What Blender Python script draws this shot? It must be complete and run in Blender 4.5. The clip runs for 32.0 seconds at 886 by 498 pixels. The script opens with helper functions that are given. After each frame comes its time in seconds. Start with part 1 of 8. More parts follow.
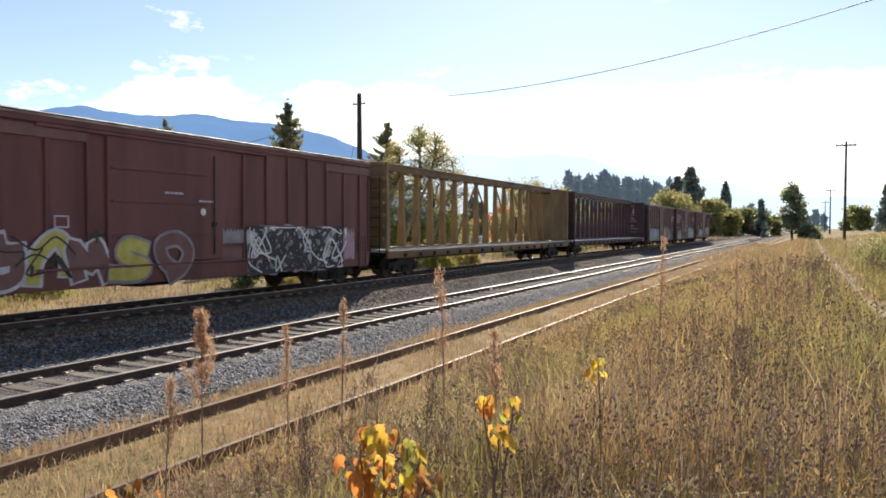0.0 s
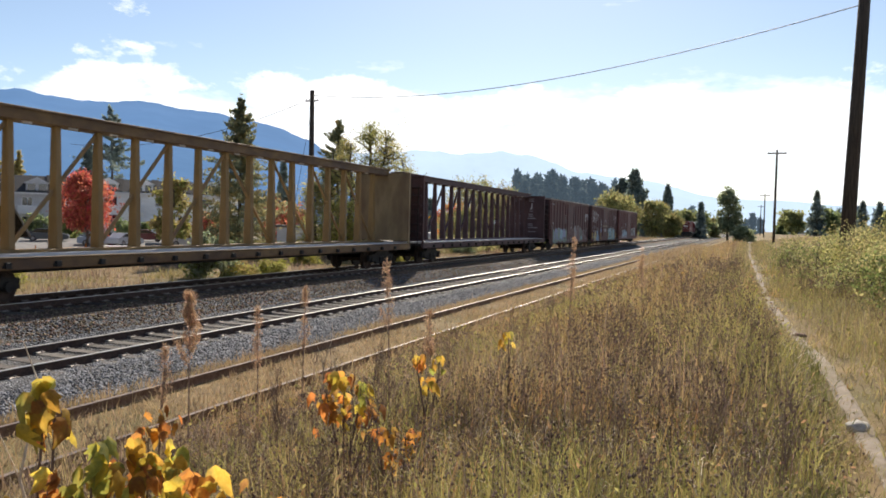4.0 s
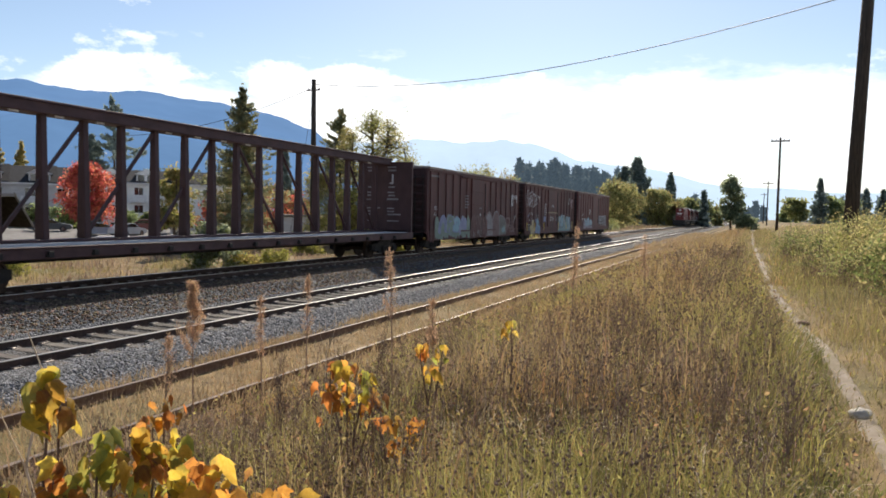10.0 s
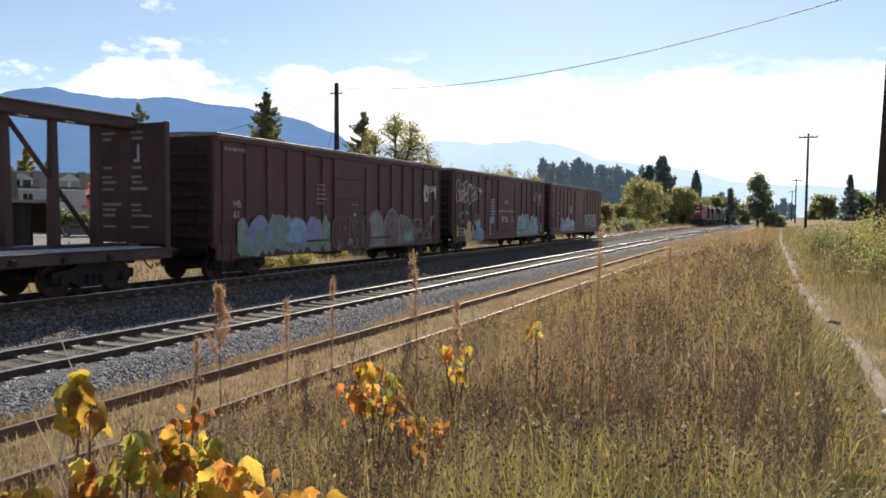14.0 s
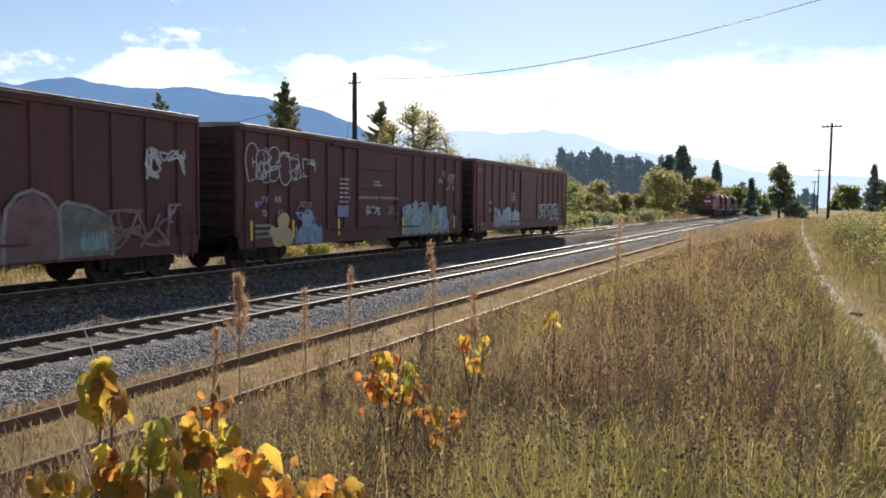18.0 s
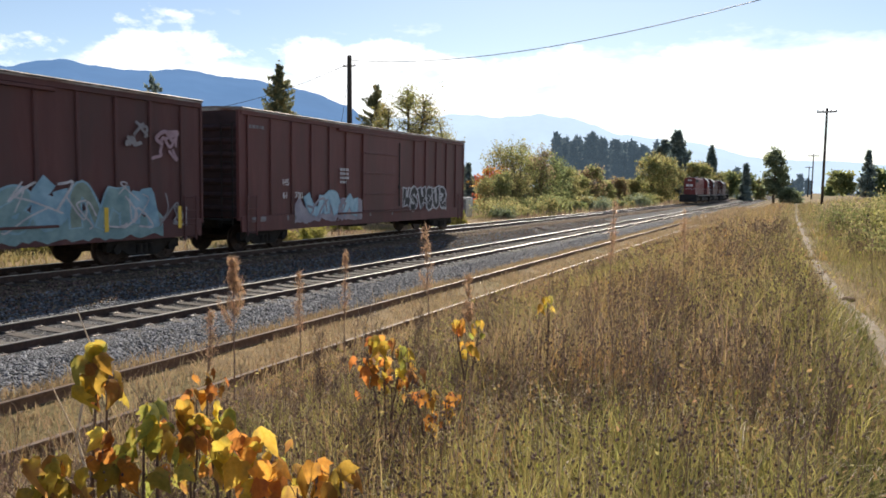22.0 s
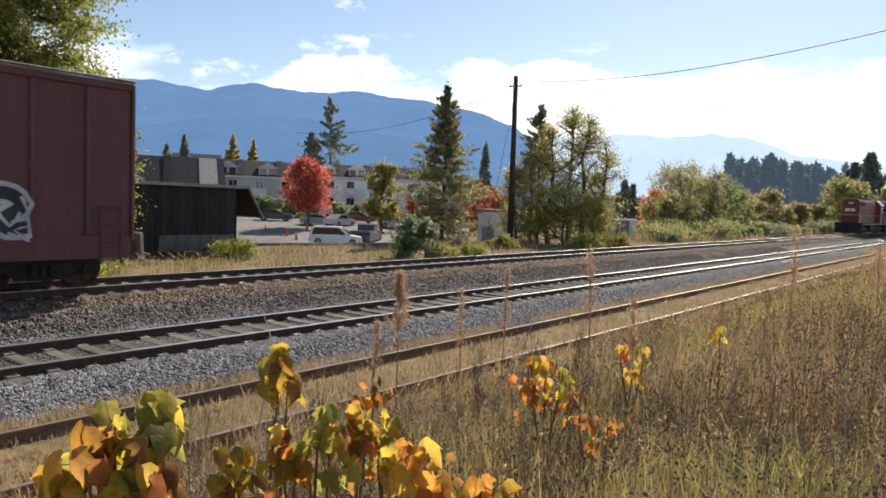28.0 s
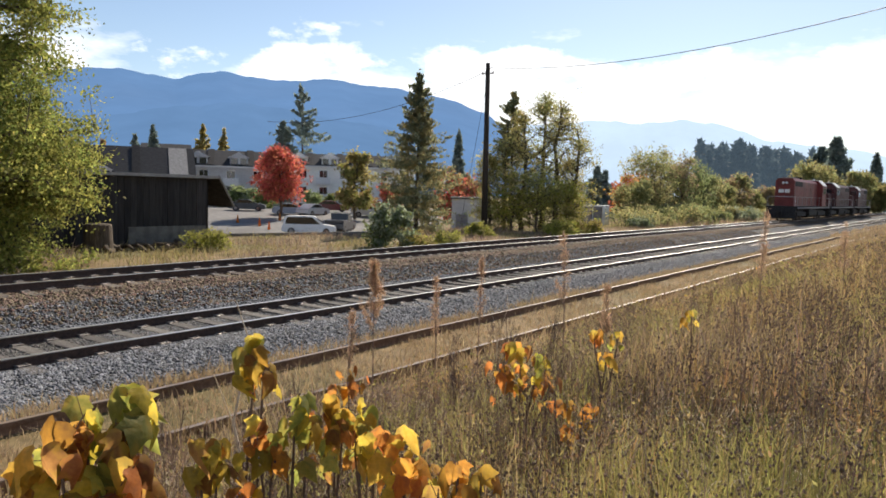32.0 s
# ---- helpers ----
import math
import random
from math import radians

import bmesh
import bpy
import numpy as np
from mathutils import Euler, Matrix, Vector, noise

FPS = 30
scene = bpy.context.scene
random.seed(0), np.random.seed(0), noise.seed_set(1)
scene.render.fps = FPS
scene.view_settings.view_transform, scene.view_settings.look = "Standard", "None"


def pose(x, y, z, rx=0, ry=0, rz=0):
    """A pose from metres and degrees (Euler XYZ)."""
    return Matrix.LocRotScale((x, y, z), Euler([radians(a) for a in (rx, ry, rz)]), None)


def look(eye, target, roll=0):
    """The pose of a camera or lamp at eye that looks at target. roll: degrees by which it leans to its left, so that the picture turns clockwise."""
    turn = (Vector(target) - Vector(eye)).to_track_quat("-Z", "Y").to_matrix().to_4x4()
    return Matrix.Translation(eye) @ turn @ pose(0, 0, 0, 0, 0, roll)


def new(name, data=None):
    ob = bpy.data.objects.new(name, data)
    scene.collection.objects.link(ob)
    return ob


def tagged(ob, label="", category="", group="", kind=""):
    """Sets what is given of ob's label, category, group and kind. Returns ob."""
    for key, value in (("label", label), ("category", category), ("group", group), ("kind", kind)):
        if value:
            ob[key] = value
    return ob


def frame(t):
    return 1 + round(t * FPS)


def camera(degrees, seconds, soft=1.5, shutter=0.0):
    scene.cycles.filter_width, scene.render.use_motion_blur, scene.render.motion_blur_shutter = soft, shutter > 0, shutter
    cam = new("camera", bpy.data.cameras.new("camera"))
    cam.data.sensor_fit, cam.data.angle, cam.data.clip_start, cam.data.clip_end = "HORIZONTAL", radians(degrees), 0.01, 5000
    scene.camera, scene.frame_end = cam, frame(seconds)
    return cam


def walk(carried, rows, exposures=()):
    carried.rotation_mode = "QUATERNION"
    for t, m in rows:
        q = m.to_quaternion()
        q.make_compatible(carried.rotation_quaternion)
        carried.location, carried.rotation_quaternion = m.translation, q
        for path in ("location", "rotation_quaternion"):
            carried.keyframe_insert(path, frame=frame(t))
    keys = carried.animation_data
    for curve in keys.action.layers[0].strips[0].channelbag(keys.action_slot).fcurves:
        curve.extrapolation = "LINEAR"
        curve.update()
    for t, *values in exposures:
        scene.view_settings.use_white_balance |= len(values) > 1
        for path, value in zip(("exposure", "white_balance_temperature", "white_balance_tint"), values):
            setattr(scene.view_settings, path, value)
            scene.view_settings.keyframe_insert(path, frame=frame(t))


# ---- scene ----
# ---- camera and its walk ----
cam = camera(62.3, 32.0, soft=1.7, shutter=0.3)
PATH = [
    (0.0, -0.66, 1.28, 2.01, 88.30, -0.20, 26.50), (0.5, -0.64, 1.26, 2.01, 88.06, -0.35, 26.02),
    (1.0, -0.60, 1.24, 2.01, 88.00, -0.45, 24.27), (1.5, -0.54, 1.22, 2.02, 88.15, -0.35, 22.10),
    (2.0, -0.40, 0.94, 2.04, 88.28, -0.55, 21.51), (2.5, -0.09, 0.24, 2.05, 88.55, -1.05, 21.81),
    (2.9, 0.00, 0.00, 2.06, 88.40, -1.20, 21.95), (4.5, 0.00, 0.00, 2.06, 87.90, -1.41, 22.69), (5.0, 0.00, 0.00, 2.06, 87.74, -1.38, 22.53),
    (5.5, 0.00, 0.00, 2.06, 87.56, -1.43, 22.26), (6.0, 0.00, 0.00, 2.06, 87.48, -1.18, 22.11),
    (6.5, 0.00, 0.00, 2.06, 87.54, -0.86, 22.16), (7.0, 0.00, 0.00, 2.06, 87.61, -0.91, 22.26),
    (7.5, 0.00, 0.00, 2.06, 87.64, -1.13, 22.28), (8.0, 0.00, 0.00, 2.06, 87.50, -1.27, 22.13),
    (8.5, 0.00, 0.00, 2.06, 87.38, -1.04, 22.06), (9.0, 0.00, 0.00, 2.06, 87.32, -1.04, 22.06),
    (9.5, 0.00, 0.00, 2.06, 87.20, -1.50, 22.13), (10.0, 0.00, 0.00, 2.06, 87.18, -1.20, 22.74),
    (10.5, 0.00, 0.00, 2.06, 88.00, -1.49, 23.10), (11.0, 0.00, 0.00, 2.06, 88.05, -1.28, 23.32),
    (11.5, 0.00, 0.00, 2.06, 87.89, -0.74, 23.66), (12.0, 0.00, 0.00, 2.06, 87.85, -0.78, 24.16),
    (12.5, 0.00, 0.00, 2.06, 87.72, -1.11, 24.45), (13.0, 0.00, 0.00, 2.06, 87.49, -1.29, 24.51),
    (13.5, 0.00, 0.00, 2.06, 87.34, -1.18, 24.48), (14.0, 0.00, 0.00, 2.06, 87.26, -0.55, 24.56),
    (14.5, 0.00, 0.00, 2.06, 87.21, -0.66, 24.83), (16.5, 0.00, 0.00, 2.06, 86.96, -0.62, 25.95),
    (17.0, 0.00, 0.00, 2.06, 86.85, -0.55, 25.92), (17.5, 0.00, 0.00, 2.06, 86.67, -0.62, 25.95),
    (18.0, 0.00, 0.00, 2.06, 86.45, -0.65, 25.94), (18.5, 0.00, 0.00, 2.06, 86.19, -0.64, 25.91),
    (19.0, 0.00, 0.00, 2.06, 85.94, -0.96, 25.85), (19.5, 0.00, 0.00, 2.06, 85.75, -1.00, 25.87),
    (20.0, 0.00, 0.00, 2.06, 85.61, -1.17, 25.89), (20.5, 0.00, 0.00, 2.06, 85.50, -0.98, 25.84),
    (21.0, 0.00, 0.00, 2.06, 85.44, -0.92, 25.75), (21.5, 0.00, 0.00, 2.06, 85.32, -1.06, 25.66),
    (22.0, 0.00, 0.00, 2.06, 85.23, -0.83, 25.55), (22.5, 0.00, 0.00, 2.06, 85.13, -0.90, 25.23),
    (23.0, 0.00, 0.00, 2.06, 85.04, -1.08, 24.92), (23.5, 0.00, 0.00, 2.06, 84.91, -1.07, 24.99),
    (24.0, 0.00, 0.00, 2.06, 84.89, -1.06, 25.52), (24.5, 0.00, 0.00, 2.06, 84.96, -0.85, 26.74),
    (26.5, -0.01, -0.01, 2.06, 86.19, -0.32, 27.86), (27.0, -0.02, -0.02, 2.06, 86.50, -0.51, 30.90),
    (27.5, -0.03, -0.025, 2.06, 86.51, -0.93, 35.34), (28.0, -0.035, -0.03, 2.06, 86.39, -2.17, 38.03),
    (28.5, -0.035, -0.03, 2.06, 85.72, -1.94, 37.80), (29.0, -0.035, -0.03, 2.06, 85.43, -1.96, 37.54),
    (29.5, -0.035, -0.03, 2.06, 85.62, -1.14, 37.41), (30.0, -0.035, -0.03, 2.06, 85.73, -1.64, 37.32),
    (30.5, -0.035, -0.03, 2.06, 85.63, -1.98, 37.10), (31.0, -0.035, -0.03, 2.06, 85.36, -2.03, 36.87),
    (31.5, -0.035, -0.03, 2.06, 85.27, -2.11, 36.55), (32.0, -0.035, -0.03, 2.06, 85.52, -1.56, 35.98),
]

walk(cam, [(t, pose(x, y, z, rx, ry, rz)) for t, x, y, z, rx, ry, rz in PATH],
     exposures=[(0.0, 0.85, 6760, 13), (2.2, 0.85, 6760, 13), (4.5, 0.54, 6640, 11), (32.0, 0.54, 6640, 11)])

# ---- world, sun, exposure ----
SUN_AZ, SUN_EL = 15.5, 40.0          # degrees to the left of the track's line, and up
scene.view_settings.exposure = 0.5
world = bpy.data.worlds.new("world")
scene.world = world
world.use_nodes = True


def sky_nodes():
    nt = world.node_tree
    nt.nodes.clear()
    sky = nt.nodes.new("ShaderNodeTexSky")
    sky.sky_type, sky.sun_disc = "NISHITA", False
    sky.sun_elevation, sky.sun_rotation = radians(SUN_EL), radians(-SUN_AZ)
    sky.altitude, sky.air_density, sky.dust_density, sky.ozone_density = 500, 1.0, 0.5, 1.1
    geo = nt.nodes.new("ShaderNodeTexCoord")
    mapping = nt.nodes.new("ShaderNodeMapping")
    mapping.inputs["Scale"].default_value = (1.0, 1.0, 3.2)
    noi = nt.nodes.new("ShaderNodeTexNoise")
    noi.inputs["Scale"].default_value, noi.inputs["Detail"].default_value = 3.0, 6.0
    noi.inputs["Roughness"].default_value = 0.62
    ramp = nt.nodes.new("ShaderNodeValToRGB")
    ramp.color_ramp.elements[0].position, ramp.color_ramp.elements[1].position = 0.53, 0.68
    ramp.color_ramp.elements[1].color = (0.85, 0.85, 0.85, 1)
    mix = nt.nodes.new("ShaderNodeMix")
    mix.data_type = "RGBA"
    mix.inputs["B"].default_value = (11.5, 11.8, 12.2, 1)
    bg = nt.nodes.new("ShaderNodeBackground")
    bg.inputs["Strength"].default_value = 0.087
    out = nt.nodes.new("ShaderNodeOutputWorld")
    ln = nt.links.new
    ln(geo.outputs["Generated"], mapping.inputs["Vector"])
    ln(mapping.outputs["Vector"], noi.inputs["Vector"])
    sep, low, add = nt.nodes.new("ShaderNodeSeparateXYZ"), nt.nodes.new("ShaderNodeMapRange"), nt.nodes.new("ShaderNodeMath")
    low.inputs["From Min"].default_value, low.inputs["From Max"].default_value = 0.13, 0.24
    low.inputs["To Min"].default_value, low.inputs["To Max"].default_value = 0.15, -0.13
    add.operation = "ADD"
    ln(geo.outputs["Generated"], sep.inputs["Vector"])
    ln(sep.outputs["Z"], low.inputs["Value"])
    ln(noi.outputs["Fac"], add.inputs[0])
    ln(low.outputs["Result"], add.inputs[1])
    ln(add.outputs["Value"], ramp.inputs["Fac"])
    puff, pm, ramp2 = nt.nodes.new("ShaderNodeTexNoise"), nt.nodes.new("ShaderNodeMapping"), nt.nodes.new("ShaderNodeValToRGB")
    pm.inputs["Scale"].default_value, pm.inputs["Location"].default_value = (1.0, 1.0, 2.0), (0.35, 0.2, 0.1)
    puff.inputs["Scale"].default_value, puff.inputs["Detail"].default_value, puff.inputs["Roughness"].default_value = 7.0, 8.0, 0.6
    ln(geo.outputs["Generated"], pm.inputs["Vector"])
    ln(pm.outputs["Vector"], puff.inputs["Vector"])
    up, down, band, lift = nt.nodes.new("ShaderNodeMapRange"), nt.nodes.new("ShaderNodeMapRange"), nt.nodes.new("ShaderNodeMath"), nt.nodes.new("ShaderNodeMath")
    up.inputs["From Min"].default_value, up.inputs["From Max"].default_value = 0.10, 0.155
    down.inputs["From Min"].default_value, down.inputs["From Max"].default_value = 0.165, 0.225
    down.inputs["To Min"].default_value, down.inputs["To Max"].default_value = 1.0, 0.0
    band.operation, lift.operation, lift.inputs[1].default_value = "MULTIPLY", "MULTIPLY_ADD", 0.24
    ln(sep.outputs["Z"], up.inputs["Value"])
    ln(sep.outputs["Z"], down.inputs["Value"])
    ln(up.outputs["Result"], band.inputs[0])
    ln(down.outputs["Result"], band.inputs[1])
    ln(band.outputs["Value"], lift.inputs[0])
    ln(puff.outputs["Fac"], lift.inputs[2])
    ramp2.color_ramp.elements[0].position, ramp2.color_ramp.elements[1].position = 0.68, 0.78
    ln(lift.outputs["Value"], ramp2.inputs["Fac"])
    both = nt.nodes.new("ShaderNodeMath")
    both.operation = "MAXIMUM"
    ln(ramp.outputs["Color"], both.inputs[0])
    ln(ramp2.outputs["Color"], both.inputs[1])
    ln(both.outputs["Value"], mix.inputs["Factor"])
    ln(sky.outputs["Color"], mix.inputs["A"])
    ln(mix.outputs["Result"], bg.inputs["Color"])
    ln(bg.outputs["Background"], out.inputs["Surface"])


sky_nodes()
sun = new("sun", bpy.data.lights.new("sun", "SUN"))
sun.data.energy, sun.data.angle, sun.data.color = 4.9, radians(0.6), (1.0, 0.90, 0.75)
a, e = radians(SUN_AZ), radians(SUN_EL)
sun.matrix_world = look((-math.sin(a) * math.cos(e) * 200, math.cos(a) * math.cos(e) * 200, math.sin(e) * 200), (0, 0, 0))

# ---- materials ----
def mat(name, c1, c2, scale=4.0, rough=0.8, bump=0.0, metal=0.0, stretch=(1, 1, 1), spot=None, spot_scale=0.6,
        island=0.0, through_light=0.0, spec=0.3, glow=None, bump_scale=None, ob_random=0.0, cells=0.0):
    """Two-tone noise paint with a second, larger stain, bump, and variation per loose piece."""
    m = bpy.data.materials.new(name)
    m.use_nodes = True
    nt = m.node_tree
    nt.nodes.clear()
    N, ln = nt.nodes.new, nt.links.new
    out, bsdf, tc, mp = N("ShaderNodeOutputMaterial"), N("ShaderNodeBsdfPrincipled"), N("ShaderNodeTexCoord"), N("ShaderNodeMapping")
    mp.inputs["Scale"].default_value = stretch
    ln(tc.outputs["Object"], mp.inputs["Vector"])
    n1 = N("ShaderNodeTexNoise")
    n1.inputs["Scale"].default_value, n1.inputs["Detail"].default_value, n1.inputs["Roughness"].default_value = scale, 6, 0.65
    ln(mp.outputs["Vector"], n1.inputs["Vector"])
    r1 = N("ShaderNodeValToRGB")
    r1.color_ramp.elements[0].position, r1.color_ramp.elements[1].position = 0.32, 0.7
    r1.color_ramp.elements[0].color, r1.color_ramp.elements[1].color = (*c1, 1), (*c2, 1)
    ln(n1.outputs["Fac"], r1.inputs["Fac"])
    col = r1.outputs["Color"]
    if spot:
        n2 = N("ShaderNodeTexNoise")
        n2.inputs["Scale"].default_value, n2.inputs["Detail"].default_value = spot_scale, 4
        ln(mp.outputs["Vector"], n2.inputs["Vector"])
        r2 = N("ShaderNodeValToRGB")
        r2.color_ramp.elements[0].position, r2.color_ramp.elements[1].position = 0.45, 0.68
        ln(n2.outputs["Fac"], r2.inputs["Fac"])
        mx = N("ShaderNodeMix")
        mx.data_type = "RGBA"
        mx.inputs["B"].default_value = (*spot, 1)
        ln(r2.outputs["Color"], mx.inputs["Factor"])
        ln(col, mx.inputs["A"])
        col = mx.outputs["Result"]
    if island or ob_random:
        hs = N("ShaderNodeHueSaturation")
        src = N("ShaderNodeNewGeometry").outputs["Random Per Island"] if island else N("ShaderNodeObjectInfo").outputs["Random"]
        amount = island or ob_random
        mr, mh = N("ShaderNodeMapRange"), N("ShaderNodeMapRange")
        mr.inputs["To Min"].default_value, mr.inputs["To Max"].default_value = 1 - amount, 1 + amount
        mh.inputs["To Min"].default_value, mh.inputs["To Max"].default_value = 0.5 - 0.06 * amount, 0.5 + 0.06 * amount
        ln(src, mr.inputs["Value"])
        wn = N("ShaderNodeTexWhiteNoise")
        wn.noise_dimensions = "1D"
        ln(src, wn.inputs["W"])
        ln(wn.outputs["Value"], mh.inputs["Value"])
        ln(mr.outputs["Result"], hs.inputs["Value"])
        ln(mh.outputs["Result"], hs.inputs["Hue"])
        ln(col, hs.inputs["Color"])
        col = hs.outputs["Color"]
    if cells:
        vo, bw, mrv, hv = N("ShaderNodeTexVoronoi"), N("ShaderNodeRGBToBW"), N("ShaderNodeMapRange"), N("ShaderNodeHueSaturation")
        vo.inputs["Scale"].default_value = cells
        mrv.inputs["To Min"].default_value, mrv.inputs["To Max"].default_value = 0.35, 1.75
        ln(mp.outputs["Vector"], vo.inputs["Vector"])
        ln(vo.outputs["Color"], bw.inputs["Color"])
        ln(bw.outputs["Val"], mrv.inputs["Value"])
        ln(mrv.outputs["Result"], hv.inputs["Value"])
        ln(col, hv.inputs["Color"])
        col = hv.outputs["Color"]
    ln(col, bsdf.inputs["Base Color"])
    bsdf.inputs["Roughness"].default_value, bsdf.inputs["Metallic"].default_value = rough, metal
    bsdf.inputs["Specular IOR Level"].default_value = spec
    if bump:
        bp, nb = N("ShaderNodeBump"), N("ShaderNodeTexNoise")
        nb.inputs["Scale"].default_value, nb.inputs["Detail"].default_value = bump_scale or scale * 4, 5
        ln(mp.outputs["Vector"], nb.inputs["Vector"])
        bp.inputs["Strength"].default_value, bp.inputs["Distance"].default_value = bump, 0.02
        if cells:
            inv = N("ShaderNodeMath")
            inv.operation, inv.inputs[0].default_value = "SUBTRACT", 1.0
            ln(vo.outputs["Distance"], inv.inputs[1])
            ln(inv.outputs["Value"], bp.inputs["Height"])
            bp.inputs["Distance"].default_value = 0.05
        else:
            ln(nb.outputs["Fac"], bp.inputs["Height"])
        ln(bp.outputs["Normal"], bsdf.inputs["Normal"])
    surf = bsdf.outputs["BSDF"]
    if through_light:
        tr, ms = N("ShaderNodeBsdfTranslucent"), N("ShaderNodeMixShader")
        ms.inputs["Fac"].default_value = through_light
        ln(col, tr.inputs["Color"])
        ln(surf, ms.inputs[1])
        ln(tr.outputs["BSDF"], ms.inputs[2])
        surf = ms.outputs["Shader"]
    # glow: haze mixed into far surfaces as emission
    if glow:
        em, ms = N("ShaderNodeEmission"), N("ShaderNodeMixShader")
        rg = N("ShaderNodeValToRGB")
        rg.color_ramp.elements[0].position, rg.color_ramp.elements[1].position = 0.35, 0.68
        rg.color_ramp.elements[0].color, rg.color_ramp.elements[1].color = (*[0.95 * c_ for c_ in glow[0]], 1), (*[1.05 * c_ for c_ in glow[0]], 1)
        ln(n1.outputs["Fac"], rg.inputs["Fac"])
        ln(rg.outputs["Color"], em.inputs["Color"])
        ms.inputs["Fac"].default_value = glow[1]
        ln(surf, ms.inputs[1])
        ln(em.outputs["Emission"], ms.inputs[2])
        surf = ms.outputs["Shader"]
    ln(surf, out.inputs["Surface"])
    return m


M = {}
M["field"] = mat("field_soil", (0.13, 0.09, 0.045), (0.27, 0.19, 0.09), 3.0, 0.95, 0.6, spot=(0.11, 0.10, 0.04), spot_scale=0.35)
M["path"] = mat("path_dirt", (0.22, 0.18, 0.14), (0.36, 0.31, 0.26), 7.0, 0.95, 0.5, spot=(0.16, 0.13, 0.07), spot_scale=1.2)
M["ballast_grey"] = mat("ballast_grey", (0.04, 0.041, 0.044), (0.18, 0.182, 0.19), 16.0, 0.9, 0.7, cells=26.0, spec=0.08, spot=(0.12, 0.11, 0.09), spot_scale=0.5)
M["ballast_brown"] = mat("ballast_brown", (0.045, 0.032, 0.022), (0.17, 0.125, 0.085), 15.0, 0.9, 0.7, cells=20.0, spec=0.08, spot=(0.12, 0.085, 0.055), spot_scale=0.7)
M["stone"] = mat("stone", (0.10, 0.104, 0.112), (0.27, 0.275, 0.288), 9.0, 0.8, 0.3, island=0.65)
M["stone_dust"] = mat("stone_dust", (0.115, 0.104, 0.094), (0.25, 0.23, 0.208), 9.0, 0.85, 0.3, island=0.5)
M["stone_brown"] = mat("stone_brown", (0.085, 0.058, 0.04), (0.26, 0.185, 0.125), 9.0, 0.85, 0.3, island=0.65)
M["pale_stone"] = mat("pale_stone", (0.40, 0.38, 0.35), (0.56, 0.54, 0.50), 12.0, 0.8, 0.4)
M["rail_rust"] = mat("rail_rust", (0.035, 0.022, 0.018), (0.095, 0.055, 0.04), 12.0, 0.7, 0.2, spec=0.4)
M["rail_siding"] = mat("rail_siding_rust", (0.12, 0.07, 0.045), (0.25, 0.155, 0.105), 12.0, 0.75, 0.25, spec=0.3)
M["rail_head"] = mat("rail_head", (0.58, 0.57, 0.56), (0.74, 0.73, 0.72), 9.0, 0.40, 0.02, metal=1.0, stretch=(1, 0.1, 1))
M["rail_head_dull"] = mat("rail_head_dull", (0.15, 0.105, 0.08), (0.26, 0.195, 0.15), 9.0, 0.42, 0.05, metal=0.25, spec=0.5, stretch=(1, 0.1, 1))
M["tie"] = mat("tie_wood", (0.055, 0.045, 0.038), (0.19, 0.165, 0.14), 6.0, 0.9, 0.7, stretch=(0.3, 2.5, 2.5), ob_random=0.35)
M["tie_grey"] = mat("tie_wood_grey", (0.075, 0.068, 0.061), (0.175, 0.16, 0.144), 6.0, 0.9, 0.7, stretch=(0.3, 2.5, 2.5), ob_random=0.3)
M["tie_far"] = mat("tie_wood_far", (0.055, 0.045, 0.038), (0.19, 0.165, 0.14), 6.0, 0.9, 0.5, stretch=(0.3, 2.5, 2.5), island=0.35)
M["spike"] = mat("tie_plate", (0.20, 0.17, 0.15), (0.42, 0.38, 0.35), 20.0, 0.42, 0.2, metal=0.6)
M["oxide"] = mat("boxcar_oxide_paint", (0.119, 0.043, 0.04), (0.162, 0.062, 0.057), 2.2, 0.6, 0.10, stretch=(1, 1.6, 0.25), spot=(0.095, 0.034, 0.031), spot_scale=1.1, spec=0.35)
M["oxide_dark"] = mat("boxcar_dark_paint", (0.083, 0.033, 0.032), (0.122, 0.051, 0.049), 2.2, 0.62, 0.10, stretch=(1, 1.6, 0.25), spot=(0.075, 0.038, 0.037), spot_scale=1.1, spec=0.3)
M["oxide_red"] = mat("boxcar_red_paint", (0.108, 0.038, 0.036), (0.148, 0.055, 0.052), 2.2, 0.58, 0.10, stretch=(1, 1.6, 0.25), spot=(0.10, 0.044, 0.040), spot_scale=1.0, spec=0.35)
M["roof"] = mat("roof_zinc", (0.22, 0.20, 0.19), (0.42, 0.40, 0.38), 3.0, 0.5, 0.15, metal=0.35, spot=(0.14, 0.07, 0.05), spot_scale=0.8)
M["zinc_edge"] = mat("zinc_edge", (0.05, 0.045, 0.045), (0.30, 0.29, 0.28), 3.0, 0.6, 0.1, metal=0.3)
# Car ends coloured near black: the shade of the gap between cars.
M["end_paint"] = mat("shaded_end_paint", (0.030, 0.017, 0.018), (0.06, 0.033, 0.034), 3.0, 0.7, 0.15)
M["yellow"] = mat("centerbeam_yellow_paint", (0.20, 0.122, 0.046), (0.29, 0.185, 0.072), 2.6, 0.6, 0.12, stretch=(1, 1.4, 0.3), spot=(0.17, 0.105, 0.05), spot_scale=1.2)
M["maroon"] = mat("centerbeam_maroon_paint", (0.046, 0.025, 0.027), (0.08, 0.043, 0.046), 2.6, 0.6, 0.12, stretch=(1, 1.4, 0.3), spot=(0.055, 0.025, 0.024), spot_scale=1.2)
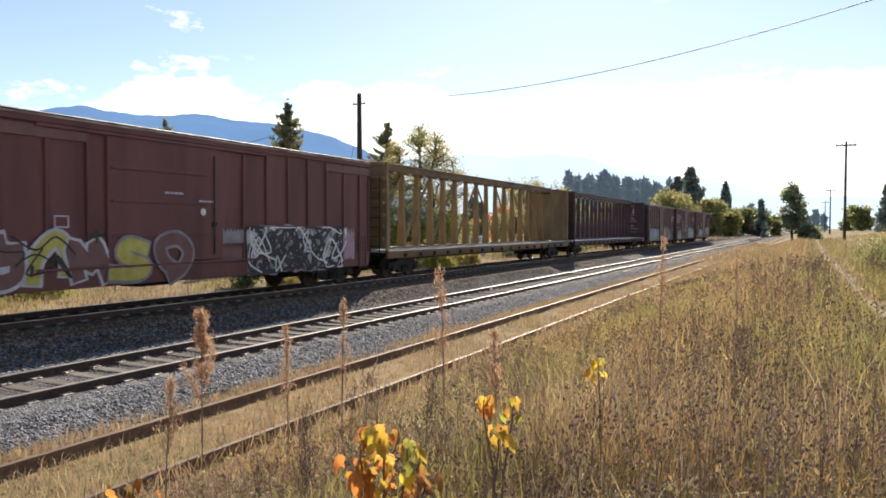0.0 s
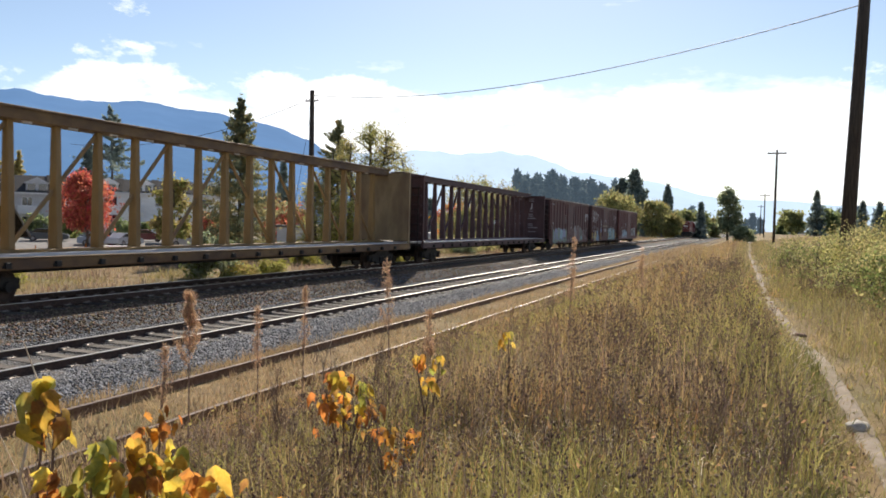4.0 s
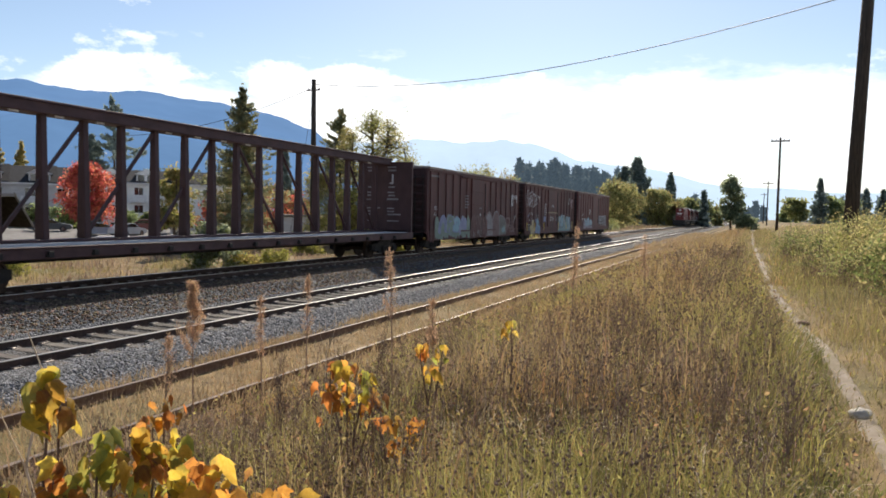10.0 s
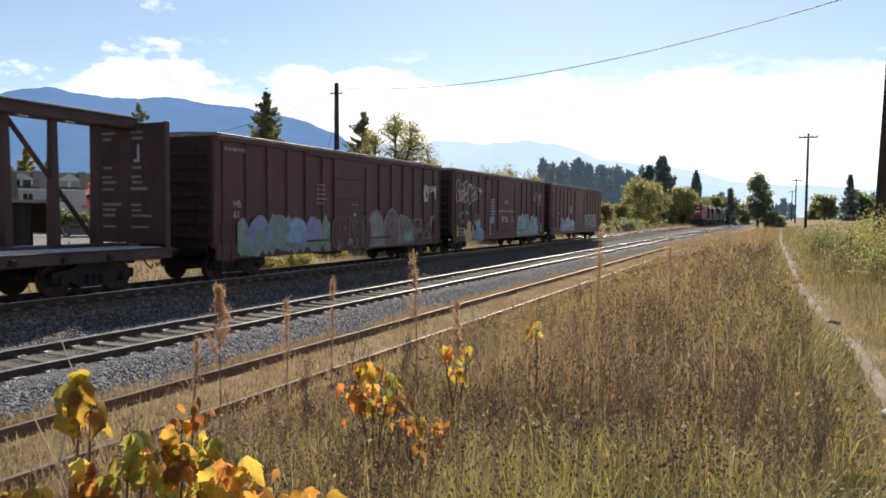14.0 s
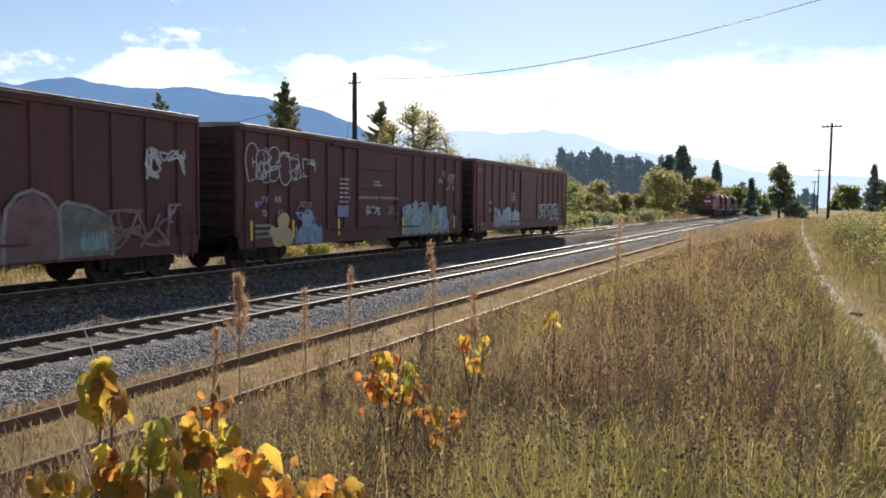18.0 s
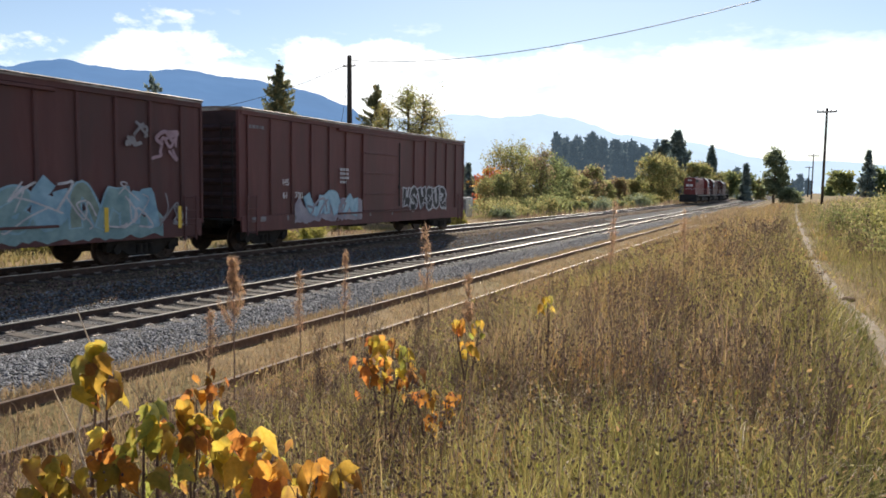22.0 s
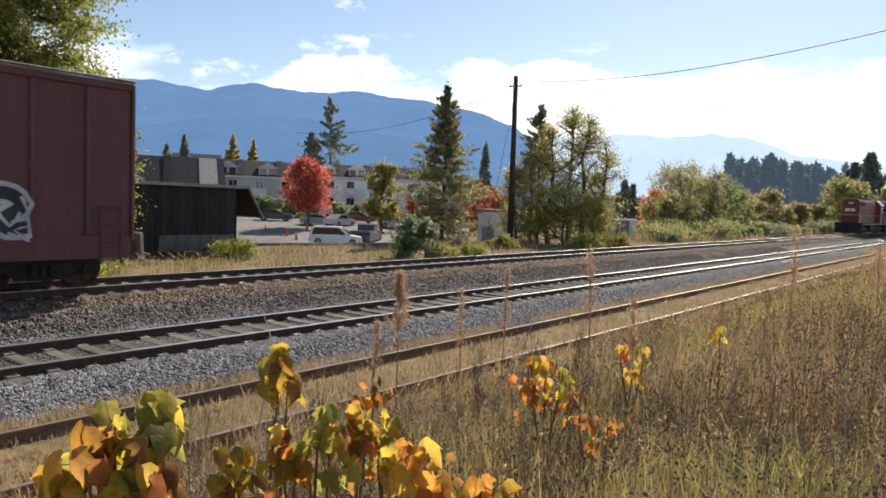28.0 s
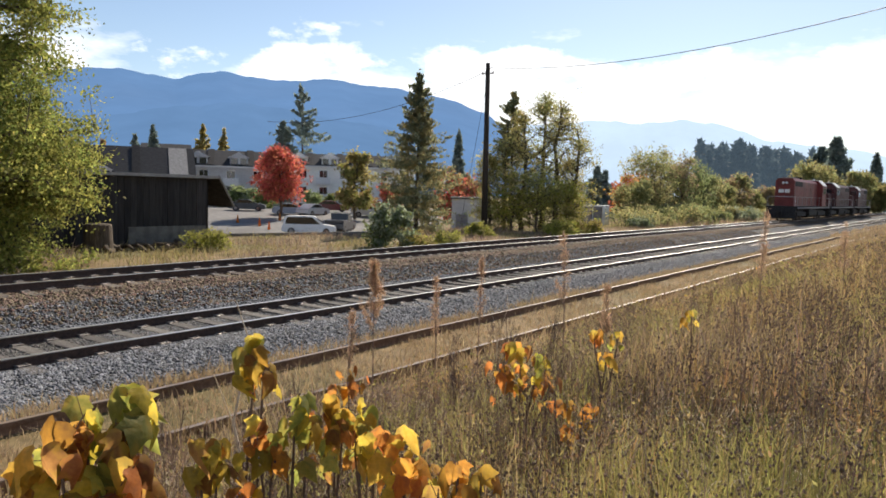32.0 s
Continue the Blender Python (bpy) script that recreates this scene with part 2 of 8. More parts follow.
M["yellow_bulk"] = mat("bulkhead_tan_paint", (0.185, 0.13, 0.068), (0.27, 0.195, 0.105), 2.2, 0.65, 0.15, stretch=(1, 1, 0.4), spot=(0.15, 0.10, 0.06), spot_scale=1.4)
M["maroon_bulk"] = mat("bulkhead_dark_paint", (0.052, 0.028, 0.029), (0.085, 0.047, 0.048), 2.2, 0.65, 0.15, stretch=(1, 1, 0.4))
M["yellow_worn"] = mat("mottled_yellow_paint", (0.10, 0.06, 0.035), (0.21, 0.13, 0.055), 3.0, 0.65, 0.15, stretch=(1, 0.5, 1), spot=(0.08, 0.05, 0.035), spot_scale=0.9)
M["maroon_worn"] = mat("mottled_maroon_paint", (0.05, 0.028, 0.03), (0.09, 0.05, 0.053), 3.0, 0.65, 0.15, stretch=(1, 0.5, 1))
# Deck colour kept pale so that it carries the sunlight on top.
M["deck"] = mat("deck_worn", (0.42, 0.40, 0.37), (0.62, 0.60, 0.57), 6.0, 0.7, 0.2)
M["black"] = mat("underframe_grime", (0.014, 0.013, 0.013), (0.036, 0.033, 0.031), 5.0, 0.75, 0.25)
M["wheel"] = mat("wheel_steel", (0.03, 0.022, 0.018), (0.08, 0.055, 0.045), 6.0, 0.55, 0.1, metal=0.4)
M["white"] = mat("white_paint", (0.55, 0.55, 0.55), (0.78, 0.78, 0.78), 5.0, 0.6, 0.05)
M["grafwhite"] = mat("spray_white", (0.32, 0.31, 0.33), (0.56, 0.56, 0.59), 3.0, 0.6)
M["grafblack"] = mat("spray_black", (0.02, 0.02, 0.022), (0.05, 0.05, 0.052), 3.0, 0.6)
M["grafblue"] = mat("spray_blue", (0.14, 0.27, 0.36), (0.28, 0.44, 0.53), 3.0, 0.6)
M["grafgreen"] = mat("spray_green", (0.13, 0.18, 0.16), (0.25, 0.32, 0.27), 3.0, 0.6)
M["grafyellow"] = mat("spray_yellow", (0.32, 0.28, 0.06), (0.5, 0.45, 0.12), 3.0, 0.6)
M["grafbrown"] = mat("spray_tan", (0.20, 0.15, 0.10), (0.34, 0.28, 0.19), 3.0, 0.6)
M["grafgrey"] = mat("spray_grey", (0.15, 0.14, 0.15), (0.28, 0.27, 0.285), 3.0, 0.6)
M["oxide_pale"] = mat("faded_oxide_paint", (0.137, 0.066, 0.062), (0.187, 0.101, 0.094), 3.0, 0.65, 0.08)
M["grafdim"] = mat("spray_faded", (0.13, 0.085, 0.085), (0.23, 0.17, 0.17), 3.0, 0.65)
M["grafmauve"] = mat("spray_dull_mauve", (0.12, 0.075, 0.075), (0.20, 0.135, 0.13), 3.0, 0.65)
M["grafdusk"] = mat("spray_dusk", (0.10, 0.10, 0.095), (0.19, 0.19, 0.175), 3.0, 0.65)
M["grafteal"] = mat("spray_teal", (0.12, 0.22, 0.24), (0.24, 0.36, 0.37), 3.0, 0.6)
M["grafcream"] = mat("spray_cream", (0.36, 0.29, 0.16), (0.52, 0.43, 0.26), 3.0, 0.6)
M["grafpale"] = mat("spray_pale_lilac", (0.24, 0.22, 0.26), (0.40, 0.37, 0.41), 2.0, 0.65)
M["grafsky"] = mat("spray_sky", (0.24, 0.40, 0.50), (0.38, 0.55, 0.63), 3.0, 0.6)
M["grafpink"] = mat("spray_mauve", (0.26, 0.17, 0.20), (0.4, 0.28, 0.32), 3.0, 0.6)
M["graflilac"] = mat("spray_lilac", (0.15, 0.17, 0.29), (0.27, 0.30, 0.44), 3.0, 0.6)
M["reflector"] = mat("reflector_yellow", (0.62, 0.42, 0.05), (0.75, 0.52, 0.08), 8.0, 0.4)
M["loco_red"] = mat("locomotive_red_paint", (0.15, 0.026, 0.024), (0.22, 0.042, 0.038), 2.0, 0.5, 0.08, spot=(0.11, 0.025, 0.022), spot_scale=0.8)
M["loco_dark"] = mat("locomotive_sooty_paint", (0.05, 0.018, 0.018), (0.10, 0.032, 0.030), 2.0, 0.55, 0.08)
M["rail_grey"] = mat("handrail_grey", (0.22, 0.21, 0.2), (0.34, 0.33, 0.32), 5.0, 0.6)
M["glass"] = mat("dark_glass", (0.01, 0.012, 0.015), (0.02, 0.024, 0.03), 2.0, 0.08, spec=0.8)
M["pole_wood"] = mat("pole_wood", (0.028, 0.022, 0.018), (0.085, 0.066, 0.052), 7.0, 0.9, 0.5, stretch=(3, 3, 0.25))
M["wire"] = mat("wire", (0.03, 0.03, 0.03), (0.06, 0.06, 0.06), 2.0, 0.6)
M["bark"] = mat("bark", (0.05, 0.038, 0.028), (0.15, 0.115, 0.085), 6.0, 0.9, 0.7, stretch=(2, 2, 0.4))
M["twig"] = mat("shrub_twig", (0.10, 0.065, 0.05), (0.22, 0.145, 0.11), 9.0, 0.8, 0.3)
M["weed_stem"] = mat("dried_weed_stem", (0.13, 0.085, 0.062), (0.26, 0.175, 0.13), 5.0, 0.85, ob_random=0.35)
M["asphalt"] = mat("asphalt", (0.15, 0.145, 0.14), (0.22, 0.215, 0.21), 1.5, 0.9, 0.3, spot=(0.12, 0.115, 0.11), spot_scale=0.15)
M["concrete"] = mat("concrete", (0.10, 0.095, 0.085), (0.2, 0.19, 0.17), 3.0, 0.9, 0.4)
M["shed"] = mat("shed_weathered_boards", (0.020, 0.018, 0.018), (0.055, 0.050, 0.048), 3.0, 0.85, 0.4, stretch=(1, 4, 0.3), ob_random=0.3)
M["shed_roof"] = mat("shed_roof_edge", (0.22, 0.21, 0.2), (0.36, 0.35, 0.34), 3.0, 0.7, 0.2)
M["stucco"] = mat("apartment_siding", (0.74, 0.73, 0.70), (0.86, 0.85, 0.82), 1.2, 0.85, 0.2, stretch=(1, 1, 3))
M["stucco_grey"] = mat("apartment_grey_siding", (0.42, 0.42, 0.43), (0.54, 0.54, 0.55), 1.2, 0.85, 0.2, stretch=(1, 1, 3))
M["shingle"] = mat("roof_shingle", (0.035, 0.036, 0.040), (0.062, 0.063, 0.068), 2.5, 0.9, 0.4, stretch=(1, 1, 4), spec=0.05)
M["shingle_dark"] = mat("roof_shingle_dark", (0.028, 0.028, 0.03), (0.05, 0.05, 0.053), 2.5, 0.9, 0.4, spec=0.05)
LEAF = {
    "olive": ((0.21, 0.21, 0.06), (0.40, 0.37, 0.12)), "green": ((0.12, 0.155, 0.05), (0.23, 0.265, 0.09)), "ash": ((0.24, 0.25, 0.06), (0.43, 0.41, 0.12)), "ashgreen": ((0.16, 0.20, 0.05), (0.30, 0.33, 0.09)),
    "gold": ((0.33, 0.26, 0.10), (0.49, 0.40, 0.165)), "yellow": ((0.60, 0.36, 0.03), (0.82, 0.57, 0.07)),
    "orange": ((0.50, 0.20, 0.035), (0.68, 0.32, 0.06)), "red": ((0.50, 0.12, 0.08), (0.70, 0.23, 0.155)),
    # farfir and hazegreen: greens paled so their colour holds the distance haze.
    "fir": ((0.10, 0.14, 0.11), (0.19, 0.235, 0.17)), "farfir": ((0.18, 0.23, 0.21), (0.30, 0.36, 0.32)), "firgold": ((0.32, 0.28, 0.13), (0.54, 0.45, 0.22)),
    "spruce": ((0.20, 0.215, 0.125), (0.36, 0.36, 0.20)), "birch": ((0.29, 0.30, 0.115), (0.47, 0.46, 0.19)), "birchgold": ((0.37, 0.31, 0.115), (0.54, 0.46, 0.18)),
    "dullgold": ((0.32, 0.28, 0.12), (0.46, 0.41, 0.19)), "dullolive": ((0.25, 0.27, 0.11), (0.38, 0.39, 0.17)), "dullrust": ((0.30, 0.22, 0.14), (0.43, 0.33, 0.20)), "dullgreen": ((0.17, 0.22, 0.10), (0.29, 0.34, 0.16)), "hazegreen": ((0.20, 0.235, 0.14), (0.33, 0.37, 0.22)),
    "rust": ((0.26, 0.16, 0.08), (0.42, 0.28, 0.14)), "plume": ((0.45, 0.29, 0.18), (0.66, 0.45, 0.29)), "silver": ((0.20, 0.24, 0.15), (0.42, 0.46, 0.33)), "limegreen": ((0.26, 0.28, 0.05), (0.44, 0.44, 0.09)),
}
for key, (c1, c2) in LEAF.items():
    M["leaf_" + key] = mat("leaf_" + key, c1, c2, 1.3, 0.6, 0.0, island=0.35, through_light=0.7 if "dull" in key or "ash" in key or "haze" in key or "birch" in key else 0.4 if "fir" in key else 0.57, spec=0.2)
for key, c1, c2, spot in (("yellow", (0.54, 0.37, 0.05), (0.80, 0.57, 0.11), (0.44, 0.33, 0.08)), ("orange", (0.46, 0.20, 0.045), (0.70, 0.35, 0.07), (0.36, 0.17, 0.06)),
                          ("green", (0.27, 0.28, 0.06), (0.48, 0.46, 0.12), (0.56, 0.43, 0.08)), ("rust", (0.32, 0.155, 0.055), (0.50, 0.27, 0.09), (0.52, 0.34, 0.06))):
    M["maple_" + key] = mat("maple_" + key, c1, c2, 3.0, 0.55, 0.25, ob_random=0.34, through_light=0.7, spec=0.3, spot=spot, spot_scale=2.2, bump_scale=9.0)
# Far forest: a weak blue emission puts the air's haze into the trees.
M["far_fir_haze"] = mat("far_fir_haze", (0.075, 0.105, 0.115), (0.13, 0.165, 0.17), 0.2, 0.8, island=0.25, through_light=0.3, glow=((0.20, 0.29, 0.38), 0.16))
M["grass_gold"] = mat("grass_gold", (0.36, 0.26, 0.13), (0.57, 0.425, 0.22), 0.9, 0.7, island=0.45, through_light=0.45, spec=0.2)
M["grass_olive"] = mat("grass_olive", (0.225, 0.195, 0.09), (0.415, 0.345, 0.16), 0.9, 0.7, island=0.45, through_light=0.45, spec=0.2)
M["grass_brown"] = mat("grass_brown", (0.22, 0.16, 0.125), (0.42, 0.315, 0.245), 0.9, 0.75, island=0.4, through_light=0.3, spec=0.2)
M["grass_rust"] = mat("grass_rust", (0.36, 0.225, 0.09), (0.55, 0.365, 0.15), 0.9, 0.7, island=0.45, through_light=0.45, spec=0.2)
M["seed"] = mat("seed_heads", (0.14, 0.095, 0.072), (0.27, 0.19, 0.145), 5.0, 0.9, island=0.4)
M["umber"] = mat("dead_weed_stem", (0.13, 0.095, 0.073), (0.27, 0.20, 0.15), 0.9, 0.85, island=0.5, spec=0.15, through_light=0.25)
M["pale_straw"] = mat("pale_straw", (0.50, 0.42, 0.30), (0.72, 0.63, 0.48), 0.9, 0.6, island=0.3, through_light=0.3, spec=0.3)
M["grass_green"] = mat("grass_green", (0.13, 0.145, 0.045), (0.27, 0.275, 0.085), 0.9, 0.65, island=0.4, through_light=0.45, spec=0.25)
M["grass_lime"] = mat("grass_lime", (0.28, 0.25, 0.085), (0.47, 0.41, 0.15), 0.9, 0.65, island=0.4, through_light=0.5, spec=0.25)
M["straw"] = mat("straw_tuft", (0.34, 0.245, 0.14), (0.51, 0.385, 0.23), 0.6, 0.7, island=0.3, through_light=0.4, spec=0.2)
# The ridges' blue haze is emission laid over their forest colour.
M["mountain_near"] = mat("mountain_forest_haze", (0.05, 0.08, 0.11), (0.10, 0.135, 0.165), 0.004, 1.0, glow=((0.108, 0.218, 0.415), 0.9), spot=(0.15, 0.17, 0.19), spot_scale=0.0016)
M["mountain_mid"] = mat("mountain_shoulder_haze", (0.05, 0.08, 0.10), (0.09, 0.12, 0.15), 0.006, 1.0, glow=((0.102, 0.206, 0.385), 0.9))
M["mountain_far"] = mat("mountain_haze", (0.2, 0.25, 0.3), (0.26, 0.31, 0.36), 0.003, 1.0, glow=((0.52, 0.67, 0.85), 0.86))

# ---- mesh helpers ----
class Shape:
    """Collects vertices and faces for one mesh."""

    def __init__(self):
        self.v, self.f = [], []

    def add(self, verts, faces):
        n = len(self.v)
        self.v += [tuple(p) for p in verts]
        self.f += [tuple(n + i for i in face) for face in faces]
        return self

    def box(self, x0, x1, y0, y1, z0, z1, b=0.0):
        b = min(b, 0.45 * abs(x1 - x0), 0.45 * abs(y1 - y0), 0.45 * abs(z1 - z0))
        if b <= 0:
            vs = [(x, y, z) for x in (x0, x1) for y in (y0, y1) for z in (z0, z1)]
            return self.add(vs, [(0, 1, 3, 2), (4, 6, 7, 5), (0, 4, 5, 1), (2, 3, 7, 6), (0, 2, 6, 4), (1, 5, 7, 3)])
        vs = []
        for x, sx in ((x0, 1), (x1, -1)):
            for y, sy in ((y0, 1), (y1, -1)):
                for z, sz in ((z0, 1), (z1, -1)):
                    vs += [(x, y + sy * b, z + sz * b), (x + sx * b, y, z + sz * b), (x + sx * b, y + sy * b, z)]
        q = lambda c, a: c * 3 + a
        fs = [(q(0, 0), q(1, 0), q(3, 0), q(2, 0)), (q(4, 0), q(6, 0), q(7, 0), q(5, 0)), (q(0, 1), q(4, 1), q(5, 1), q(1, 1)),
              (q(2, 1), q(3, 1), q(7, 1), q(6, 1)), (q(0, 2), q(2, 2), q(6, 2), q(4, 2)), (q(1, 2), q(5, 2), q(7, 2), q(3, 2))]
        for c, d, p, r in ((0, 4, 1, 2), (1, 5, 1, 2), (2, 6, 1, 2), (3, 7, 1, 2), (0, 2, 0, 2), (1, 3, 0, 2), (4, 6, 0, 2), (5, 7, 0, 2),
                           (0, 1, 0, 1), (2, 3, 0, 1), (4, 5, 0, 1), (6, 7, 0, 1)):
            fs.append((q(c, p), q(d, p), q(d, r), q(c, r)))
        fs += [(q(c, 0), q(c, 1), q(c, 2)) for c in range(8)]
        return self.add(vs, fs)

    def tube(self, points, radii, n=8, cap=True):
        rings = []
        pts = [Vector(p) for p in points]
        for i, p in enumerate(pts):
            d = (pts[min(i + 1, len(pts) - 1)] - pts[max(i - 1, 0)]).normalized()
            u = d.cross(Vector((0.31, 0.17, 1.0)) if abs(d.z) < 0.95 else Vector((1, 0, 0))).normalized()
            w = d.cross(u)
            rings += [p + radii[i] * (math.cos(2 * math.pi * k / n) * u + math.sin(2 * math.pi * k / n) * w) for k in range(n)]
        fs = [(i * n + k, i * n + (k + 1) % n, (i + 1) * n + (k + 1) % n, (i + 1) * n + k) for i in range(len(pts) - 1) for k in range(n)]
        if cap:
            fs += [tuple(range(n)), tuple((len(pts) - 1) * n + k for k in range(n))]
        return self.add(rings, fs)

    def lathe(self, profile, axis="x", n=20, centre=(0, 0, 0)):
        """profile: (along, radius) pairs."""
        vs = []
        for along, r in profile:
            for k in range(n):
                c, s = r * math.cos(2 * math.pi * k / n), r * math.sin(2 * math.pi * k / n)
                p = {"x": (along, c, s), "y": (c, along, s), "z": (c, s, along)}[axis]
                vs.append(tuple(a + b for a, b in zip(p, centre)))
        fs = [(i * n + k, i * n + (k + 1) % n, (i + 1) * n + (k + 1) % n, (i + 1) * n + k) for i in range(len(profile) - 1) for k in range(n)]
        return self.add(vs, fs + [tuple(range(n)), tuple((len(profile) - 1) * n + k for k in range(n))])

    def prism(self, outline, axis, a, b):
        """A flat outline pushed from a to b along an axis."""
        put = {"x": lambda p, t: (t, p[0], p[1]), "y": lambda p, t: (p[0], t, p[1]), "z": lambda p, t: (p[0], p[1], t)}[axis]
        n = len(outline)
        vs = [put(p, a) for p in outline] + [put(p, b) for p in outline]
        return self.add(vs, [tuple(range(n)), tuple(range(n, 2 * n))] + [(i, (i + 1) % n, n + (i + 1) % n, n + i) for i in range(n)])

    def mesh(self, name, material, smooth=False):
        me = bpy.data.meshes.new(name)
        me.from_pydata(self.v, [], self.f)
        bm = bmesh.new()
        bm.from_mesh(me)
        bmesh.ops.recalc_face_normals(bm, faces=bm.faces)
        bm.to_mesh(me)
        bm.free()
        me.materials.append(material)
        if smooth:
            me.polygons.foreach_set("use_smooth", [True] * len(me.polygons))
        return me


def tri_mesh(name, V, F, material):
    """A quick mesh of triangles from arrays."""
    me = bpy.data.meshes.new(name)
    V, F = np.asarray(V, dtype=np.float32).reshape(-1, 3), np.asarray(F, dtype=np.int32).reshape(-1, 3)
    me.vertices.add(len(V))
    me.vertices.foreach_set("co", V.ravel())
    me.loops.add(3 * len(F))
    me.loops.foreach_set("vertex_index", F.ravel())
    me.polygons.add(len(F))
    me.polygons.foreach_set("loop_start", np.arange(0, 3 * len(F), 3, dtype=np.int32))
    me.update(calc_edges=True)
    me.validate()
    me.materials.append(material)
    return me


def thing(name, label, category, at=(0, 0, 0), rz=0.0, group="", kind=""):
    ob = new(name)
    ob.empty_display_size = 0.3
    ob.matrix_world = pose(*at, 0, 0, rz)
    return tagged(ob, label, category, group, kind)


def part(name, shape, material, parent, label="", at=None, smooth=False):
    """One mesh object under a thing or a part; shape is a Shape or a ready mesh."""
    ob = new(name, shape.mesh(name, material, smooth) if isinstance(shape, Shape) else shape)
    ob.parent = parent
    if at is not None:
        ob.matrix_basis = at if isinstance(at, Matrix) else Matrix.Translation(at)
    return tagged(ob, label)


def solo(name, shape, material, label, category="", kind="", group="", smooth=False):
    """A thing that is one mesh."""
    ob = new(name, shape.mesh(name, material, smooth) if isinstance(shape, Shape) else shape)
    return tagged(ob, label, category, group, kind)


# ---- the lie of the land ----
GX = [-4600, -400, -120, -46, -38, -27.5, -19.7, -18.6, -9.2, -8.5, -8.05, -7.75, -6.5, -6.2, -5.5, -3.0, -1.0, 1.2, 3.0, 6.0, 30, 120, 4600]
GZ = [-20, -4, -2.5, -2.4, -2.2, -0.38, -0.36, -0.75, -0.78, -0.60, -0.51, -0.555, -0.555, -0.535, -0.47, 0.08, 0.38, 0.45, 0.85, 1.25, 1.2, 1.0, -6]


def land(x, y):
    """Height of the ground."""
    x, y = np.asarray(x, dtype=float), np.asarray(y, dtype=float)
    shift = np.where(x < -19.5, -9.0 * np.clip((24.5 - y) / 4.0, 0, 1) * np.clip((-19.5 - x) / 8.0, 0, 1), 0)
    z = np.interp(np.where(x < -19.5, np.minimum(x - shift, -19.5), x), GX, GZ)
    near = np.clip(1 - np.hypot(x, y) / 120.0, 0, 1)
    return z + near * 0.05 * (np.sin(x * 1.3 + 0.7 * y) + np.sin(y * 0.9 - x * 0.4)) * ((x > -5.5) | (x < -19)) 


def ground_sheet():
    xs = np.unique(np.concatenate([np.array(GX, float), np.arange(-60, 40, 0.8), np.arange(-6.4, 8, 0.25), np.linspace(-400, -60, 18), np.linspace(40, 400, 18)]))
    ys = np.unique(np.concatenate([np.arange(-20, 60, 0.6), np.linspace(60, 400, 40), [-4600, -1500, -300, -80, 700, 1500, 4600]]))
    X, Y = np.meshgrid(xs, ys)
    V = np.stack([X, Y, land(X, Y)], -1).reshape(-1, 3)
    n = len(xs)
    i, j = np.meshgrid(np.arange(n - 1), np.arange(len(ys) - 1))
    a0 = (j * n + i).ravel()
    F = np.concatenate([np.stack([a0, a0 + 1, a0 + n + 1], 1), np.stack([a0, a0 + n + 1, a0 + n], 1)])
    me = tri_mesh("ground", V, F, M["field"])
    me.polygons.foreach_set("use_smooth", [True] * len(me.polygons))
    return tagged(new("ground", me), "dry autumn field soil with straw and moss", "ground", kind="structure")


ground_sheet()


def strip(name, profile, y0, y1, material, label, category, step=1.0, rough=0.02, seed=1):
    """A long bed along the tracks with a cross profile of (x, z) and uneven surface."""
    rng = np.random.default_rng(seed)
    ys = np.concatenate([np.arange(y0, min(y1, 70), step), np.linspace(min(y1, 70), y1, 30)])
    P = np.array(profile)
    V = np.zeros((len(ys), len(P), 3))
    V[:, :, 0] = P[None, :, 0] + rng.normal(0, 0.04, (len(ys), len(P)))
    V[:, :, 1] = ys[:, None]
    V[:, :, 2] = P[None, :, 1] + rng.normal(0, rough, (len(ys), len(P))) * np.array([0] + [1] * (len(P) - 2) + [0])
    n = len(P)
    i, j = np.meshgrid(np.arange(n - 1), np.arange(len(ys) - 1))
    a0 = (j * n + i).ravel()
    F = np.concatenate([np.stack([a0, a0 + 1, a0 + n + 1], 1), np.stack([a0, a0 + n + 1, a0 + n], 1)])
    return tagged(new(name, tri_mesh(name, V, F, material)), label, category, kind="structure")


TRACKS = {"main": (-16.2, 0.0), "middle": (-11.45, -0.40), "siding": (-7.12, -0.40)}
strip("ballast_main", [(-19.8, -0.62), (-18.3, -0.24), (-17.5, -0.20), (-16.2, -0.215), (-14.9, -0.20), (-14.3, -0.25), (-14.15, -0.42)], -60, 600,
      M["ballast_brown"], "brown rust-stained ballast shoulder of the main track", "ballast", rough=0.025)
strip("ballast_middle", [(-14.38, -0.42), (-14.22, -0.262), (-13.4, -0.54), (-12.9, -0.545), (-12.35, -0.555), (-12.15, -0.562), (-11.45, -0.566), (-10.75, -0.562), (-10.55, -0.555), (-10.0, -0.55), (-9.7, -0.56), (-9.0, -0.6), (-8.4, -0.78)], -60, 600,
      M["ballast_grey"], "grey crushed stone ballast round the middle track", "ballast", rough=0.008, seed=2)

# ---- tracks ----
def rail_shape(y0, y1):
    prof = [(-0.07, 0), (0.07, 0), (0.07, 0.012), (0.012, 0.03), (0.010, 0.125), (0.034, 0.135), (0.034, 0.16), (-0.034, 0.16), (-0.034, 0.135), (-0.010, 0.125), (-0.012, 0.03), (-0.07, 0.012)]
    return Shape().prism(prof, "y", y0, y1)


def head_shape(y0, y1):
    return Shape().prism([(-0.031, 0.1602), (0.031, 0.1602), (0.031, 0.1715), (0.0, 0.172), (-0.031, 0.1715)], "y", y0, y1)


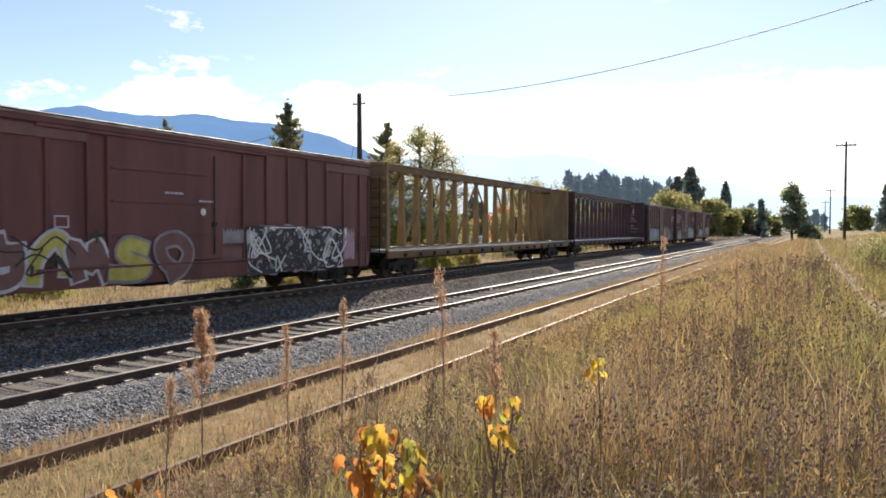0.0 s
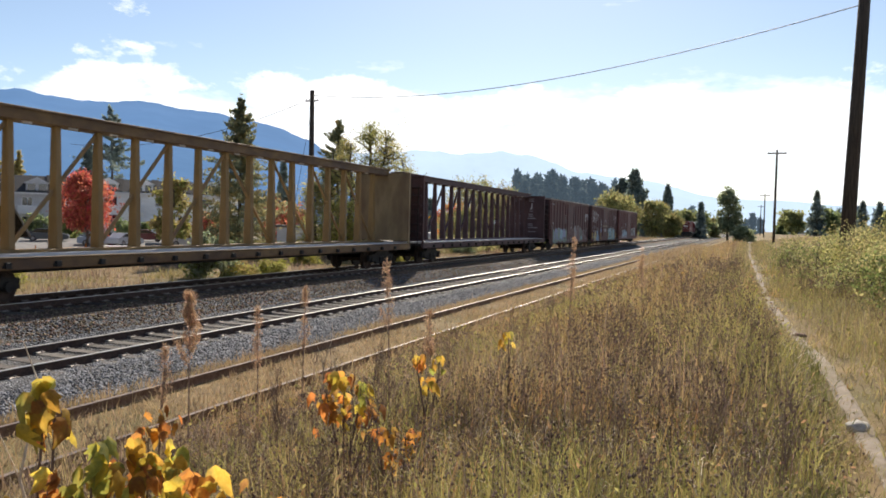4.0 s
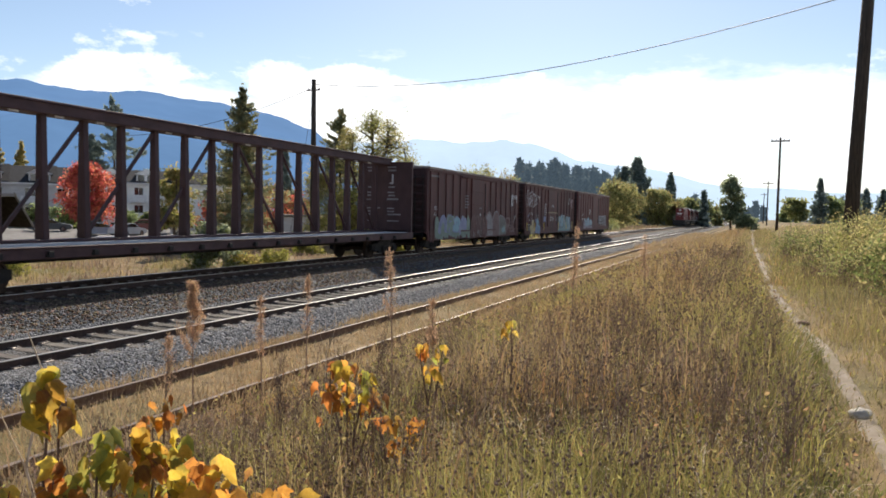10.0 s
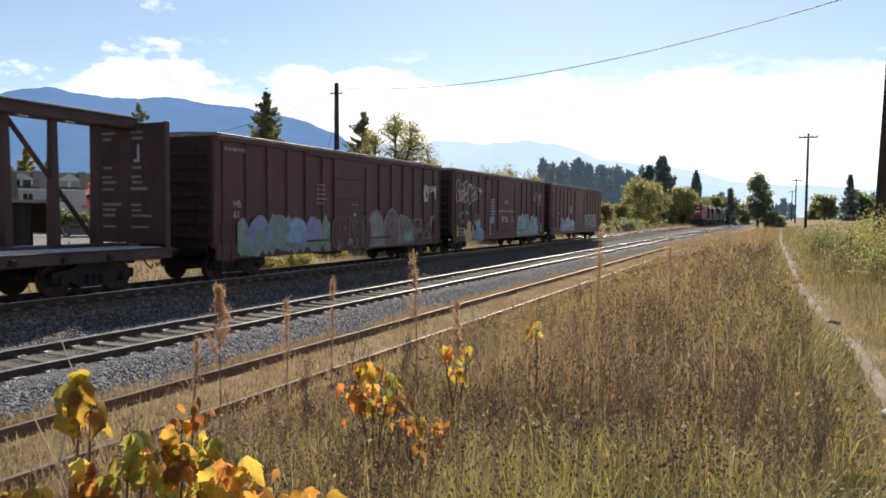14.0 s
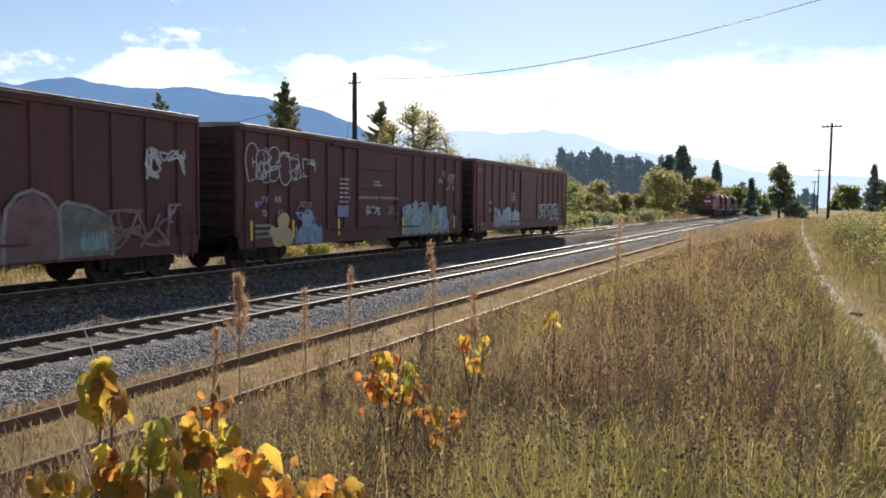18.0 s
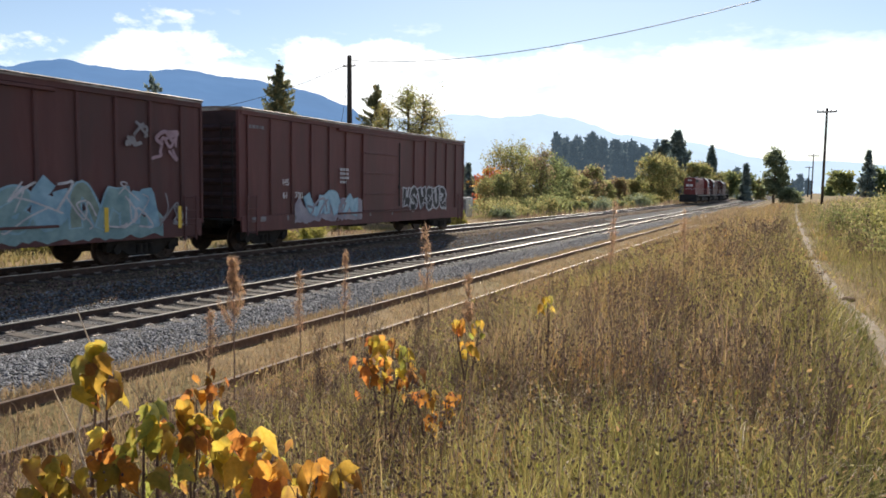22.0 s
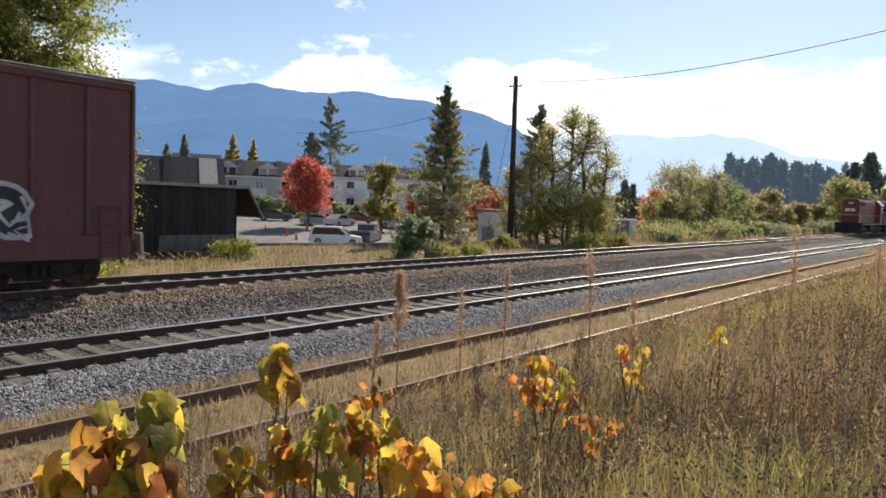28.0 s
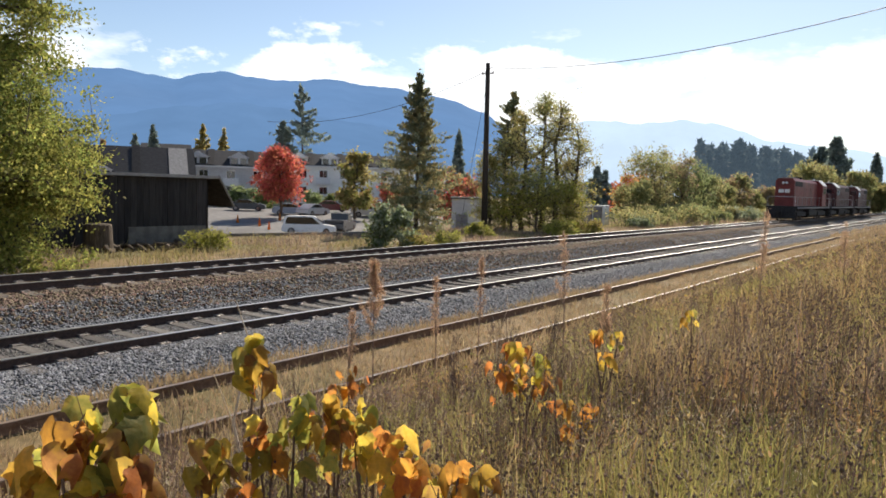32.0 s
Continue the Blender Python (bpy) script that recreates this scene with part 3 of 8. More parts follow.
TIE_MESHES = []
for k in range(3):
    s, rng = Shape(), random.Random(k)
    s.box(-1.28 - 0.04 * k, 1.28 + 0.03 * k, -0.115, 0.115, -0.18, 0.0, 0.015)
    s.v = [(x, y + rng.uniform(-0.012, 0.012), z + rng.uniform(-0.008, 0.008)) for x, y, z in s.v]
    TIE_MESHES.append((s.mesh("tie", M["tie"]), s.mesh("tie", M["tie_grey"])))
PLATE = Shape().box(-0.13, 0.13, -0.09, 0.09, 0.0, 0.02, 0.005).box(-0.11, -0.085, -0.05, -0.025, 0.02, 0.045).box(0.085, 0.11, 0.02, 0.045, 0.02, 0.045).mesh("tie_plate", M["spike"])


def track(name, label, x, z, sunk, near, far, head):
    t = thing(name, label, "railway track", (x, 0, z), kind="structure")
    for side in (-1, 1):
        r = part("rail", rail_shape(-60, 600), M["rail_rust" if head == "rail_head" else "rail_siding"], t, at=(side * 0.7525, 0, -0.172))
        part("rail_head", head_shape(-60, 600), M[head], r, "polished steel running surface" if head == "rail_head" else "dull worn running surface")
    rng = random.Random(len(name))
    far_ties = Shape()
    k, y = 0, -6.0
    while y < 420:
        dz = -0.19 - sunk + rng.uniform(-0.012, 0.012)
        if near[0] <= y <= near[1]:
            ob = part("tie", TIE_MESHES[k % 3][name == "railway_middle_track"], None, t, at=pose(rng.uniform(-0.05, 0.05), y, dz, 0, 0, rng.uniform(-1.6, 1.6)))
            if y < 80:
                for side in (-1, 1):
                    part("tie_plate", PLATE, None, ob, at=(side * 0.7525 - ob.location.x, 0, 0.0))
        elif y < far:
            far_ties.box(-1.28, 1.28, y - 0.115, y + 0.115, dz - 0.15, dz)
        k += 1
        y += 0.56 + rng.uniform(-0.03, 0.03)
    if far_ties.v:
        tagged(part("far_ties", far_ties, M["tie_far"], t), kind="stuff")
    return t


track("railway_main_track", "main line railway track with shiny steel rails on ballast", *TRACKS["main"], -0.028, (-4, 105), 330, "rail_head")
track("railway_middle_track", "yard railway track with weathered grey wooden ties", *TRACKS["middle"], -0.058, (-4, 105), 300, "rail_head")
track("railway_siding_track", "rusty overgrown siding with ties sunk in dry grass", *TRACKS["siding"], -0.005, (-2, 70), 150, "rail_head_dull")

# switch stand bar and frog of the turnout far down the middle track
s = Shape().box(-1.5, 1.5, -0.06, 0.06, 0, 0.05, 0.01).box(-1.45, -1.25, -1.4, 1.6, -0.02, 0.06, 0.01).box(1.25, 1.45, -1.2, 1.4, -0.02, 0.06, 0.01)
ob = solo("switch_rod", s, M["rail_rust"], "rusty steel switch rod lying across the middle track", "track fitting")
ob.matrix_world = pose(TRACKS["middle"][0], 44.0, -0.56, 0, 0, 4)


def stones(name, n, xr, yr, zf, size, material, label, seed, bias=1.6, clear=None):
    """Loose stones, each a rough octahedron."""
    rng = np.random.default_rng(seed)
    y = yr[0] + (yr[1] - yr[0]) * rng.random(n) ** bias
    x = rng.uniform(*xr, n)
    if clear:
        gone = (np.abs(x - clear[0]) < clear[1]) & (rng.random(n) < 0.9)
        x = np.where(gone, clear[0] + clear[1] + 0.1 + rng.random(n) * (xr[1] - clear[0] - clear[1] - 0.1), x)
    z = zf(x)
    base = np.array([(1, 0, 0), (-1, 0, 0), (0, 1, 0), (0, -1, 0), (0, 0, 1), (0, 0, -1)], float)
    f = np.array([(0, 2, 4), (2, 1, 4), (1, 3, 4), (3, 0, 4), (2, 0, 5), (1, 2, 5), (3, 1, 5), (0, 3, 5)])
    sc = size * rng.uniform(0.45, 1.3, (n, 1, 1)) * np.array([1, 1, 0.7]) * rng.uniform(0.6, 1.25, (n, 6, 3))
    an = rng.uniform(0, 6.28, n)
    V = base[None] * sc
    c, s_ = np.cos(an)[:, None], np.sin(an)[:, None]
    V = np.stack([V[..., 0] * c - V[..., 1] * s_, V[..., 0] * s_ + V[..., 1] * c, V[..., 2] + 0.3 * V[..., 0] * rng.uniform(-1, 1, (n, 1))], -1)
    V += np.stack([x, y, z + 0.45 * size], -1)[:, None]
    F = f[None] + 6 * np.arange(n)[:, None, None]
    return tagged(new(name, tri_mesh(name, V.reshape(-1, 3), F.reshape(-1, 3), material)), label, "ballast stones", kind="stuff")


stones("ballast_stones", 105000, (-14.35, -8.6), (0.5, 60), lambda x: np.interp(x, [-14.2, -13.4, -12.9, -12.35, -12.15, -10.75, -10.55, -10.0, -9.7, -9.0, -8.4], [-0.265, -0.545, -0.55, -0.56, -0.625, -0.625, -0.56, -0.555, -0.565, -0.605, -0.785]), 0.031, M["stone"], "loose grey crushed stones of the yard ballast", 5, clear=(-11.45, 0.8))
stones("crib_stones", 16000, (-12.12, -10.78), (0.5, 42), lambda x: -0.566 + 0 * x, 0.019, M["stone_dust"], "fine dusty stones packed between the ties of the middle track", 9)
stones("shoulder_stones", 36000, (-15.6, -14.1), (2, 95), lambda x: np.interp(x, [-15.6, -14.9, -14.3, -14.1], [-0.22, -0.21, -0.26, -0.31]), 0.045, M["stone_brown"], "loose brown stones on the ballast shoulder", 6, 1.3)
stones("shoulder_stones", 8000, (-14.3, -13.3), (2, 60), lambda x: np.interp(x, [-14.3, -14.2, -13.4, -12.9], [-0.27, -0.265, -0.535, -0.54]), 0.04, M["stone_brown"], "brown stones rolled down from the shoulder over the grey ballast", 8, 1.3)
stones("main_bed_stones", 12000, (-18.6, -15.5), (2, 60), lambda x: np.interp(x, [-18.6, -18.3, -17.5, -15.5], [-0.32, -0.26, -0.22, -0.22]), 0.04, M["stone_brown"], "loose stones between the main rails", 7, 1.3)

# ---- rolling stock ----
WHEELSETS = []


def wheelset_mesh(r):
    s = Shape().tube([(-1.05, 0, 0), (1.05, 0, 0)], [0.075, 0.075], 10)
    for side in (-1, 1):
        s.lathe([(side * 0.68, r * 0.98 + 0.03), (side * 0.705, r + 0.028), (side * 0.72, r), (side * 0.81, r * 0.985), (side * 0.815, r * 0.86), (side * 0.79, r * 0.8),
                 (side * 0.785, r * 0.4), (side * 0.83, r * 0.28), (side * 0.84, 0.05)], "x", 24)
        for k in range(6):
            a0 = k * math.pi / 3
            s.box(side * 0.80 - 0.015, side * 0.80 + 0.015, 0.6 * r * math.cos(a0) - 0.03, 0.6 * r * math.cos(a0) + 0.03, 0.6 * r * math.sin(a0) - 0.03, 0.6 * r * math.sin(a0) + 0.03)
    return s.mesh("wheelset", M["wheel"], False)


WHEEL_FREIGHT, WHEEL_LOCO = wheelset_mesh(0.42), wheelset_mesh(0.5)


def truck_mesh():
    s = Shape().box(-1.0, 1.0, -0.22, 0.22, 0.38, 0.66, 0.03)
    for side in (-1, 1):
        x = side * 1.0
        s.prism([(-1.16, 0.36), (-1.16, 0.60), (-0.7, 0.66), (-0.45, 0.80), (0.45, 0.80), (0.7, 0.66), (1.16, 0.60), (1.16, 0.36), (0.72, 0.40), (0.42, 0.22), (-0.42, 0.22), (-0.72, 0.40)], "x", x - 0.07, x + 0.07)
        for k in (-0.18, 0.0, 0.18):
            s.lathe([(0.28, 0.075), (0.52, 0.075)], "z", 10, (x + side * 0.09, k, 0))
        for y in (-0.88, 0.88):
            s.lathe([(x - 0.05, 0.13), (x + side * 0.13, 0.12)], "x", 12, (0, y, 0.42))
    return s.mesh("truck", M["black"])


TRUCK = truck_mesh()
COUPLER = Shape().box(-0.11, 0.11, 0, 0.62, 0.76, 0.98, 0.03).box(-0.19, 0.17, 0.42, 0.72, 0.72, 1.02, 0.04).tube([(0.3, 0.0, 0.95), (0.34, 0.25, 0.6), (0.25, 0.5, 0.45), (0.12, 0.66, 0.55)], [0.022] * 4, 6).mesh("coupler", M["black"])


def running_gear(car, length, inset):
    for end in (-1, 1):
        tr = part("truck", TRUCK, None, car, at=(0, end * (length / 2 - inset), 0))
        for y in (-0.88, 0.88):
            WHEELSETS.append((part("wheelset", WHEEL_FREIGHT, None, tr, at=(0, y, 0.42)), 0.42, (0, y, 0.42)))
        part("coupler", COUPLER, None, car, at=pose(0, end * (length / 2 + 0.0), 0, 0, 0, 0 if end > 0 else 180))


def ladder_mesh(z0, z1, w, step, depth=0.09, material="black"):
    s = Shape()
    for y in (-w / 2, w / 2):
        s.box(depth - 0.015, depth + 0.015, y - 0.02, y + 0.02, z0, z1, 0.004)
    z = z0 + 0.08
    while z < z1:
        s.tube([(depth, -w / 2, z), (depth, w / 2, z)], [0.014, 0.014], 6)
        s.box(0, depth, -w / 2 - 0.01, -w / 2 + 0.01, z - 0.01, z + 0.01)
        z += step
    return s.mesh("ladder", M[material])


LADDER_TALL = ladder_mesh(0.85, 3.9, 0.42, 0.36)
LADDER_LOW = {key: ladder_mesh(0.55, 1.75, 0.42, 0.36, 0.07, key) for key in ("oxide", "oxide_dark", "oxide_red")}


def stroke(s, pts, w, x):
    """A painted ribbon along pts of (y, z), one unbroken strip."""
    P = [Vector(p) for p in pts]
    vs = []
    for k, p in enumerate(P):
        d = (P[min(k + 1, len(P) - 1)] - P[max(k - 1, 0)])
        d = d.normalized() if d.length > 1e-6 else Vector((1, 0))
        nrm = Vector((-d.y, d.x)) * w / 2
        ext = d * (-w * 0.3 if k == 0 else w * 0.3 if k == len(P) - 1 else 0)
        xx = x + 0.0022 * k / len(P)
        vs += [(xx, p.x + ext.x + nrm.x, p.y + ext.y + nrm.y), (xx, p.x + ext.x - nrm.x, p.y + ext.y - nrm.y)]
    s.add(vs, [(2 * k, 2 * k + 2, 2 * k + 3, 2 * k + 1) for k in range(len(P) - 1)])


def rounded(pts, n=5):
    """Points of a smooth line through pts."""
    P = [Vector(p) for p in pts]
    out = []
    for k in range(len(P) - 1):
        p0, p1, p2, p3 = P[max(k - 1, 0)], P[k], P[k + 1], P[min(k + 2, len(P) - 1)]
        for j in range(n):
            g = j / n
            out.append(0.5 * (2 * p1 + (p2 - p0) * g + (2 * p0 - 5 * p1 + 4 * p2 - p3) * g * g + (3 * p1 - p0 - 3 * p2 + p3) * g ** 3))
    return out + [P[-1]]


def ribbon(car, name, pts, w, x, material, label="", n=5):
    sh = Shape()
    stroke(sh, rounded(pts, n), w, x)
    return part(name, sh, M[material], car, label)


def cloud(car, x, y0, y1, z0, z1, material, seed, label, ragged=0.2):
    """A sprayed patch with uneven upper and lower edges."""
    rng, sh, h, n = random.Random(seed), Shape(), z1 - z0, 30
    top = [(y0 + (y1 - y0) * i / n, z1 - ragged * h * (0.5 * rng.random() + abs(math.sin(i * 0.7 + seed)) ** 3)) for i in range(n + 1)]
    bot = [(y0 + (y1 - y0) * i / n, z0 + 0.5 * ragged * h * rng.random() ** 2) for i in range(n + 1)]
    sh.add([(x, *p) for p in top] + [(x, *p) for p in bot], [(i, i + 1, n + 2 + i, n + 1 + i) for i in range(n)])
    return part("graffiti_cloud", sh, M[material], car, label)


FORMS = {                                            # bent bands that spell nothing
    "hook": [(0.9, 0.85), (0.45, 1.0), (0.1, 0.75), (0.5, 0.5), (0.92, 0.25), (0.5, 0.0), (0.08, 0.15)],
    "arch": [(0.08, 0.0), (0.12, 0.62), (0.5, 1.0), (0.88, 0.62), (0.92, 0.0)],
    "wave": [(0.0, 0.05), (0.1, 0.9), (0.48, 0.4), (0.86, 0.95), (1.0, 0.0)],
    "loop": [(0.2, 0.1), (0.1, 0.8), (0.6, 1.0), (0.9, 0.65), (0.3, 0.45), (0.85, 0.2), (0.6, 0.0)],
    "spike": [(0.0, 0.0), (0.45, 1.0), (0.5, 0.35), (1.0, 0.75), (0.9, 0.0)],
    "ring": [(0.5, 0.0), (0.08, 0.3), (0.12, 0.8), (0.55, 1.0), (0.92, 0.7), (0.85, 0.2), (0.5, 0.02)],
}


def forms(car, x, y0, y1, z0, z1, kinds, edge, fills, seed, label, fat=0.30, rim=0.09, join=5):
    """Swollen overlapping bands, each with a sprayed edge round its fill."""
    rng, h, w = random.Random(seed), z1 - z0, (y1 - y0) / len(kinds)
    for i, kind in enumerate(kinds):
        lift, lean, m = rng.uniform(-0.04, 0.04) * h, rng.uniform(-0.12, 0.12) * w, 0.5 * (fat + rim) * h
        turn, side = rng.random() < 0.5, rng.random() < 0.5
        form = [((1 - p[0] if side else p[0]) + rng.uniform(-0.14, 0.14), (1 - p[1] if turn else p[1]) + rng.uniform(-0.14, 0.14)) for p in FORMS[kind]]
        pts = [(y0 + w * (i - 0.06) + m * 0.7 + (1.12 * w - 1.4 * m) * p[0] + lean * p[1], z0 + m + lift + (h - 2 * m) * p[1]) for p in form]
        xx = x + 0.006 * (i % 2)
        ribbon(car, "graffiti_outline", pts, (fat + rim) * h, xx, edge, label, join)
        if fills:
            ribbon(car, "graffiti_shape", pts, fat * h, xx + 0.0028, fills[i % len(fills)], "", join)


def gable(car, x, y0, y1, z0, z1, peak, fill, edge, label):
    """A filled panel with a pitched top and a sprayed edge."""
    yp, h = y0 + (y1 - y0) * peak, z1 - z0
    rim = [(y0, z0), (y0 + 0.06, z0 + 0.72 * h), (yp, z1), (y1 - 0.04, z0 + 0.70 * h), (y1, z0 + 0.02)]
    part("graffiti_shape", Shape().add([(x, *p) for p in rim], [(0, 1, 2, 3, 4)]), M[fill], car, label)
    ribbon(car, "graffiti_outline", rim, 0.085, x + 0.003, edge, "", 2)


def blobs(car, x, rounds, material, label):
    """Overlapping sprayed dots, each a little uneven."""
    for k, (y, z, r) in enumerate(rounds):
        rim = [(y + r * (1 + 0.08 * math.sin(3 * a_ + k)) * math.cos(a_), z + r * (1 + 0.1 * math.sin(2 * a_ + 2 * k)) * math.sin(a_)) for a_ in (i * math.pi / 9 for i in range(18))]
        part("graffiti_shape", Shape().add([(x + 0.0012 * k, *p) for p in rim], [tuple(range(18))]), M[material], car, label)


def scribble(car, x, y0, y1, z0, z1, count, w, material, seed, label, turns=4, join=5):
    """Loose sprayed lines inside a box."""
    rng = random.Random(seed)
    for k in range(count):
        p = [rng.uniform(y0, y1), rng.uniform(z0, z1)]
        pts = [tuple(p)]
        for _ in range(turns):
            p[0] = min(y1, max(y0, p[0] + rng.uniform(-0.55, 0.55) * (z1 - z0)))
            p[1] = min(z1, max(z0, p[1] + rng.uniform(-0.6, 0.6) * (z1 - z0)))
            pts.append(tuple(p))
        ribbon(car, "graffiti_line", pts, w * rng.uniform(0.7, 1.4), x + 0.0012 * (k % 9), material, label, join)


def lettering(car, text, x, y, z, size, material, label):
    for word in text.split():
        cu = bpy.data.curves.new("lettering", "FONT")
        cu.body, cu.size, cu.extrude = word, size, 0.002
        ob = bpy.data.objects.new("lettering", cu)
        scene.collection.objects.link(ob)
        bpy.context.view_layer.update()
        me = bpy.data.meshes.new_from_object(ob)
        bpy.data.objects.remove(ob)
        me.materials.clear()
        me.materials.append(M[material])
        part("lettering", me, None, car, label, at=pose(x, y + 0.55 * size * text.index(word), z, 90, 0, 90))


def bars(car, x, y, z, rows, w, h, gap, material, label, seed=0):
    """Small writing that cannot be read, as bars."""
    rng, s = random.Random(seed), Shape()
    for k in range(rows):
        yy = y
        while yy < y + w * rng.uniform(0.75, 1.0):
            ww = rng.uniform(0.05, 0.16)
            s.box(x, x + 0.003, yy, yy + ww, z - k * gap, z - k * gap + h)
            yy += ww + 0.04
    return tagged(part("stencil_lines", s, M[material], car, label), kind="stuff")


def boxcar(label, length, paint, door=(-1.5, 1.6), ribs=1.0, roof="roof", eave=4.25, seed=0):
    car = thing("boxcar", label, "freight car", (TRACKS["main"][0], 0, 0), group="freight cars of the train")
    rng = random.Random(seed)
    L, P = length / 2, M[paint]
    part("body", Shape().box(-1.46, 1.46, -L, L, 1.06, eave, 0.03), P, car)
    part("underframe", Shape().box(-0.35, 0.35, -L + 0.3, L - 0.3, 0.72, 1.06, 0.03).box(-1.3, 1.3, -L + 2.2, -L + 2.5, 0.8, 1.06).box(-1.3, 1.3, L - 2.5, L - 2.2, 0.8, 1.06)
         .box(0.5, 1.2, -1.5, -0.4, 0.55, 1.06, 0.05).tube([(0.8, 0.6, 0.78), (0.8, 1.9, 0.78)], [0.2, 0.2], 12), M["black"], car, "black grimy underframe with brake tank")
    for side in (-1, 1):
        xs = sorted((side * 1.45, side * 1.53))
        part("side_sill", Shape().box(*sorted((side * 1.45, side * 1.519)), -L + 0.02, L - 0.02, 0.66, 1.13, 0.008), P, car)
        part("top_chord", Shape().box(*xs, -L + 0.02, L - 0.02, eave - 0.13, eave + 0.02, 0.01), P, car)
        part("door", Shape().box(*sorted((side * 1.462, side * 1.535)), door[0], door[1], 1.15, eave - 0.2, 0.015), P, car, "sliding steel door")
        part("door_track", Shape().box(*sorted((side * 1.46, side * 1.58)), door[0] - 1.7, door[1] + 1.7, eave - 0.22, eave - 0.14, 0.01).box(*sorted((side * 1.46, side * 1.58)), door[0] - 1.7, door[1] + 1.7, 1.06, 1.12, 0.01), P, car)
        part("door_handle", Shape().tube([(side * 1.57, door[1] - 0.35, 1.3), (side * 1.57, door[1] - 0.35, eave - 0.4)], [0.02, 0.02], 6).box(*sorted((side * 1.535, side * 1.59)), door[1] - 0.42, door[1] - 0.28, 2.0, 2.12), M["black"], car)
        for z in (1.75, 2.55, 3.3):
            part("door_rib", Shape().box(*sorted((side * 1.53, side * 1.565)), door[0] + 0.1, door[1] - 0.6, z, z + 0.07, 0.01), P, car)
        rib = Shape().box(*sorted((side * 1.455, side * 1.52)), -0.05, 0.05, 1.13, eave - 0.13, 0.018).mesh("rib", P)
        y = -L + 0.35
        while y < L - 0.2:
            if not (door[0] - 0.25 < y < door[1] + 0.25):
                part("rib", rib, None, car, at=(0, y, 0))
            y += ribs
    ridge = eave + 0.1
    part("roof", Shape().prism([(-1.56, eave), (-1.56, eave + 0.05), (-0.4, ridge), (0.4, ridge), (1.56, eave + 0.05), (1.56, eave)], "y", -L - 0.02, L + 0.02), M[roof], car, "galvanised roof sheets")
    for side in (-1, 1):
        part("roof_edge", Shape().box(*sorted((side * 1.5, side * 1.6)), -L - 0.03, L + 0.03, eave + 0.04, eave + 0.085, 0.02), M["zinc_edge"], car, "worn zinc roof edge")
    seam = Shape().prism([(-1.55, eave + 0.04), (-0.4, ridge - 0.01), (0.4, ridge - 0.01), (1.55, eave + 0.04), (1.55, eave + 0.10), (0.4, ridge + 0.05), (-0.4, ridge + 0.05), (-1.55, eave + 0.10)], "y", -0.03, 0.03).mesh("roof_seam", M[roof])
    y = -L + 0.1
    while y < L:
        part("roof_seam", seam, None, car, at=(0, y, 0))
        y += 1.05
    corr = Shape().lathe([(-1.36, 0.05), (-1.3, 0.1), (1.3, 0.1), (1.36, 0.05)], "x", 10).mesh("end_corrugation", M["end_paint"])
    for end in (-1, 1):
        for k in range(7):
            part("end_corrugation", corr, None, car, at=(0, end * (L - 0.0), 1.35 + k * 0.4))
        part("end_wall", Shape().box(-1.38, 1.38, *sorted((end * (L - 0.01), end * (L + 0.02))), 1.1, eave - 0.03), M["end_paint"], car, "corrugated end wall painted dark for the shade between cars")
        for x in (-1.5, 1.38):
            part("end_post", Shape().box(x, x + 0.12, *sorted((end * L, end * (L + 0.07))), 1.0, eave, 0.01), P, car)
        part("ladder", LADDER_LOW[paint], None, car, at=pose(1.47, end * (L - 0.45), 0))
        part("ladder", LADDER_LOW[paint], None, car, at=pose(-1.47, end * (L - 0.45), 0, 0, 0, 180))
        part("end_ladder", LADDER_TALL, None, car, at=pose(end * -1.05, end * L, 0, 0, 0, 90 * end))
        part("crossover_step", Shape().box(-1.2, 1.2, *sorted((end * L, end * (L + 0.3))), 1.0, 1.05, 0.01), M["black"], car)
    part("brake_wheel", Shape().lathe([(0.0, 0.28), (0.03, 0.28), (0.03, 0.23), (0.0, 0.23)], "y", 18, (0.7, L + 0.12, 2.6)).box(0.68, 0.72, L + 0.1, L + 0.13, 2.35, 2.85).box(0.45, 0.95, L + 0.1, L + 0.13, 2.58, 2.62), M["black"], car)
    running_gear(car, length, 1.6)
    return car


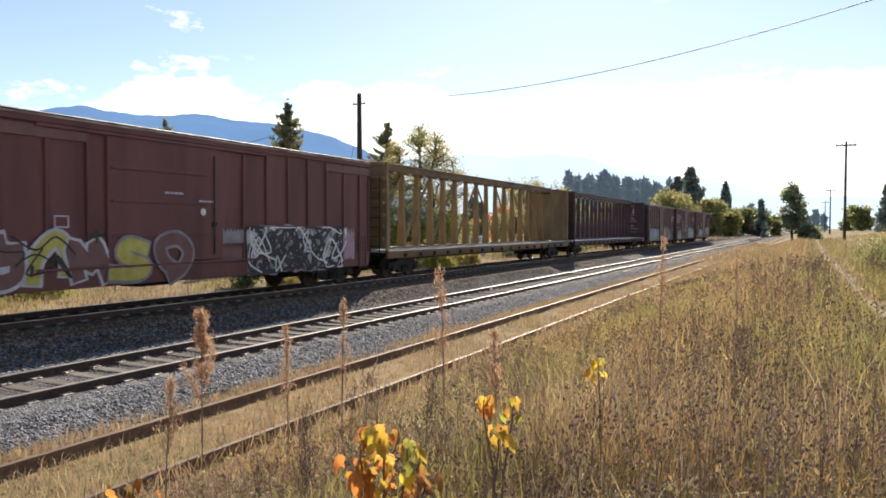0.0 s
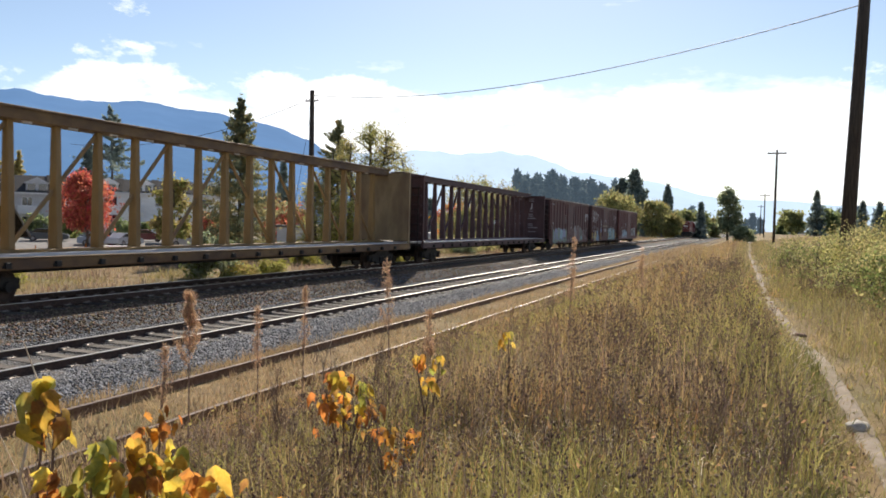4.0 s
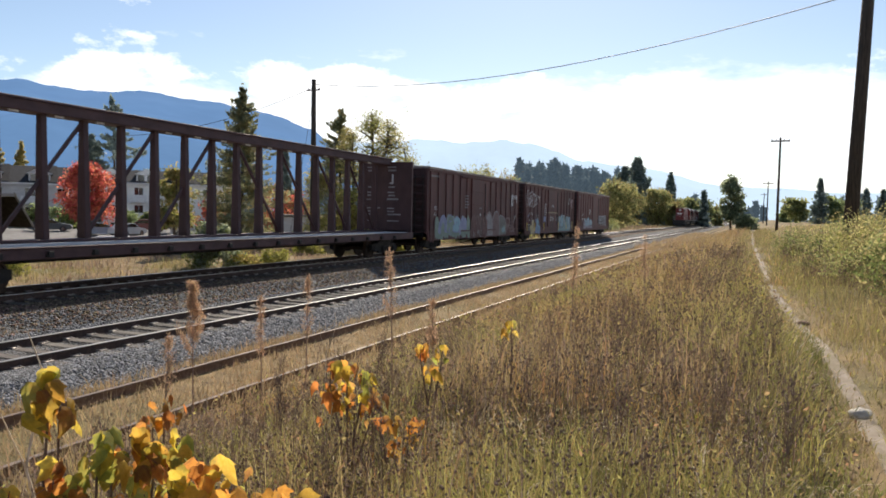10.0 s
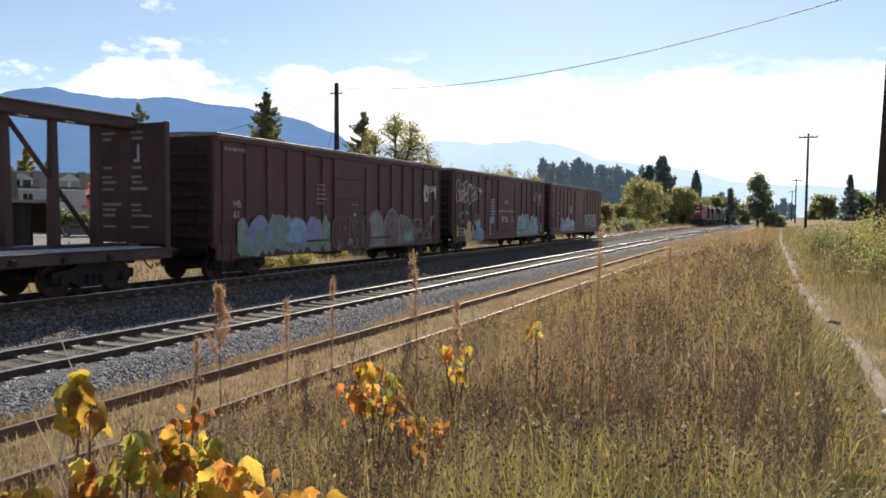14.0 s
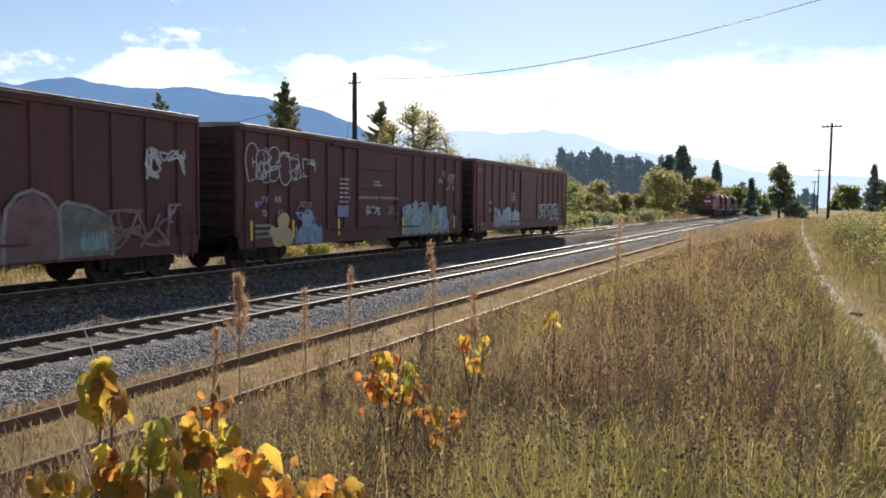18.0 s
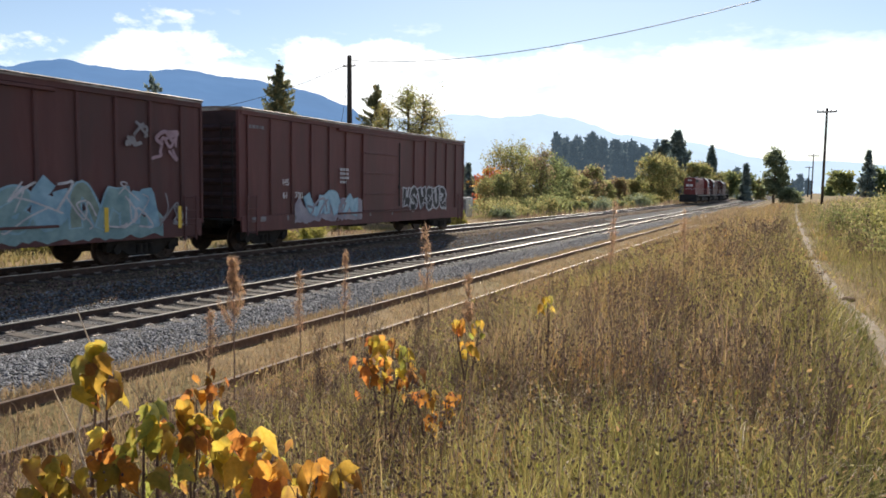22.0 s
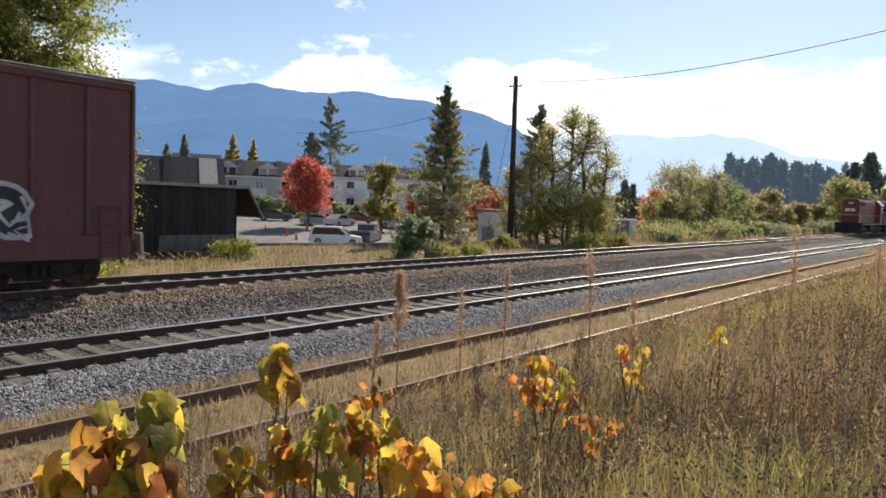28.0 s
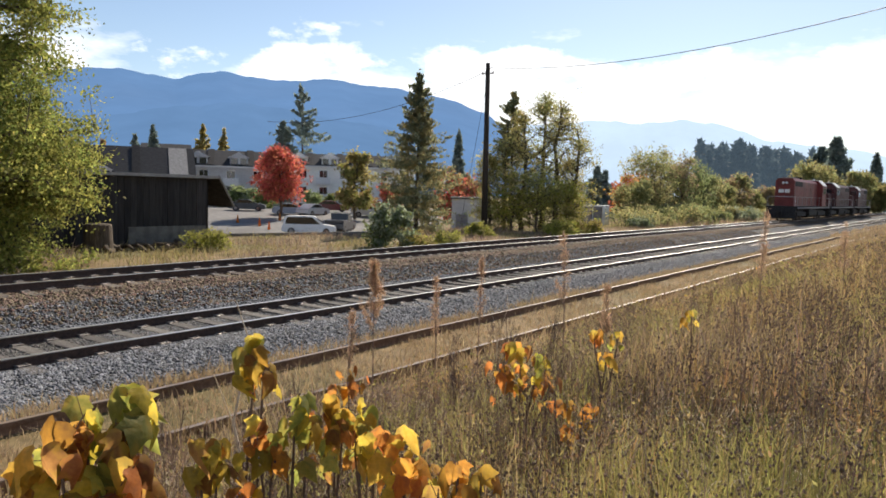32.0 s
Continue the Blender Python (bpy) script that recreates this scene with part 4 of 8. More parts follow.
def centerbeam(label, length, paint):
    car = thing("centerbeam_flatcar", label, "freight car", (TRACKS["main"][0], 0, 0), group="freight cars of the train")
    L, P, Q = length / 2, M[paint], M[paint + "_worn"]
    part("deck", Shape().box(-1.42, 1.42, -L + 0.3, L - 0.3, 1.04, 1.125, 0.01), M["deck"], car, "steel deck coloured pale for sunlight on its top")
    for side in (-1, 1):
        part("side_sill", Shape().box(*sorted((side * 1.4, side * 1.52)), -L, L, 0.82, 1.10, 0.015).box(*sorted((side * 1.38, side * 1.56)), -L, L, 1.07, 1.11, 0.01), Q, car, "mottled brown side sill")
        strap = Shape().box(*sorted((side * 1.5, side * 1.6)), -0.07, 0.07, 0.86, 1.0, 0.01).tube([(side * 1.53, -0.1, 0.9), (side * 1.53, 0.1, 0.9)], [0.035, 0.035], 8).mesh("strap_winch", M["black"])
        for k in range(int(length / 1.25) - 1):
            part("strap_winch", strap, None, car, at=(0, -L + 1.3 + k * 1.25, 0))
    part("centre_sill", Shape().box(-0.4, 0.4, -L + 0.2, L - 0.2, 0.66, 1.04, 0.02), M["black"], car)
    for y in (-L * 0.3, L * 0.3, 0):
        part("cross_bearer", Shape().box(-1.4, 1.4, y - 0.1, y + 0.1, 0.8, 1.04, 0.02), M["black"], car)
    for end in (-1, 1):
        b = part("bulkhead", Shape().box(-1.25, 1.45, *sorted((end * (L - 0.02), end * (L - 0.12))), 1.2, 4.42, 0.015), M[paint + "_bulk"], car)
        part("bulkhead_post", Shape().box(-1.3, -1.2, *sorted((end * L, end * (L - 0.2))), 1.1, 4.44, 0.015), M[paint + "_bulk"], car)
        part("bulkhead_post", Shape().box(1.41, 1.48, *sorted((end * L, end * (L - 0.16))), 1.1, 4.44, 0.015), M[paint + "_bulk"], car)
        for z in (1.5, 1.95, 2.4, 2.85, 3.3, 3.75, 4.3):
            part("bulkhead_beam", Shape().box(-1.2, 1.38, *sorted((end * (L - 0.0), end * (L + 0.1))), z, z + 0.13, 0.015), P, car)
        part("end_ladder", LADDER_TALL, None, car, at=pose(end * -1.05, end * (L + 0.06), 0, 0, 0, 90 * end))
        part("end_platform", Shape().box(-1.45, 1.45, *sorted((end * L, end * (L + 0.32))), 1.0, 1.06, 0.01), M["black"], car)
    part("top_chord", Shape().box(-0.33, 0.33, -L + 0.02, L - 0.02, 4.27, 4.55, 0.015).box(-0.38, 0.38, -L + 0.02, L - 0.02, 4.52, 4.59, 0.01), Q, car, "mottled brown top chord")
    part("bottom_chord", Shape().box(-0.28, 0.28, -L + 0.3, L - 0.3, 1.12, 1.2, 0.015), P, car)
    post = Shape().box(-0.09, 0.09, -0.088, 0.088, 1.18, 4.3, 0.02)
    post.v = [(x * (1.0 + 0.8 * (4.3 - z) / 3.0), y * (1 + 0.12 * (4.3 - z) / 3.0), z) for x, y, z in post.v]
    post = post.mesh("post", P)
    n = int(round((length - 2.2) / 1.27))
    ys = [-L + 1.1 + (length - 2.2) * k / n for k in range(n + 1)]
    for y in ys:
        part("post", post, None, car, at=(0, y, 0))
    for k in range(0, n // 2 - 1, 2):
        for a0, b0 in ((k, k + 2), (n - k, n - k - 2)):
            part("diagonal_brace", Shape().tube([(0, ys[a0], 1.2), (0, ys[b0], 4.28)], [0.06, 0.06], 4), P, car)
    for k in range(n):
        part("top_cable", Shape().box(0.2, 0.24, ys[k] + 0.2, ys[k] + 0.45, 4.22, 4.28), M["deck"], car)
    running_gear(car, length, 2.05)
    return car


def locomotive(label, cab_first, paint="loco_red"):
    car = thing("diesel_locomotive", label, "locomotive", (TRACKS["main"][0], 0, 0), group="locomotives following the train")
    L = 10.4
    f = -1 if cab_first else 1                       # the end at which the cab stands
    R = M[paint]
    part("platform", Shape().box(-1.5, 1.5, -L, L, 1.25, 1.55, 0.03), M["black"], car)
    part("hood", Shape().prism([(-0.92, 1.55), (-0.92, 4.15), (-0.7, 4.42), (0.7, 4.42), (0.92, 4.15), (0.92, 1.55)], "y", *sorted((-f * (L - 1.1), f * (L - 6.2)))), R, car, "red long hood")
    part("cab", Shape().prism([(-1.5, 1.55), (-1.5, 3.9), (-0.9, 4.5), (0.9, 4.5), (1.5, 3.9), (1.5, 1.55)], "y", *sorted((f * (L - 6.2), f * (L - 3.6)))), R, car, "red operator cab")
    # White cab roof: the sun's glint on the red roof, put in as colour.
    part("cab_roof", Shape().prism([(-1.54, 3.92), (-0.92, 4.53), (0.92, 4.53), (1.54, 3.92), (1.54, 3.98), (0.94, 4.59), (-0.94, 4.59), (-1.54, 3.98)], "y", *sorted((f * (L - 6.25), f * (L - 3.5)))), M["white"], car, "cab roof painted white for the glint of the sun")
    part("short_hood", Shape().prism([(-0.95, 1.55), (-0.95, 3.0), (-0.7, 3.15), (0.7, 3.15), (0.95, 3.0), (0.95, 1.55)], "y", *sorted((f * (L - 3.6), f * (L - 1.2)))), R, car)
    for side in (-1, 1):
        for k in (0, 1):
            y = f * (L - 4.3 - 1.05 * k)
            part("cab_window", Shape().box(*sorted((side * 1.49, side * 1.515)), y - 0.38, y + 0.38, 2.95, 3.65, 0.02), M["glass"], car)
        part("windscreen", Shape().box(*sorted((side * 0.25, side * 1.2)), *sorted((f * (L - 3.6), f * (L - 3.58))), 3.2, 3.85, 0.02), M["glass"], car)
        for k in range(9):
            y0 = -f * (L - 1.8 - k * 1.25)
            part("hood_door", Shape().box(*sorted((side * 0.915, side * 0.945)), y0 - 0.52, y0 + 0.52, 1.7, 3.5, 0.02), R, car)
        part("radiator_grille", Shape().box(*sorted((side * 0.915, side * 0.97)), *sorted((-f * (L - 1.4), -f * (L - 5.2))), 3.6, 4.12, 0.03), M["black"], car)
        rail_s = Shape().tube([(side * 1.45, -L + 0.3, 2.5), (side * 1.45, L - 0.3, 2.5)], [0.022, 0.022], 6)
        for k in range(9):
            y0 = -L + 0.3 + k * (2 * L - 0.6) / 8
            rail_s.tube([(side * 1.45, y0, 1.5), (side * 1.45, y0, 2.5)], [0.02, 0.02], 6)
        part("handrail", rail_s, M["rail_grey"], car, "thin grey handrail")
        part("frame_stripe", Shape().box(*sorted((side * 1.5, side * 1.505)), -L + 0.2, L - 0.2, 1.33, 1.42), M["rail_grey"], car)
    for end in (-1, 1):
        y = end * L
        part("pilot", Shape().prism([(y, 0.25), (y + end * 0.3, 0.3), (y + end * 0.12, 1.4), (y, 1.4)], "x", -1.4, 1.4), M["black"], car, "black pilot plate")
        part("end_rail", Shape().tube([(-1.3, y, 1.5), (-1.3, y, 2.5), (1.3, y, 2.5), (1.3, y, 1.5)], [0.022] * 4, 6), M["white"], car)
        part("step", Shape().box(-1.5, -1.0, *sorted((y, y - end * 0.5)), 0.5, 0.55).box(1.0, 1.5, *sorted((y, y - end * 0.5)), 0.5, 0.55).box(-1.5, -1.0, *sorted((y, y - end * 0.5)), 0.9, 0.95).box(1.0, 1.5, *sorted((y, y - end * 0.5)), 0.9, 0.95), M["black"], car)
        part("coupler", COUPLER, None, car, at=pose(0, y, 0, 0, 0, 0 if end > 0 else 180))
    he = -f * (L - 1.1)
    o = -f * 0.012
    part("end_emblem", Shape().box(-0.6, -0.08, *sorted((he, he + o)), 2.92, 3.28, 0.004), M["white"], car, "white painted emblem")
    part("end_emblem", Shape().box(0.02, 0.5, *sorted((he, he + o)), 2.92, 3.28, 0.004), M["white"], car, "white painted emblem")
    part("headlight", Shape().lathe([(he, 0.13), (he - f * 0.06, 0.12)], "y", 14, (-0.16, 0, 3.95)), M["white"], car)
    part("headlight", Shape().lathe([(he, 0.13), (he - f * 0.06, 0.12)], "y", 14, (0.16, 0, 3.95)), M["white"], car)
    for k in range(3):
        part("radiator_fan", Shape().lathe([(4.42, 0.62), (4.52, 0.62), (4.53, 0.3)], "z", 20, (0, -f * (L - 2.2 - 1.5 * k), 0)), M["roof"], car)
    part("exhaust_stack", Shape().box(-0.3, 0.3, -f * (L - 8.3) - 0.4, -f * (L - 8.3) + 0.4, 4.4, 4.72, 0.04), M["black"], car)
    part("horn", Shape().lathe([(f * (L - 5.4), 0.03), (f * (L - 5.0), 0.05), (f * (L - 4.9), 0.1)], "y", 10, (0.3, 0, 4.7)).box(0.27, 0.33, f * (L - 5.2) - 0.03, f * (L - 5.2) + 0.03, 4.55, 4.7), M["white"], car)
    part("fuel_tank", Shape().prism([(-1.3, 1.2), (-1.3, 0.55), (-1.0, 0.3), (1.0, 0.3), (1.3, 0.55), (1.3, 1.2)], "y", -2.4, 2.4), M["black"], car)
    for end in (-1, 1):
        tr = part("truck", Shape().box(-1.0, 1.0, -2.1, 2.1, 0.75, 1.1, 0.04).box(-1.22, -1.05, -2.4, 2.4, 0.5, 0.95, 0.04).box(1.05, 1.22, -2.4, 2.4, 0.5, 0.95, 0.04), M["black"], car, at=(0, end * 6.3, 0))
        for y in (-1.75, 0, 1.75):
            WHEELSETS.append((part("wheelset", WHEEL_LOCO, None, tr, at=(0, y, 0.5)), 0.5, (0, y, 0.5)))
    return car


TRAIN = []                                           # (thing, centre along the track at the start)
X = 1.47


def couple(car, front, rear):
    TRAIN.append((car, (front + rear) / 2))
    return car


F = 1.525                                            # sprayed paint lies on the ribs, or on the door's ribs
D = 1.569

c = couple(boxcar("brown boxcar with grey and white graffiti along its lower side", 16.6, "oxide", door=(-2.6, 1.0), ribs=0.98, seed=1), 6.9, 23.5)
forms(c, F, -6.4, -2.6, 0.68, 1.95, ("ring", "loop", "arch", "wave"), "grafwhite", ("grafyellow", "oxide_pale", "grafyellow", "oxide_pale"), 11, "large yellow-green and white outlined graffiti shapes", 0.24, 0.12)
forms(c, D, -2.55, -0.2, 0.68, 1.9, ("hook", "ring"), "grafgrey", ("grafyellow", "oxide_pale"), 13, "grey and yellow outlined graffiti shapes", 0.24, 0.12)
scribble(c, F + 0.012, -6.3, -2.7, 0.9, 1.9, 14, 0.05, "grafblack", 14, "thin black sprayed line", 3)
cloud(c, F, 0.85, 1.8, 1.55, 1.97, "grafgrey", 15, "faded grey sprayed patch")
cloud(c, F, 0.9, 1.75, 1.1, 1.5, "oxide_pale", 16, "faded mauve sprayed patch")
cloud(c, F, 1.93, 6.6, 0.82, 2.04, "grafwhite", 17, "black and white graffiti panel", 0.06)
cloud(c, F - 0.001, 6.4, 7.35, 0.9, 2.02, "grafpink", 18, "faded mauve end of the graffiti panel")
scribble(c, F + 0.004, 2.0, 6.5, 0.70, 1.98, 34, 0.12, "grafgrey", 19, "broad grey sprayed line", 3)
scribble(c, F + 0.016, 2.0, 6.6, 0.70, 1.98, 60, 0.085, "grafblack", 20, "black sprayed line", 3, 3)
scribble(c, F + 0.028, 2.0, 6.8, 0.70, 1.98, 16, 0.05, "white", 22, "white sprayed line", 3, 3)
for y0, y1 in ((-8.2, -3.1), (5.7, 8.25)):
    part("repaint_strip", Shape().box(1.462, 1.522, y0, y1, 3.82, 4.06, 0.004), M["oxide_pale"], c, "paler repainted strip under the roof")
bars(c, D, -1.0, 2.8, 1, 0.6, 0.05, 0.1, "grafwhite", "stencilled line", 1)
bars(c, D, 0.1, 2.63, 1, 0.6, 0.05, 0.12, "grafwhite", "stencilled line", 2)
part("data_plate", Shape().lathe([(1.54, 0.09), (1.545, 0.09)], "x", 14, (0, 0.28, 2.38)), M["white"], c, "small round white mark")
part("data_frame", Shape().box(F, F + 0.004, -3.9, -3.56, 1.97, 2.0).box(F, F + 0.004, -3.9, -3.87, 1.98, 2.22).box(F, F + 0.004, -3.59, -3.56, 1.98, 2.22).box(F, F + 0.004, -3.9, -3.56, 2.2, 2.23), M["grafwhite"], c, "small white stencilled frame")

couple(centerbeam("yellow centerbeam lumber flatcar, empty, with solid end bulkheads", 23.0, "yellow"), 24.8, 47.8)
c = couple(centerbeam("maroon centerbeam lumber flatcar, empty, with solid end bulkheads", 23.3, "maroon"), 49.3, 72.6)
rr = random.Random(9)
for x0 in (-0.95, 0.15):
    for z in (4.15, 3.98, 3.2, 2.95, 2.8, 2.62, 2.2, 2.05, 1.9, 1.6):
        part("stencil_mark", Shape().box(x0 + rr.uniform(0, 0.1), x0 + rr.uniform(0.4, 0.8), 23.3 / 2 - 0.128, 23.3 / 2 - 0.12, z, z + rr.uniform(0.05, 0.09)), M["grafgrey"], c, "faded white stencilled bar on the bulkhead")
ribbon_y = Shape().box(0.42, 0.5, 23.3 / 2 - 0.128, 23.3 / 2 - 0.12, 3.4, 3.85).box(0.3, 0.5, 23.3 / 2 - 0.129, 23.3 / 2 - 0.12, 3.38, 3.46)
part("stencil_mark", ribbon_y, M["grafwhite"], c, "large white painted mark on the bulkhead")

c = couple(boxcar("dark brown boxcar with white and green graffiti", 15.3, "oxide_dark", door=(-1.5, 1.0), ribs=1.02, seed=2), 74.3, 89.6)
cloud(c, F, -6.75, -1.75, 0.68, 2.05, "grafgreen", 21, "pale green and lilac graffiti cloud", 0.35)
forms(c, F + 0.004, -6.2, -2.4, 0.95, 1.95, ("arch", "loop", "hook", "spike"), "graflilac", ("graflilac", "grafgreen", "grafblue"), 23, "pale green and lilac graffiti shapes", 0.26, 0.1)
forms(c, D, -1.65, 1.0, 0.70, 1.88, ("loop", "wave", "wave", "ring", "loop"), "grafdim", ("oxide_dark",), 24, "faint outlined graffiti shapes", 0.22, 0.07)
scribble(c, D + 0.01, -1.6, 1.0, 0.70, 1.1, 6, 0.04, "grafgrey", 25, "white sprayed line", 4)
gable(c, F + 0.004, 0.75, 2.15, 0.72, 2.2, 0.62, "grafgrey", "grafdim", "grey sprayed gabled shape with a pale outline")
gable(c, F + 0.008, 2.2, 3.5, 0.72, 2.25, 0.5, "grafmauve", "grafgrey", "dull mauve sprayed gabled shape with a pale outline")
gable(c, F + 0.004, 3.45, 4.85, 0.74, 2.0, 0.15, "grafdusk", "grafgrey", "grey-green sprayed slanting shape with a pale outline")
cloud(c, F + 0.012, 4.0, 4.75, 0.85, 1.4, "grafteal", 29, "small teal sprayed patch", 0.4)
scribble(c, F + 0.01, 4.7, 6.6, 0.9, 1.8, 13, 0.07, "grafdim", 30, "faded white sprayed line", 4)
scribble(c, F + 0.01, 5.9, 7.15, 2.6, 3.35, 5, 0.05, "grafwhite", 31, "white sprayed tag", 7)
scribble(c, F + 0.01, 6.6, 7.3, 1.5, 1.95, 3, 0.06, "grafgrey", 32, "white sprayed tag", 5)
lettering(c, "HS", F + 0.012, -6.95, 2.2, 0.3, "grafwhite", "painted reporting letters")
lettering(c, "61", F + 0.012, -6.95, 1.88, 0.3, "grafwhite", "painted car number")
bars(c, F, -2.6, 3.0, 5, 0.5, 0.07, 0.16, "grafgrey", "stencilled data lines", 4)
bars(c, F, -7.3, 3.85, 1, 1.0, 0.1, 0.12, "grafgrey", "stencilled line", 5)
bars(c, D, -0.4, 2.35, 1, 0.5, 0.05, 0.12, "grafgrey", "stencilled line", 10)
part("data_plate", Shape().lathe([(1.54, 0.08), (1.545, 0.08)], "x", 14, (0, -0.1, 2.0)), M["grafwhite"], c, "small round white mark")

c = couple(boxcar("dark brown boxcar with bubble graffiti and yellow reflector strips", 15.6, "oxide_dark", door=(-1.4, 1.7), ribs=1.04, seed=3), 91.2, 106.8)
forms(c, F, -7.5, -4.9, 2.62, 3.72, ("ring", "wave", "hook", "loop", "spike"), "grafwhite", ("oxide_dark",), 33, "white outlined bubble graffiti", 0.24, 0.08)
scribble(c, F + 0.012, -7.3, -5.0, 2.75, 3.6, 8, 0.04, "grafwhite", 34, "thin white sprayed line", 4)
scribble(c, F + 0.012, -4.75, -4.1, 2.9, 3.45, 5, 0.045, "grafwhite", 35, "white sprayed tag", 4)
for z in (0.95, 1.12, 1.29):
    part("graffiti_line", Shape().box(F, F + 0.003, -7.1, -6.35, z, z + 0.07), M["grafgreen"], c, "pale green sprayed bar")
blobs(c, F, ((-5.75, 1.42, 0.30), (-6.0, 0.95, 0.34), (-5.55, 0.92, 0.30), (-6.3, 1.15, 0.16)), "grafcream", "cream sprayed rounded figure")
cloud(c, F, -5.15, -3.65, 0.68, 1.3, "graflilac", 37, "lilac and light blue graffiti cloud", 0.3)
blobs(c, F + 0.004, ((-4.5, 1.5, 0.32), (-4.75, 0.98, 0.26), (-4.1, 0.98, 0.34)), "grafblue", "light blue sprayed rounded shape")
scribble(c, F + 0.014, -5.1, -3.75, 0.72, 1.7, 4, 0.06, "graflilac", 38, "lilac sprayed line", 6)
scribble(c, F + 0.012, -7.1, -6.3, 1.85, 2.05, 3, 0.035, "graflilac", 39, "small lilac sprayed tag", 5)
scribble(c, F + 0.012, -5.1, -4.2, 1.7, 2.05, 5, 0.045, "grafgrey", 40, "small grey sprayed tag", 5)
scribble(c, D + 0.004, -1.4, 0.2, 1.62, 1.92, 7, 0.05, "grafwhite", 41, "white sprayed writing on the door", 5)
scribble(c, D + 0.004, 0.7, 1.5, 1.62, 1.92, 4, 0.05, "grafgrey", 42, "white sprayed writing on the door", 5)
cloud(c, F, 1.95, 6.4, 0.70, 1.5, "grafteal", 43, "blue-green graffiti cloud", 0.3)
forms(c, F + 0.004, 2.0, 6.2, 0.98, 2.12, ("hook", "loop", "arch", "wave", "spike"), "grafblue", ("grafteal", "grafblue", "grafgreen"), 44, "blue and white graffiti shapes", 0.24, 0.09)
scribble(c, F + 0.016, 2.1, 6.1, 1.0, 2.05, 12, 0.045, "grafwhite", 45, "thin white sprayed line", 3)
scribble(c, F + 0.004, 5.3, 5.95, 3.0, 3.55, 4, 0.08, "grafgrey", 46, "grey sprayed tag", 4)
scribble(c, F + 0.004, 6.1, 6.9, 2.7, 3.4, 6, 0.09, "grafpink", 47, "mauve sprayed tag", 4)
scribble(c, F + 0.004, 6.3, 7.2, 1.0, 1.9, 5, 0.06, "grafgrey", 48, "white sprayed tag", 4)
lettering(c, "YV  RR", F + 0.012, -6.85, 2.02, 0.29, "grafwhite", "painted reporting letters")
lettering(c, "70   61", F + 0.012, -6.85, 1.6, 0.29, "grafwhite", "painted car number")
bars(c, F, -2.6, 2.85, 6, 0.6, 0.07, 0.16, "grafwhite", "stencilled data lines", 6)
part("data_patch", Shape().box(F - 0.003, F, -2.75, -2.05, 1.55, 1.95), M["graflilac"], c, "dull blue data patch")
for y in (-1.4, 0.1):
    part("door_plate", Shape().box(1.537, 1.568, y, y + 1.4, 2.2, 2.3), M["grafbrown"], c, "worn tan strip on the door")
bars(c, D, -0.4, 2.82, 2, 0.6, 0.07, 0.12, "grafwhite", "stencilled lines", 7)
for y in (-7.35, -5.35, -2.75, 1.9, 4.6, 6.9):
    part("reflector", Shape().box(F + 0.02, F + 0.03, y, y + 0.11, 0.9, 1.48), M["reflector"], c, "yellow reflective strip")

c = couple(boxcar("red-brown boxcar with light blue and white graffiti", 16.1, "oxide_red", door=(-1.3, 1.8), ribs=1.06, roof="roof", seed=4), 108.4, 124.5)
cloud(c, F, -5.5, -1.35, 0.82, 1.72, "grafpale", 49, "faded pale lilac graffiti cloud", 0.35)
forms(c, F + 0.004, -4.9, -1.7, 0.95, 1.88, ("arch", "loop", "spike"), "grafblue", ("grafsky",), 51, "light blue graffiti shapes", 0.34, 0.1, 2)
scribble(c, F + 0.014, -5.4, -1.5, 0.85, 1.6, 9, 0.07, "grafpale", 52, "pale sprayed line", 3)
forms(c, F, 1.75, 6.1, 0.98, 2.17, ("wave", "hook", "spike", "loop", "arch", "hook"), "grafwhite", ("grafblack",), 53, "white outlined black graffiti shapes", 0.20, 0.16, 2)
scribble(c, F + 0.014, 1.9, 6.0, 1.05, 2.1, 12, 0.05, "grafwhite", 54, "thin white sprayed line", 2, 2)
lettering(c, "HS", F + 0.012, -6.15, 2.07, 0.29, "white", "painted reporting letters")
lettering(c, "61  700", F + 0.012, -6.15, 1.65, 0.29, "white", "painted car number")
bars(c, F, -2.85, 2.62, 4, 0.55, 0.09, 0.15, "grafwhite", "stencilled data lines", 8)
bars(c, F, -7.7, 3.75, 1, 0.8, 0.1, 0.12, "grafgrey", "stencilled line", 9)
for k, y in enumerate((-7.6, -7.2, -5.9, -5.5, -0.8, 0.9)):
    part("side_mark", Shape().box(F, F + 0.004, y, y + (0.25 if k < 2 else 0.09), 0.95, 1.1), M["grafgrey"], c, "small grey stencilled mark")

LIGHT_ENGINES = len(TRAIN)
couple(locomotive("red diesel locomotive running long hood first, white emblem on its end", False), 238.3, 259.1)
couple(locomotive("dusty red diesel locomotive with cab roof painted pale for sun glint", True, "loco_dark"), 260.1, 280.9)
couple(locomotive("dark sooty diesel locomotive at the rear of the set", True, "loco_dark"), 281.9, 302.7)

